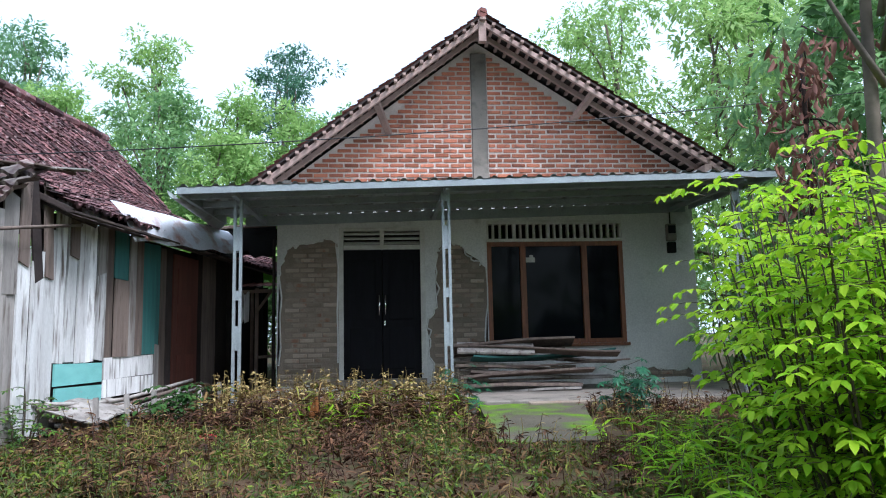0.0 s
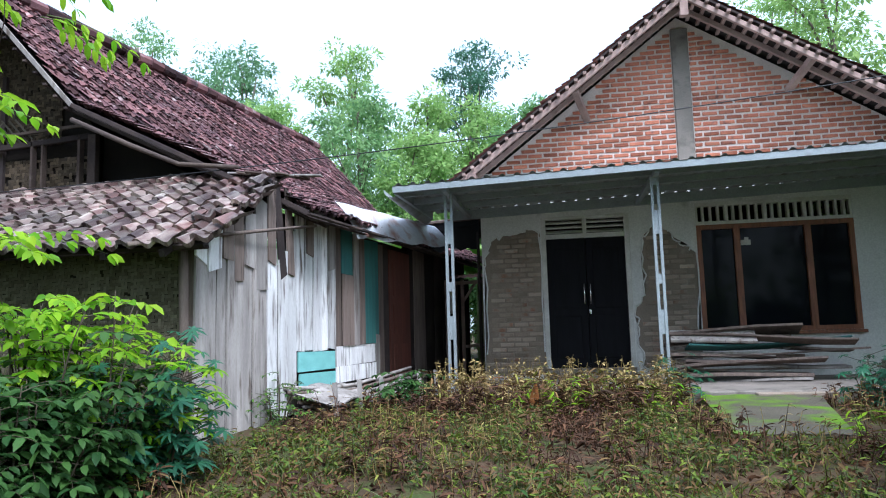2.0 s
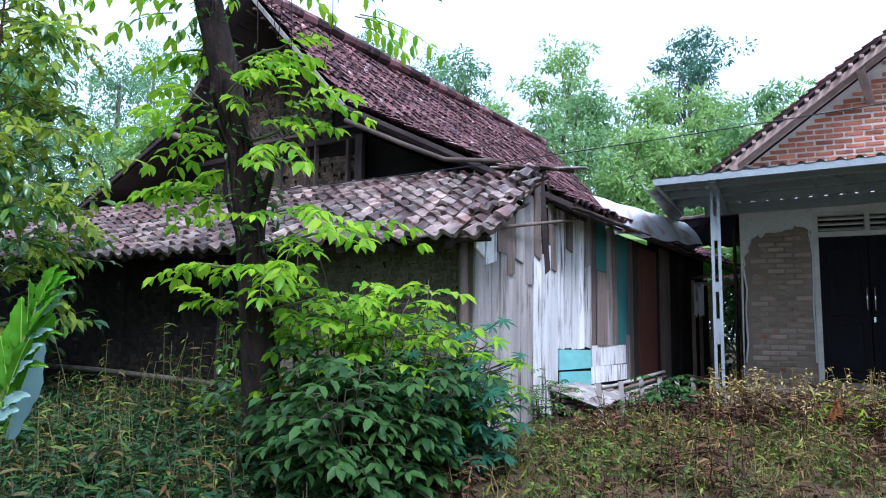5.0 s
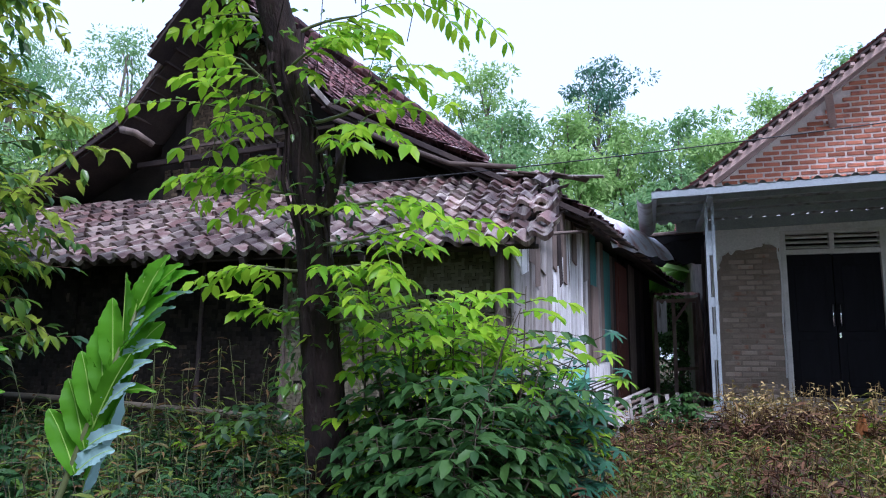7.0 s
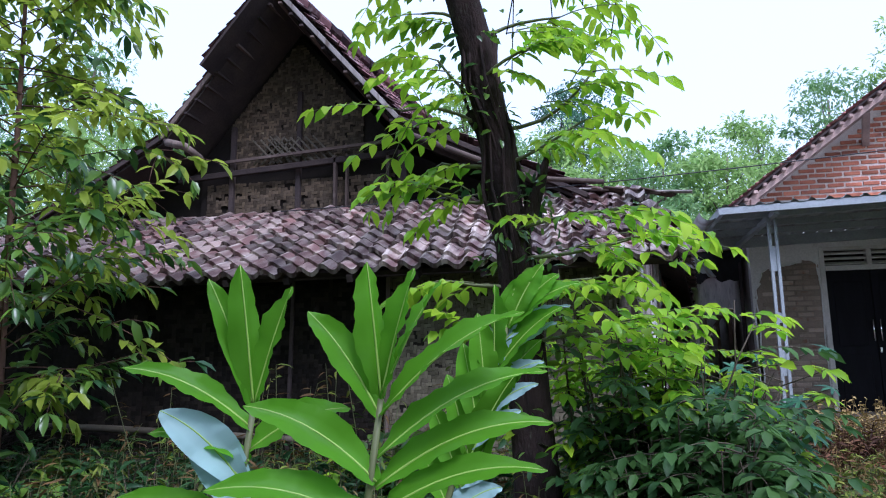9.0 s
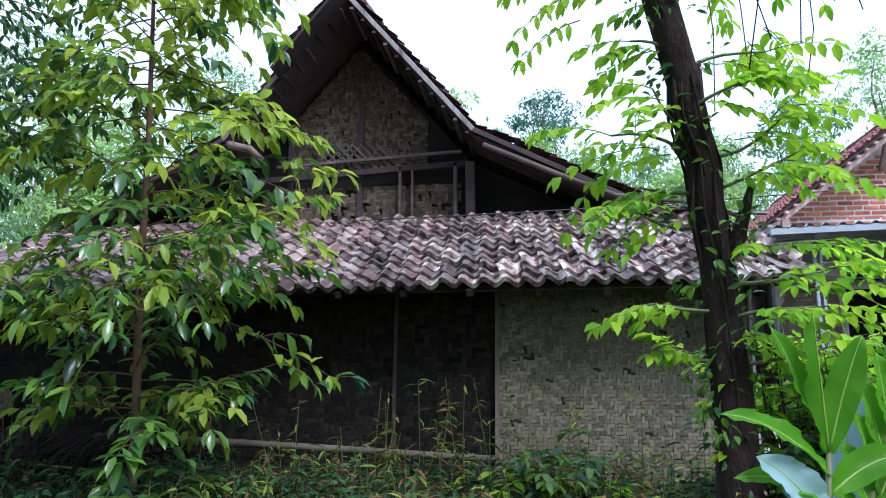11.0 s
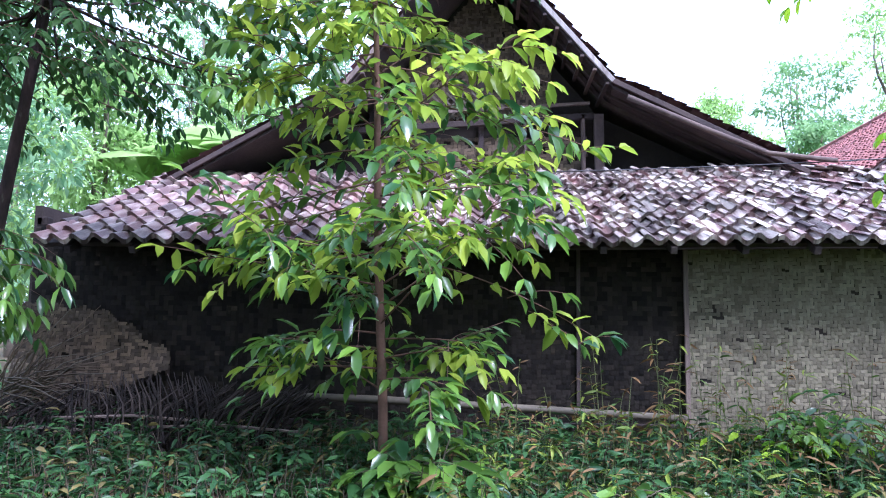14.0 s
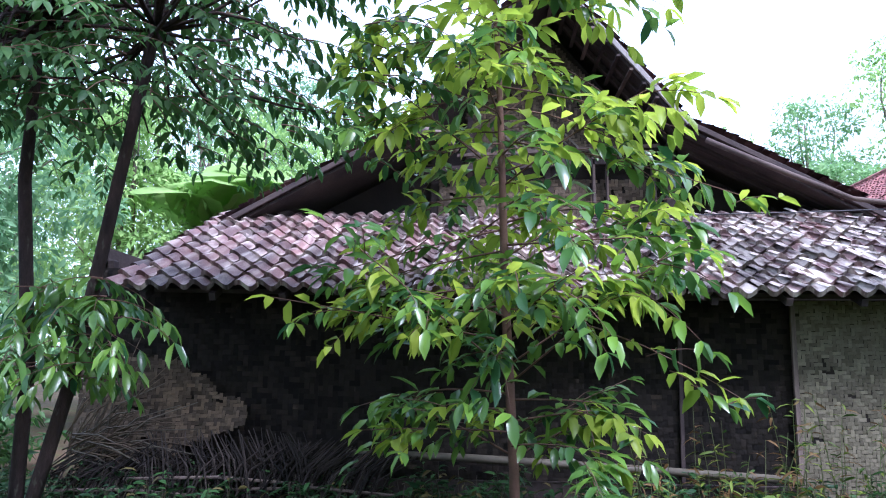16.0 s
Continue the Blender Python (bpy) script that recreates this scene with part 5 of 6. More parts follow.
def shade_tree():
    rng = np.random.RandomState(31)
    t = thing("shade_tree", -3.7, 4.95, 0.35, "dark mossy tree trunk hung with vines and bright leaves", "tree")
    tp = [(-3.67, 5.12, 0.2), (-3.70, 5.07, 0.8), (-3.73, 5.02, 1.4), (-3.77, 4.95, 2.0), (-3.83, 4.88, 2.6), (-3.92, 4.81, 3.1), (-4.07, 4.73, 3.7), (-4.2, 4.6, 4.4), (-4.25, 4.5, 5.4), (-4.2, 4.4, 6.5)]
    w = [tube(tp, [0.17, 0.125, 0.1, 0.088, 0.086, 0.092, 0.09, 0.08, 0.065, 0.035], 16, 0.16, random.Random(1))]
    # broken stub and crooked side shoot in the fork
    w.append(tube([(-3.79, 4.93, 2.1), (-3.66, 4.92, 2.2), (-3.6, 4.92, 2.38), (-3.57, 4.92, 2.5)], [0.055, 0.045, 0.03, 0.016], 8, 0.15, random.Random(2)))
    w.append(tube([(-3.82, 4.88, 2.66), (-3.93, 4.86, 2.7), (-3.97, 4.86, 2.76)], [0.07, 0.06, 0.045], 8, 0.15, random.Random(3)))
    for k in range(8):
        a = k * 2.399
        w.append(limb(rng, (-4.2, 4.55, 4.5 + 0.2 * k), (-4.2 + 1.5 * math.cos(a), 4.5 + 1.5 * math.sin(a), 5.6 + 0.2 * k), 0.05, 0.012, 0.1))
    wpart("trunk", join(w), M_BARK, t, "dark rough bark", True)
    vines = []
    for k in range(16):
        a = rng.uniform(0, 6.28)
        pts = []
        for j in range(9):
            z = 0.8 + 0.3 * j + rng.uniform(-0.03, 0.03)
            i = min(range(len(tp)), key=lambda q: abs(tp[q][2] - z))
            a += rng.uniform(-0.3, 0.3)
            r = 0.078 + rng.uniform(0, 0.025)
            pts.append((tp[i][0] + r * math.cos(a), tp[i][1] + r * math.sin(a), z))
        vines.append(tube(pts, [rng.uniform(0.006, 0.014)] * 9, 5))
    for k in range(7):
        x, y = -3.5 + rng.uniform(-0.35, 0.5), 4.7 + rng.uniform(-0.4, 0.3)
        z = rng.uniform(3.6, 4.3)
        vines.append(tube([(x, y, z), (x + rng.uniform(-0.05, 0.05), y, z - 0.4), (x + rng.uniform(-0.08, 0.08), y, z - rng.uniform(0.5, 0.9))], [0.0035] * 3, 4))
    wpart("vines", join(vines), M_BARK, t, "thin hanging vines", True)
    bag, st = Leaves(), []
    # sprays of compound leaves: foot on the trunk, then reach sideways, toward the lane and up, number of leaves
    for z, dx, dy, up, reach, n in ((2.62, -1, -0.2, 0.3, 0.68, 6), (2.3, -1, -0.3, 0.1, 0.6, 6), (2.75, -0.7, -0.5, 0.6, 0.55, 4), (2.45, -0.9, 0.3, 0.2, 0.5, 3), (1.8, -1, -0.2, 0.1, 0.5, 4), (1.55, -1, -0.4, 0.1, 0.38, 3),
                                    (2.45, 1, -0.2, 0.4, 0.6, 6), (2.65, 1, 0.1, 0.6, 0.7, 6), (2.1, 1, -0.3, 0.1, 0.7, 6), (1.95, 1, 0.1, 0.15, 0.9, 7), (1.75, 0.9, -0.5, 0.1, 0.6, 6), (1.5, 1, 0.0, 0.2, 0.7, 5), (2.9, 0.8, -0.4, 0.3, 0.5, 5), (3.15, 1, 0, 0.2, 0.6, 6), (3.2, -0.8, -0.2, 0.3, 0.5, 4)):
        i = min(range(len(tp)), key=lambda q: abs(tp[q][2] - z))
        foot = np.array((tp[i][0], tp[i][1], z))
        tip = foot + np.array((dx, dy, up)) * reach * 0.75
        st.append(limb(rng, foot, tip, 0.014, 0.006, 0.06, 6, 5))
        for k in range(n):
            f = 0.35 + 0.65 * k / max(1, n - 1)
            o = foot + (tip - foot) * f
            d = np.array((dx, dy, 0.12)) + rng.normal(size=3) * np.array((0.45, 0.55, 0.28))
            frond(bag, st, rng, o, d, reach * rng.uniform(0.5, 0.75), rng.randint(5, 7), rng.uniform(0.10, 0.13), 0.5, 0.3, 0.004, 0.22)
    for k in range(64):
        a = rng.uniform(0, 6.28)
        rr_ = rng.uniform(0.1, 0.95)
        o = np.array((-3.8 + rr_ * math.cos(a), 4.8 + rr_ * math.sin(a), rng.uniform(3.5, 5.6)))
        frond(bag, st, rng, o, (math.cos(a), math.sin(a), 0.1), rng.uniform(0.35, 0.7), rng.randint(4, 7), 0.12, 0.42, 0.4)
    tagged(wpart("twig", join(st), M_STEM, t, smooth=True), kind="stuff")
    bag.build("crown", M_LF_BRIGHT, t, "bright yellow-green pinnate leaves")
    sm = Leaves()
    for k in range(60):
        z = rng.uniform(0.9, 3.9)
        a = rng.uniform(0, 6.28)
        i = min(range(len(tp)), key=lambda q: abs(tp[q][2] - z))
        clump(sm, rng, np.array((tp[i][0] + 0.15 * math.cos(a), tp[i][1] + 0.15 * math.sin(a), z)), 0.12, 10, 0.075)
    sm.build("creeper", M_LF_SAP, t, "small creeper leaves on the bark")


def sapling():
    rng = np.random.RandomState(5)
    x, y = -7.5, 5.5
    t = thing("sapling", x, y, 0.4, "young tree with a thin reddish trunk and glossy drooping leaves", "tree")
    st, bag, tr = [], Leaves(), []
    tr.append(tube([(x + 0.06, y, 0.3), (x + 0.05, y, 1.0), (x, y, 2.0), (x - 0.03, y, 3.2), (x - 0.08, y, 4.3), (x - 0.05, y, 5.2)], [0.034, 0.031, 0.027, 0.021, 0.014, 0.006], 9))
    # Leaves painted as backlit; their share grows with height.
    young = Leaves()
    for k in range(92):
        z = 1.05 + 3.85 * (k + rng.uniform(0, 1)) / 92
        a = k * 2.399 + rng.uniform(-0.5, 0.5)
        reach = (1.35 if z < 2.9 else 1.35 - 0.3 * (z - 2.9)) * rng.uniform(0.35, 1.12)
        if z < 1.5:
            reach *= 0.7
        reach = max(0.3, reach)
        d = np.array((math.cos(a), math.sin(a) * 0.8, rng.uniform(-0.25, 0.75)))
        o = np.array((x - 0.02 * (z - 2), y, z))
        dr = rng.uniform(0.0, 0.5)
        pick = young if rng.rand() < (0.35 + 0.2 * max(0.0, z - 1.6)) else bag
        frond(pick, st, rng, o, d, reach, max(3, int(reach * 8)), rng.uniform(0.14, 0.19), 0.41, dr * 0.7, 0.007, rng.uniform(-0.05, 0.45), jit=0.4, keep=0.75)
        for j in range(4):
            f = rng.uniform(0.4, 1.0)
            b = a + rng.normal(0, 0.9)
            pick = young if rng.rand() < (0.3 + 0.2 * max(0.0, z - 1.6)) else bag
            frond(pick, st, rng, o + d * reach * f - np.array((0, 0, dr * reach * f * f)), (math.cos(b), math.sin(b) * 0.8, rng.uniform(-0.5, 0.6)), rng.uniform(0.18, 0.42), rng.randint(3, 6), rng.uniform(0.13, 0.18), 0.41, 0.3, 0.004, rng.uniform(-0.05, 0.45), jit=0.4, keep=0.85)
    young.build("second_leaves", M_LF_BACKLIT, t, "yellow-green leaves, commoner toward the top, with backlight put into their colour")
    wpart("trunk", join(tr), M_BARK_S, t, "thin straight reddish-brown trunk", True)
    tagged(wpart("branch", join(st), M_BARK_S, t, smooth=True), kind="stuff")
    bag.build("crown", M_LF_SAP, t, "glossy green drooping leaves")


def slender_trees():
    """Two thin trunks with a shared dark canopy near the west end of the wooden house."""
    for seed, base, mid, top, r in ((61, (-10.3, 5.3, 0.35), (-9.86, 5.3, 2.7), (-9.5, 5.2, 4.6), 0.042), (62, (-10.28, 5.3, 0.35), (-10.45, 5.3, 2.7), (-10.4, 5.2, 4.8), 0.042)):
        rng = np.random.RandomState(seed)
        t = thing("slender_tree", base[0], base[1], base[2], "slender leaning tree with dark green leaves", "tree")
        w = [tube([base, (np.array(base) + np.array(mid)) / 2 + 0.04, mid, (np.array(mid) + np.array(top)) / 2, top], [r, r * 0.95, r * 0.9, r * 0.6, r * 0.3], 8)]
        if seed == 61:
            w.append(limb(rng, mid, (-9.5, 5.1, 4.4), r * 0.7, r * 0.3, 0.05))
        st, bag = [], Leaves()
        for k in range(290):
            a = rng.uniform(0, 6.28)
            rr_ = rng.uniform(0.1, 1.7)
            o = np.array((top[0] - 0.2 + rr_ * math.cos(a), top[1] + rr_ * math.sin(a) * 0.8, rng.uniform(3.0, 5.0)))
            if rng.rand() < 0.16:
                w.append(limb(rng, (np.array(mid) + np.array(top)) / 2, o, 0.015, 0.005, 0.1, 5, 5))
            frond(bag, st, rng, o, (math.cos(a), math.sin(a), 0.0), rng.uniform(0.3, 0.6), rng.randint(5, 8), rng.uniform(0.085, 0.125), 0.42, 0.4, 0.005, 0.35)
        low = Leaves()
        for k in range(26):
            a = rng.uniform(0, 6.28)
            o = np.array((base[0] + 0.1 + rng.uniform(-0.25, 0.45), base[1] - 0.1, rng.uniform(1.5, 2.1)))
            frond(low, st, rng, o, (math.cos(a), math.sin(a), 0.1), rng.uniform(0.25, 0.5), 4, 0.15, 0.34, 0.4, 0.004, 0.6)
        wpart("trunk", join(w), M_BARK, t, smooth=True)
        tagged(wpart("twig", join(st), M_BARK_S, t, smooth=True), kind="stuff")
        bag.build("crown", M_LF_DARK, t, "dense dark green drooping leaves")
        tagged(low.build("shoot", M_LF_SAP, t, "green leaves sprouting from the trunk"), kind="stuff")


def leafy_shrub(name, x, y, h, r, mat, seed, label, n=90, leaf=0.12, kind="frond", mat2=None, pairs=4, shade=0.38):
    """A shrub of upright stems with leaves along them."""
    rng = np.random.RandomState(seed)
    z = gz(x, y)
    t = thing(name, x, y, z, label, "shrub")
    st, bag, bag2 = [], Leaves(), Leaves()
    for k in range(max(6, n // 9)):
        a = rng.uniform(0, 6.28)
        rr_ = r * math.sqrt(rng.uniform(0, 1)) * 0.8
        b = np.array((x + rr_ * 0.5 * math.cos(a), y + rr_ * 0.5 * math.sin(a), z - 0.05))
        hh = h * rng.uniform(0.5, 1.0)
        e = np.array((x + rr_ * 1.3 * math.cos(a), y + rr_ * 1.3 * math.sin(a), z + hh))
        st.append(limb(rng, b, b + (e - b) * 0.95, 0.011, 0.003, 0.05, 6, 5))
        for j in range(9):
            f = 0.12 + 0.88 * (j + rng.uniform(0, 1)) / 9
            p = b + (e - b) * f
            c = rng.uniform(0, 6.28)
            # Leaves below shade take mat2; a darker mat2 paints in the inner shade.
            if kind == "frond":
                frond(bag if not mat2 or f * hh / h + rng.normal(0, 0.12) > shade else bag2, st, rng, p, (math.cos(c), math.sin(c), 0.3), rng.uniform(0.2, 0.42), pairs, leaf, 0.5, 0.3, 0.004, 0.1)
            else:
                q = p + np.array((math.cos(c), math.sin(c), 0.35)) * rng.uniform(0.1, 0.28)
                st.append(tube([p, q], [0.004, 0.003], 4))
                palmate(bag if rng.rand() < 0.75 or not mat2 else bag2, rng, q, np.array((math.cos(c) * 0.4, math.sin(c) * 0.4 - 0.25, 1)), leaf * rng.uniform(0.8, 1.25))
    tagged(wpart("stem", join(st), M_TWIG, t, smooth=True), kind="stuff")
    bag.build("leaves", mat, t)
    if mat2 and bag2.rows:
        bag2.build("second_leaves", mat2, t, "leaves of the shrub's second colour")
    return t


def ginger_plant():
    """Broad-leaved ginger-like clump."""
    x, y = -4.08, 3.05
    z = gz(x, y)
    t = thing("ginger_plant", x, y, z, "lush ginger plant with broad bright green blades", "plant")
    rng = np.random.RandomState(17)
    stems = []

    def blade(name, base, d, L, W, mat, droop, label="", twist=0.0, across=None):
        d = Vector(d).normalized()
        side = d.cross(Vector((0, 0, 1))).normalized()
        side = (side * math.cos(twist) + d.cross(side) * math.sin(twist)).normalized()
        if across:
            side = Vector(across).normalized()
        V, F = [], []
        n = 22
        for i in range(n + 1):
            u = i / n
            w = W * (math.sin(math.pi * min(1, u * 0.92 + 0.06)) ** 0.75) * (1 if u < 0.97 else 0.3)
            c = Vector(base) + d * L * u - Vector((0, 0, droop * L * u * u))
            nr = side.cross(d)
            for k in (-1, -0.5, 0, 0.5, 1):
                wave = (0.006 * math.sin(u * 15 + k * 2) + 0.004 * math.sin(u * 47 + k * 5)) * abs(k)
                V.append(c + side * (w * 0.5 * k) + nr * (0.22 * w * abs(k) + wave))
        for i in range(n):
            for k in range(4):
                a = i * 5 + k
                F.append((a, a + 1, a + 6, a + 5))
        lf = wpart(name, ([tuple(v) for v in V], F), mat, t, label, True)
        rib = wpart("midrib", tube([V[i * 5 + 2] for i in range(0, n + 1, 2)], [0.0032 * (1 - 0.06 * i) for i in range(n // 2 + 1)], 5), M_RIB, lf, smooth=True)
        rib.matrix_parent_inverse = lf.matrix_parent_inverse.inverted() @ Matrix.Translation(-t.location)

    # stems: foot, tip, then blades as (place along the stem, degrees off upright, length, width, turn, pale)
    fan = Vector((0.96, 0.2, 0))
    STEMS = (
        ((-3.86, 2.62, 0.1), (-3.80, 2.63, 1.28), ((1.0, -4, 0.30, 0.085, 1.45, 0), (1.0, 14, 0.31, 0.08, 1.3, 0), (1.0, 22, 0.32, 0.05, 0.4, 0), (0.97, -27, 0.31, 0.085, -1.2, 0), (0.97, 42, 0.43, 0.085, 0.7, 0), (0.9, 47, 0.45, 0.09, 0.7, 0), (0.85, 52, 0.43, 0.085, 0.8, 0), (0.8, 55, 0.40, 0.08, 0.8, 0), (0.72, 62, 0.40, 0.08, 0.8, 0), (0.86, -44, 0.36, 0.1, -1.0, 0), (0.78, -55, 0.38, 0.1, -0.9, 0), (0.68, -66, 0.36, 0.1, -0.8, 0))),
        ((-4.06, 3.28, 0.1), (-3.62, 3.36, 1.47), ((1.0, 44, 0.30, 0.09, 0.9, 0), (0.9, 36, 0.34, 0.1, 1.0, 0), (0.8, 30, 0.36, 0.1, -1.1, 0), (0.7, 24, 0.36, 0.1, -1.1, 0), (1.0, 34, 0.27, 0.085, 1.3, 0), (1.0, 24, 0.26, 0.085, 1.45, 0), (0.95, 12, 0.25, 0.09, -1.4, 0), (0.9, 2, 0.28, 0.09, -1.4, 0), (0.84, -4, 0.28, 0.095, -1.3, 0), (0.78, -8, 0.28, 0.095, -1.3, 0), (0.72, -12, 0.28, 0.095, -1.3, 0), (0.66, -16, 0.28, 0.095, -1.2, 0), (0.6, -22, 0.28, 0.09, -1.2, 0),
                                             (0.97, 46, 0.27, 0.04, 1.2, 1), (0.92, 42, 0.26, 0.045, 1.2, 1), (0.86, 46, 0.22, 0.05, 1.1, 1), (0.8, 44, 0.24, 0.05, 1.2, 1), (0.74, 40, 0.22, 0.055, 1.2, 1), (0.66, 50, 0.2, 0.06, 1.1, 1), (0.6, 45, 0.2, 0.09, 1.2, 1), (0.88, 58, 0.22, 0.05, 0.8, 0), (0.78, 60, 0.2, 0.05, 0.8, 0))),
        ((-4.17, 2.68, 0.1), (-4.12, 2.7, 1.26), ((1.0, -18, 0.36, 0.07, -1.2, 0), (1.0, -4, 0.34, 0.085, 1.4, 0), (1.0, 16, 0.32, 0.085, 1.2, 0), (0.96, -46, 0.36, 0.07, -0.9, 0), (0.92, 50, 0.27, 0.09, 0.9, 0), (0.9, -55, 0.26, 0.07, -0.9, 0), (0.85, -35, 0.3, 0.1, -1.3, 1), (0.8, -25, 0.28, 0.1, -1.3, 1), (0.74, -50, 0.34, 0.1, -0.9, 0), (0.74, 56, 0.36, 0.1, 0.8, 0), (0.66, -62, 0.34, 0.1, -0.8, 0), (0.66, 66, 0.34, 0.1, 0.8, 0))),
    )
    for foot, tip, blades in STEMS:
        foot, tip = Vector(foot), Vector(tip)
        stems.append(tube([foot.lerp(tip, u) + Vector((-0.03 * math.sin(math.pi * u), 0, 0)) for u in np.linspace(0, 1, 7)], [0.017 - 0.0017 * k for k in range(7)], 7))
        for u, deg, L, W, tw, pale in blades:
            a = math.radians(deg)
            d = Vector((0, 0, 1)) * math.cos(a) + fan * math.sin(a) + Vector((0, rng.uniform(-0.16, 0.04), 0))
            blade("curled_leaf" if pale else "leaf_blade", foot.lerp(tip, u), d, L * 1.08, W * (1.0 if pale else 0.92), M_LF_PALE if pale else M_LF_GINGER, 0.1 + 0.32 * abs(math.sin(a)), "pale bluish curled leaf underside" if pale else "", tw + rng.uniform(-0.12, 0.12))
    blade("curled_leaf", (-3.84, 3.42, 0.85), (0.14, 0.05, 1), 0.6, 0.21, M_LF_PALE, 0.06, "pale bluish curled leaf underside", 0, (-0.42, 0.9, 0.05))
    blade("leaf_blade", (-3.78, 3.36, 0.9), (0.34, 0.08, 1), 0.78, 0.1, M_LF_GINGER, 0.08, "", 0.9)
    tagged(wpart("stem", join(stems), M_STEM, t, smooth=True), kind="stuff")


def banana(x, y, z, h, seed, n=8):
    rng = np.random.RandomState(seed)
    t = thing("banana_plant", x, y, z, "banana plant with long arching torn leaves", "plant")
    wpart("stem", tube([(x, y, z - 0.2), (x, y, z + h * 0.6)], [0.14, 0.08], 8), M_STEM, t, smooth=True)
    for k in range(n):
        a = k * 2.4 + rng.uniform(-0.3, 0.3)
        d = Vector((math.cos(a), math.sin(a), rng.uniform(0.5, 1.8))).normalized()
        L, W = h * rng.uniform(0.4, 0.6), h * 0.13
        side = d.cross(Vector((0, 0, 1))).normalized()
        V, F = [], []
        for i in range(13):
            u = i / 12
            w = W * max(0.05, math.sin(math.pi * (0.08 + 0.9 * u))) ** 0.6
            c = Vector((x, y, z + h * 0.58)) + d * L * u - Vector((0, 0, 0.55 * L * u * u))
            for s in (-1, 0, 1):
                V.append(tuple(c + side * (w * s * (1 + 0.12 * rng.uniform(-1, 1))) + Vector((0, 0, -0.25 * w * abs(s)))))
        for i in range(12):
            for s in (0, 1):
                F.append((i * 3 + s, i * 3 + s + 1, i * 3 + s + 4, i * 3 + s + 3))
        wpart("banana_leaf", (V, F), M_LF_FAR2, t, smooth=True)


shade_tree()
sapling()
slender_trees()
ginger_plant()
# Dark mat2: the lower shade of this bush is put into leaf colour.
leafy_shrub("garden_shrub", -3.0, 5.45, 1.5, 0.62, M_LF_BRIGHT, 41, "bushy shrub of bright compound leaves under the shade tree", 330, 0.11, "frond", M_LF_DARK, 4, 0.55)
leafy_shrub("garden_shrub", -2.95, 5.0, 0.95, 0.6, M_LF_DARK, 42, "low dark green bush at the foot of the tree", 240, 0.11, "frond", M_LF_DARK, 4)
leafy_shrub("cassava_bush", -2.62, 5.75, 1.0, 0.4, M_LF_BLUE, 43, "blue-green bush with hand-shaped leaves", 330, 0.115, "palm", M_LF_BRIGHT)
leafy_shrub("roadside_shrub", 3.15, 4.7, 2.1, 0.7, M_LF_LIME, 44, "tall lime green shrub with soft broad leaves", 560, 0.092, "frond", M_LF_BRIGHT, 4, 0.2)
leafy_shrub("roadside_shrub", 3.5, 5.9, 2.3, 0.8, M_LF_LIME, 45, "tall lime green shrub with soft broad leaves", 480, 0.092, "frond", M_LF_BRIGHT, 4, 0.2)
leafy_shrub("papaya_bush", 3.5, 9.5, 0.62, 0.28, M_LF_BLUE, 46, "small round bush with dark hand-shaped leaves by the porch", 90, 0.11, "palm")
leafy_shrub("small_plant", -1.75, 9.6, 0.5, 0.35, M_LF_DARK, 47, "small dark green plant by the porch post", 50, 0.1, "frond")
leafy_shrub("small_plant", 1.5, 9.9, 0.6, 0.15, M_LF_BLUE, 48, "small seedling at the foot of a porch post", 30, 0.09, "palm")
leafy_shrub("small_plant", -2.7, 8.2, 0.55, 0.2, M_LF_SAP, 49, "thin weed against the plank wall", 30, 0.05, "frond")

leafy_shrub("broadleaf_seedling", -7.25, 5.15, 0.55, 0.3, M_LF_SAP, 52, "broad-leaved seedling at the foot of the sapling", 40, 0.17, "frond", M_LF_BRIGHT, 3)
leafy_shrub("broadleaf_seedling", -6.1, 4.75, 0.45, 0.2, M_LF_SAP, 53, "broad-leaved seedling among the undergrowth", 20, 0.17, "frond", M_LF_BRIGHT, 2)
leafy_shrub("broadleaf_seedling", -4.7, 5.9, 0.7, 0.3, M_LF_SAP, 54, "leafy seedling in front of the bamboo wall", 40, 0.12, "frond", M_LF_BRIGHT, 3)
leafy_shrub("trunk_shoots", -3.35, 5.3, 1.65, 0.3, M_LF_BRIGHT, 55, "tall bright shoots growing beside the shade tree", 54, 0.11, "frond", None, 4)

# dry-leaved tree and dense trees on the east side
for i, (x, y, h, w, m, lab) in enumerate((
        (7.2, 9.8, 6.5, 2.0, M_LF_FAR, "dense dark green tree beside the brick house"),
        (8.8, 11.0, 8.5, 2.8, M_LF_FAR, "tall leafy tree behind the brick house"),
        (7.4, 14.5, 8.2, 2.6, M_LF_FAR2, "tall tree with pale yellow-green leaves"),
        (9.6, 17.5, 11.0, 3.6, M_LF_FAR2, "tall tree with pale yellow-green leaves"),
        (6.6, 19.5, 10.5, 3.0, M_LF_FAR2, "tall tree with pale yellow-green leaves"),
        (10.8, 8.2, 7.0, 2.6, M_LF_FAR2, "dense dark green tree beside the brick house"))):
    far_tree(x, y, h, w, m, 200 + i, lab, clumps=130, per=75, leaf=0.19, bare=0.15, lobes=14)
far_tree(3.95, 5.6, 5.6, 1.1, M_LF_DARK, 230, "thin dark tree at the edge of the yard", clumps=26, per=26, leaf=0.14, bare=0.6, lobes=6)


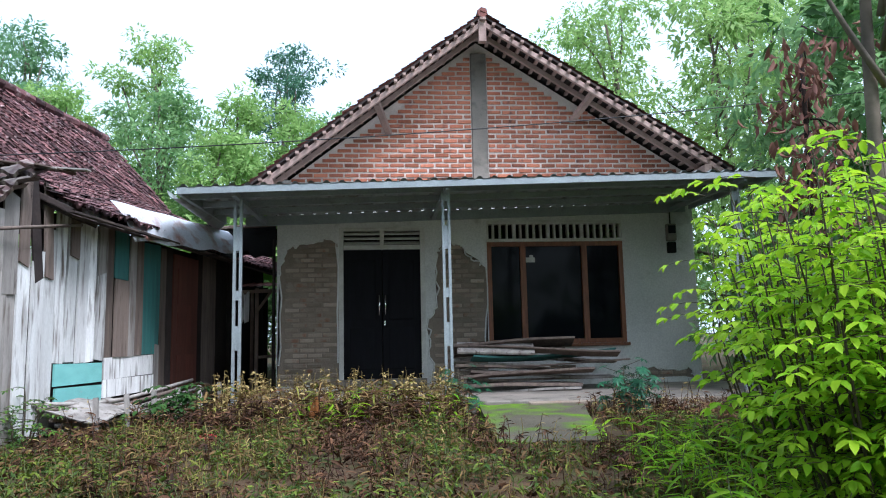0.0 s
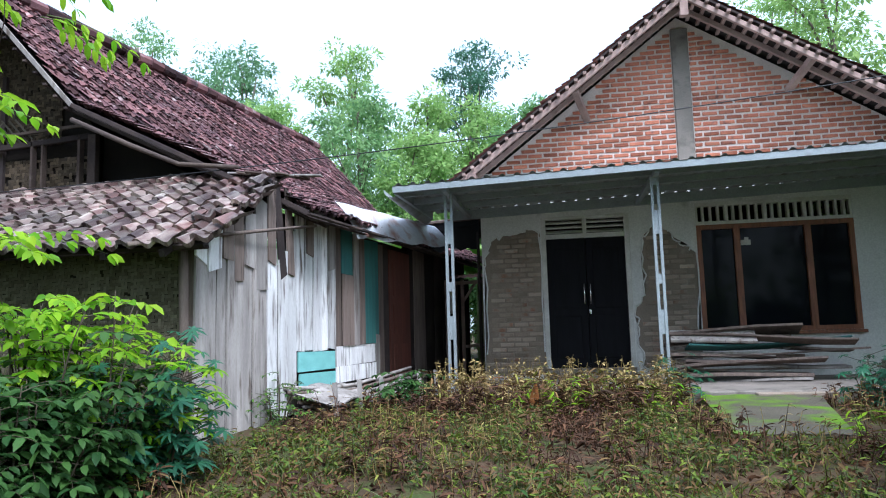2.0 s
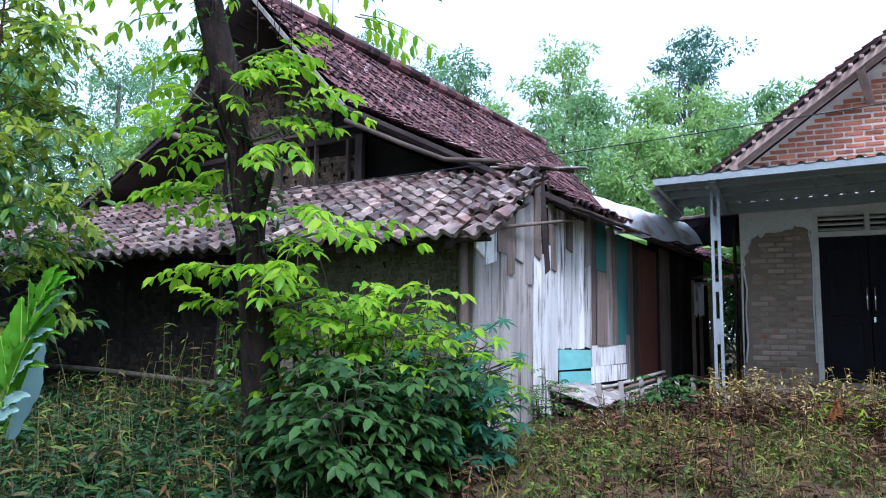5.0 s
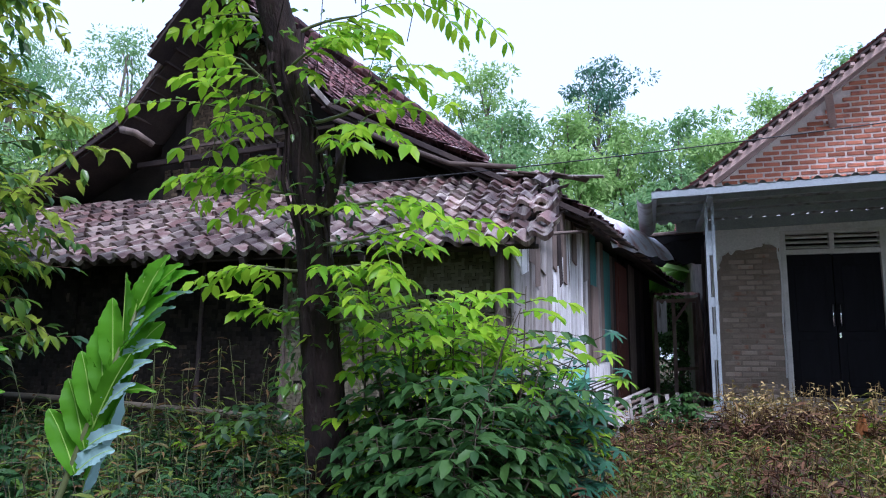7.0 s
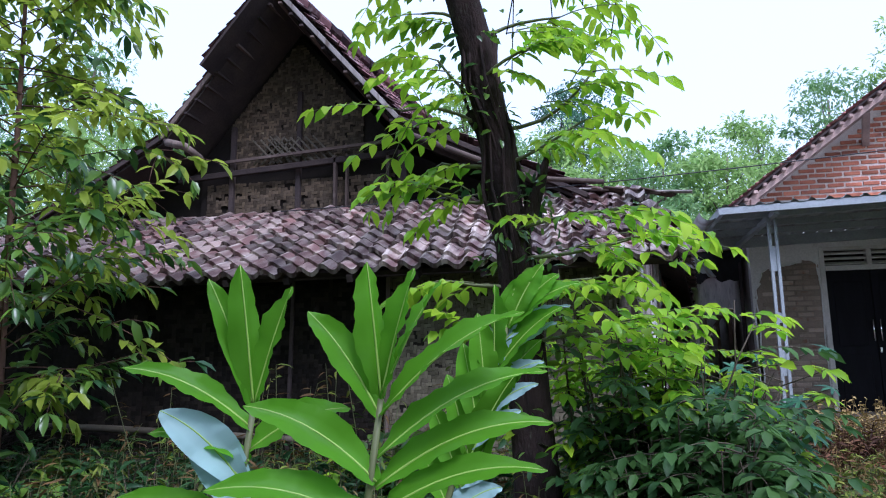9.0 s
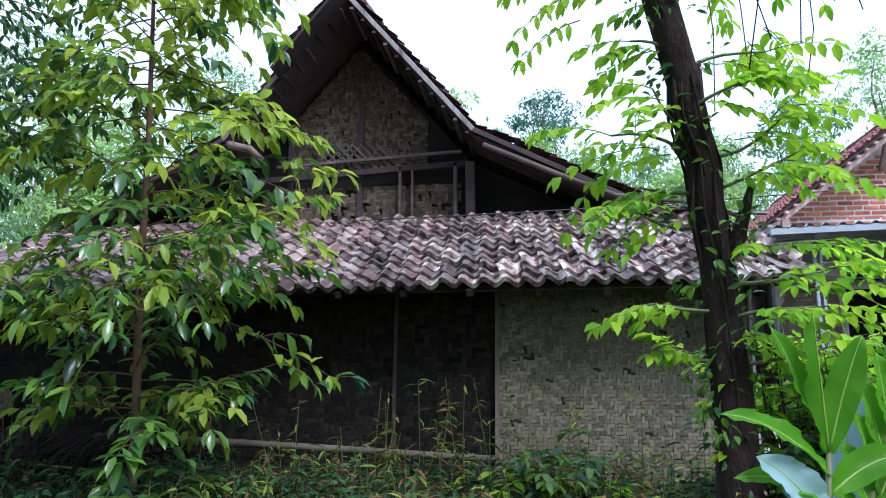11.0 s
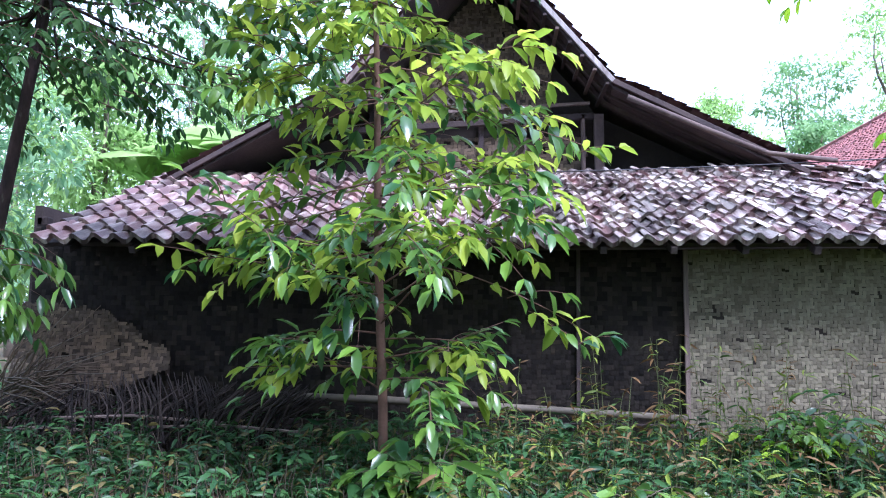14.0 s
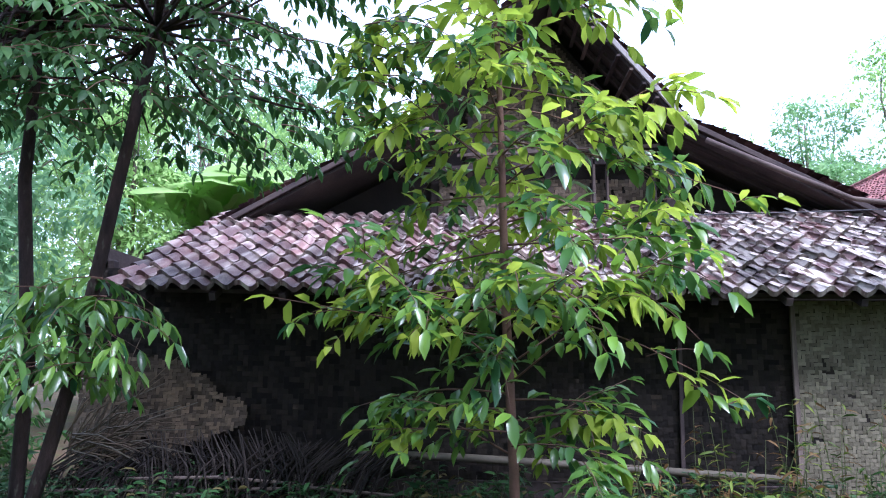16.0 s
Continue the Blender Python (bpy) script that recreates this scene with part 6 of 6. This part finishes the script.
def dead_leaves():
    rng = np.random.RandomState(8)
    t = thing("withered_branch", 5.45, 8.6, 0.5, "withered tree hung with dry reddish brown leaves", "tree")
    w = [limb(rng, (5.5, 8.6, 0.3), (5.3, 8.5, 4.6), 0.06, 0.02, 0.03, 8, 7)]
    bag = Leaves()
    for k in range(16):
        c = np.array((5.35 + rng.uniform(-0.35, 0.35), 8.5 + rng.uniform(-0.3, 0.3), 2.5 + 2.2 * k / 16))
        w.append(limb(rng, (5.4, 8.6, c[2] + 0.3), c, 0.012, 0.005))
        n = 26
        P = c + rng.normal(size=(n, 3)) * 0.16
        L = rng.uniform(0.1, 0.2, n)
        bag.add(P, np.array((0, 0, -1)) + rng.normal(size=(n, 3)) * 0.35, rng.normal(size=(n, 3)), L, L * 0.4, 0.6, 0.4)
    wpart("trunk", join(w), M_BARK, t, smooth=True)
    bag.build("dry_leaves", M_LF_DEAD, t, "dry curled reddish brown leaves")


dead_leaves()

# woods behind the houses
FAR = [(-4.0, 37, 16.4, 2.9, 3, "tall dark tree standing above the woods"), (-8.6, 30, 13.8, 2.6, 1, ""), (-13.6, 30, 14.2, 2.9, 2, ""), (-4.9, 28, 10.8, 2.6, 1, ""), (-2.6, 27, 9.6, 2.4, 1, ""), (-0.6, 26, 9.2, 2.4, 0, ""),
       (-6.6, 25, 9.8, 2.5, 0, ""), (-10.8, 26, 10.5, 2.8, 1, ""), (-17.0, 34, 16.2, 3.4, 2, ""), (-20.2, 32, 17.2, 3.6, 0, ""), (-17.5, 28, 13, 3.5, 0, ""), (-12.0, 24, 9.5, 2.6, 1, ""), (-4.2, 23.5, 7.6, 2.4, 1, ""), (-1.2, 22, 6.2, 2.0, 0, ""), (-24, 26, 15.5, 3.8, 0, ""), (-17, 19, 9, 2.6, 1, ""),
       (-14.2, 13.5, 6.2, 2.0, 1, ""), (-14.5, 9.5, 6.4, 2.0, 2, ""), (-17, 12, 8, 2.6, 0, ""), (-13.2, 18, 7.5, 2.4, 1, ""), (-20, 17, 10, 3.0, 2, ""), (3.2, 31, 11.6, 3.0, 1, ""), (6.0, 30, 12.6, 3.0, 0, ""), (9.2, 29, 14.6, 3.4, 1, ""),
       (13.5, 22, 13, 3.6, 1, ""), (13.5, 14.5, 11, 3.4, 2, ""), (14, 9, 9.5, 3.2, 0, ""), (0.5, 40, 12, 3.4, 0, ""), (4.4, 24.5, 8.8, 2.8, 0, ""), (1.0, 24.5, 8.6, 2.6, 1, ""), (-9, 42, 14, 4, 0, ""), (-31, 28, 16.5, 4.2, 0, "")]
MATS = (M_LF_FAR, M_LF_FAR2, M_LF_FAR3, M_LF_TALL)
LABS = ("leafy green tree in the woods behind the houses", "yellow-green tree in the woods behind the houses, paled for haze", "blue-green tree in the woods behind the houses")
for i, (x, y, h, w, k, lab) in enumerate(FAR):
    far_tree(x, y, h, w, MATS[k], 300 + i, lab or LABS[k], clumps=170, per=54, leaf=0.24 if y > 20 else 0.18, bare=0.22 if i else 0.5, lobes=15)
for i, (x, y, h) in enumerate(((-1.9, 19.5, 4.2), (-12.9, 15.0, 6.6), (-12.0, 16.0, 6.9), (0.2, 20.5, 6.0), (-2.8, 19.0, 4.6))):
    banana(x, y, 0.5, h, 70 + i)

# unseen trees added across the lane, behind the walker, to block sky and sun
for i, (x, y, h, w) in enumerate(((-17.5, -2, 9, 3.4), (-14, -4.5, 11, 3.6), (-10.5, -5.5, 12.5, 3.8), (-7.5, -4.6, 12, 3.6), (-4.5, -5.6, 13.5, 3.8), (-1.5, -4.8, 13, 3.6), (1.8, -5.4, 13.5, 3.6), (12, -7, 8, 3.4))):
    far_tree(x, y, h, w, (M_LF_FAR3, M_LF_DARK)[i % 2], 500 + i, "unseen dense tree behind the walker, added to block skylight", clumps=110, per=30, leaf=0.42, bare=0.06, lobes=16)

# distant woods all round
def distant_woods():
    rng = np.random.RandomState(90)
    bag = Leaves()
    for k in range(420):
        a = rng.uniform(0, 6.28)
        d = rng.uniform(48, 62)
        clump(bag, rng, (-3 + d * math.cos(a), 3 + d * math.sin(a), rng.uniform(0.5, 9.0)), 3.2, 30, 1.3, 0.9)
    tagged(bag.build("distant_woods", M_LF_FAR, simple=True), "green woods in the distance, paled for haze", "woods", kind="stuff")


distant_woods()

# hedge of low growth that closes the view at the ground
for i, (x, y, h, w) in enumerate(((-15, 8.5, 2.6, 2.0), (-13.2, 7.8, 1.6, 1.4), (-16.5, 6.0, 3.0, 2.0), (7.2, 8.0, 2.4, 1.4), (8.2, 6.4, 2.6, 1.6), (-1.0, 21, 3.0, 2.2), (-2.4, 24, 3.6, 2.2), (6.0, 7.0, 1.9, 1.1), (6.6, 10.6, 2.8, 1.0), (5.0, 6.3, 1.6, 0.9), (7.0, 12.2, 3.2, 1.1), (-0.7, 20.4, 2.0, 0.8), (-19, 9, 4, 2.4), (11, 6, 3.4, 2.2))):
    far_tree(x, y, h, w, (M_LF_FAR, M_LF_DARK)[i % 2], 400 + i, "wild bush at the edge of the yard", clumps=60, per=40, leaf=0.17, bare=0.1, lobes=10)

# ---- weeds, litter ----


def scatter(name, mat, n, x0, x1, y0, y1, hmin, hmax, seed, label, dens=None, blades=5, spread=0.5, wid=0.12):
    """Tufts of blades and leaves growing from the ground."""
    rng = np.random.RandomState(seed)
    x, y = rng.uniform(x0, x1, n), rng.uniform(y0, y1, n)
    if dens:
        k = np.array([rng.rand() < dens(a, b) for a, b in zip(x, y)])
        x, y = x[k], y[k]
    n = len(x)
    z = np.array([gz(a, b) for a, b in zip(x, y)])
    bag = Leaves()
    P = np.stack([x, y, z - 0.01], 1)
    h = rng.uniform(hmin, hmax, n)
    for b in range(blades):
        a = rng.uniform(0, 6.28, n)
        D = np.stack([np.cos(a) * spread, np.sin(a) * spread, rng.uniform(0.35, 1.2, n)], 1)
        L = h * rng.uniform(0.5, 1.1, n)
        bag.add(P + np.stack([rng.normal(0, 0.02, n), rng.normal(0, 0.02, n), np.zeros(n)], 1), D, rng.normal(size=(n, 3)) + np.array((0, 0, 0.6)), L, np.maximum(0.006, L * wid), rng.uniform(0.1, 0.6, n))
    ob = bag.build(name, mat, simple=True)
    return tagged(ob, label, name.replace("_", " "), kind="stuff")


def weeds(name, mats, n, x0, x1, y0, y1, hmin, hmax, seed, label, leaf=0.06, dens=None, wid=0.3):
    """Stalks with leaves along them."""
    rng = np.random.RandomState(seed)
    bag, st = Leaves(), []
    V, F = [], []
    for _ in range(n):
        x, y = rng.uniform(x0, x1), rng.uniform(y0, y1)
        if dens and rng.rand() > dens(x, y):
            continue
        z, h = gz(x, y), rng.uniform(hmin, hmax)
        tip = np.array((x + rng.normal(0, 0.14) * h, y + rng.normal(0, 0.14) * h, z + h))
        st.append(tube([(x, y, z - 0.02), (np.array((x, y, z)) + tip) / 2 + rng.normal(0, 0.02, 3), tip], [0.005, 0.004, 0.002], 3))
        k = int(5 + h * 16)
        f = rng.uniform(0.2, 1, k)
        P = np.array((x, y, z)) + (tip - np.array((x, y, z))) * f[:, None]
        a = rng.uniform(0, 6.28, k)
        D = np.stack([np.cos(a), np.sin(a), rng.uniform(-0.3, 0.7, k)], 1)
        L = leaf * rng.uniform(0.6, 1.4, k)
        bag.add(P, D, np.array((0, 0, 1)) + rng.normal(size=(k, 3)) * 0.4, L, L * wid, 0.5)
    ob = bag.build(name, mats[0])
    tagged(ob, label, name.replace("_", " "), kind="stuff")
    s = part("stalks", join(st), mats[1])
    s.parent = ob
    tagged(s, kind="stuff")
    return ob


def yard(x, y):
    """Keeps growth off the porch, the ramp and the houses."""
    if y > 9.8 and -1.4 < x < 6.1:
        return 0
    if 1.6 < x < 2.9 and y > 7.3:
        return 0
    if y > 7.0 and x < -2.6 + 0.13 * (y - 7):
        return 0
    return 1


def patchy(x, y, k, bias):
    """Uneven cover, in patches about half a metre across."""
    return smooth01(bias + 2.4 * noise.noise(Vector((x * 1.5, y * 1.7, k))))


scatter("grass", M_GRASS, 34000, -12, 7, 2.6, 10.5, 0.04, 0.13, 81, "short patchy grass of the yard", lambda x, y: yard(x, y) * (patchy(x, y, 5, 1.0) if x > -2.4 else 0.35), 4, 0.8, 0.16)
scatter("leaf_litter", M_LITTER, 24000, -12, 7, 2.8, 10.5, 0.04, 0.10, 82, "dry fallen leaves and dead weeds on the ground", lambda x, y: yard(x, y) * (0.95 if x > -3.5 else 0.25), 2, 1.6, 0.4)
weeds("dry_weeds", (M_DRY, M_DRY), 170, -1.25, 1.45, 8.7, 9.9, 0.2, 0.5, 83, "dead brown and yellow weeds along the porch", 0.16, yard, 0.13)
weeds("withered_weeds", (M_LITTER, M_LITTER), 150, -1.4, 1.5, 8.5, 9.7, 0.15, 0.4, 183, "withered dark weeds along the porch", 0.15, yard, 0.16)
weeds("seed_heads", (M_STRAW, M_STRAW), 190, -1.2, 1.4, 8.8, 9.85, 0.34, 0.62, 184, "straw-coloured seed heads standing among the dead weeds", 0.045, yard, 0.5)
weeds("green_weeds", (M_LF_BRIGHT, M_STEM), 40, -0.6, 1.6, 8.5, 9.6, 0.15, 0.4, 186, "yellow-green weeds among the dead ones along the porch", 0.12, yard, 0.18)
weeds("dry_weeds", (M_LITTER, M_LITTER), 2800, -2.6, 5.5, 5.2, 9.8, 0.06, 0.26, 84, "low dead brown weeds in front of the house", 0.075, lambda x, y: yard(x, y) * smooth01(0.25 + 0.2 * (y - 6.5) - 2.2 * noise.noise(Vector((x * 1.4, y * 1.6, 5)))), 0.24)
weeds("golden_weeds", (M_DRY, M_STRAW), 1100, -2.5, 5.5, 5.2, 9.7, 0.08, 0.26, 284, "golden withered weeds standing in the yard", 0.08, lambda x, y: yard(x, y) * patchy(x, y, 15, 0.3), 0.16)
weeds("dead_stalks", (M_STRAW, M_LITTER), 170, -2.2, 5.2, 6.6, 9.8, 0.2, 0.45, 285, "bare dead stalks with a few straw leaves", 0.05, lambda x, y: yard(x, y) * (0.3 if y < 8.4 else 1.0), 0.2)
weeds("low_weeds", (M_GRASS, M_STEM), 7000, -3.4, 5.0, 4.0, 8.7, 0.05, 0.18, 85, "low green and yellow weeds in the yard", 0.055, lambda x, y: yard(x, y) * smooth01(0.35 + 2.6 * noise.noise(Vector((x * 1.5, y * 1.5, 5)))), 0.34)
weeds("undergrowth", (M_WEED_G, M_TWIG), 2500, -12.5, -3.2, 4.4, 6.9, 0.12, 0.4, 86, "dark green undergrowth along the bamboo wall", 0.085, yard, 0.34)
weeds("undergrowth", (M_WEED_G, M_TWIG), 650, -7.0, -2.6, 3.7, 6.0, 0.12, 0.4, 187, "dark green undergrowth round the foot of the shade tree", 0.1, yard, 0.3)
weeds("undergrowth", (M_GRASS, M_STEM), 300, -7.2, -3.4, 4.2, 6.7, 0.2, 0.6, 87, "yellowing leafy weeds in front of the bamboo wall", 0.09, yard, 0.22)
weeds("tall_weeds", (M_GRASS, M_STEM), 26, -6.6, -4.0, 5.9, 6.8, 0.7, 1.0, 88, "tall seeding weeds against the bamboo wall", 0.09, yard, 0.2)
weeds("undergrowth", (M_LF_BRIGHT, M_STEM), 600, 2.25, 6.5, 3.7, 7.0, 0.12, 0.42, 89, "green grassy growth under the roadside shrubs", 0.14, yard, 0.14)


def husk():
    V, F = [], []
    for i in range(9):
        u = i / 8
        w = 0.055 * math.sin(math.pi * (0.12 + 0.8 * u))
        for k in (-1, 0, 1):
            V.append((-0.12 + w * k + 0.03 * u * u, 8.72 + 0.03 * abs(k), 0.42 + 0.42 * u))
    V += [(x, y + 0.012, z) for x, y, z in V]
    F = [(i * 3 + k, i * 3 + k + 1, i * 3 + k + 4, i * 3 + k + 3) for i in range(8) for k in range(2)]
    F += [tuple(q + 27 for q in f[::-1]) for f in F]
    tagged(part("dried_husk", (V, F), M_ORANGE, smooth=True), "orange-brown dried stalk husk standing in the weeds", "husk")
    bm = bmesh.new()
    bmesh.ops.create_icosphere(bm, subdivisions=3, radius=0.09)
    for v in bm.verts:
        v.co *= 0.75 + 0.5 * noise.noise(v.co * 25)
        v.co.z *= 0.5
    ob = tagged(part("plastic_scrap", bm, M_RED), "crumpled red plastic scrap lying among dead weeds", "litter")
    ob.location = (-1.02, 8.1, gz(-1.02, 8.1) + 0.06)


husk()

# ---- single pieces: bricks and tiles ----


def brick_mesh(w, h, d, seed):
    bm = bmesh.new()
    box(bm, -w / 2, -d, -h / 2, w / 2, 0.01, h / 2, 0.006)
    for v in bm.verts:
        v.co += Vector((noise.noise(v.co * 30 + Vector((seed, 0, 0))), 0.6 * noise.noise(v.co * 30 + Vector((0, seed, 0))), noise.noise(v.co * 30 + Vector((0, 0, seed))))) * 0.005
    me = bpy.data.meshes.new("brick")
    bm.to_mesh(me)
    bm.free()
    return me


def link_piece(name, me, parent, m):
    ob = new(name, me)
    ob.parent = parent
    if not parent.parent:
        ob.matrix_parent_inverse = Matrix.Translation(-parent.location)
    ob.matrix_basis = m
    return ob


GB = [brick_mesh(0.218, 0.053, 0.014, k) for k in range(5)]
HB = [brick_mesh(0.106, 0.053, 0.014, 9 + k) for k in range(2)]
for me in GB + HB:
    me.materials.append(M_BRICK)
OB = [brick_mesh(0.212, 0.056, 0.013, 20 + k) for k in range(4)]
for me in OB:
    me.materials.append(M_OLDBRICK)
brng = random.Random(14)
rest, count = [], 0
z, row = 3.62, 0
while z < 6.1:
    for side, edge in ((-1, 2.095), (1, 2.365)):
        d = 0.0
        k = 0
        while True:
            half = row % 2 and k == 0
            w = 0.108 if half else 0.218
            x = edge + side * (d + w / 2 + 0.008)
            if not BX0 + 0.1 < x < BX1 - 0.1:
                break
            if z < min(rake_z(x - 0.08), rake_z(x + 0.08)) + 0.03:
                me = HB[brng.randrange(2)] if half else GB[brng.randrange(5)]
                m = pose(x + brng.uniform(-0.006, 0.006), BY + 0.012 - brng.uniform(0, 0.006), z + brng.uniform(-0.005, 0.005), 0, brng.uniform(-1.2, 1.2), 0)
                if z > 3.85 and count < 300:
                    link_piece("brick", me, gable, m)
                    count += 1
                else:
                    rest.append((me, m))
            d += w + 0.026
            k += 1
    z += 0.082
    row += 1


def joined_pieces(name, rows, mat, parent):
    V, F = [], []
    for me, m in rows:
        o = len(V)
        V.extend(tuple(m @ v.co) for v in me.vertices)
        F.extend(tuple(i + o for i in p.vertices) for p in me.polygons)
    if V:
        tagged(wpart(name, (V, F), mat, parent), kind="stuff")


joined_pieces("bricks", rest, M_BRICK, gable)
for bed, bricks in PATCHES:
    for x, z, d in bricks:
        link_piece("brick", OB[brng.randrange(4)], bed, pose(x + 0.11, BY - 0.004 + d * 0.4, z + 0.03))

tile_me = bpy.data.meshes.new("roof_tile")
tile_me.from_pydata(LONG_V.tolist(), [], LONG_F)
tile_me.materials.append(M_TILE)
lean_roof = wpart("lean_to_roof", tube([(-10.5, 8.85, 3.22), (-2.9, 8.7, 3.2)], [0.04, 0.04], 6), M_DARKWOOD, wood, "low front roof of clay pantiles with pale streaks")
near = sorted(LEAN, key=lambda f: abs(f[1] - 0.62))[:300]
ids = {id(f) for f in near}
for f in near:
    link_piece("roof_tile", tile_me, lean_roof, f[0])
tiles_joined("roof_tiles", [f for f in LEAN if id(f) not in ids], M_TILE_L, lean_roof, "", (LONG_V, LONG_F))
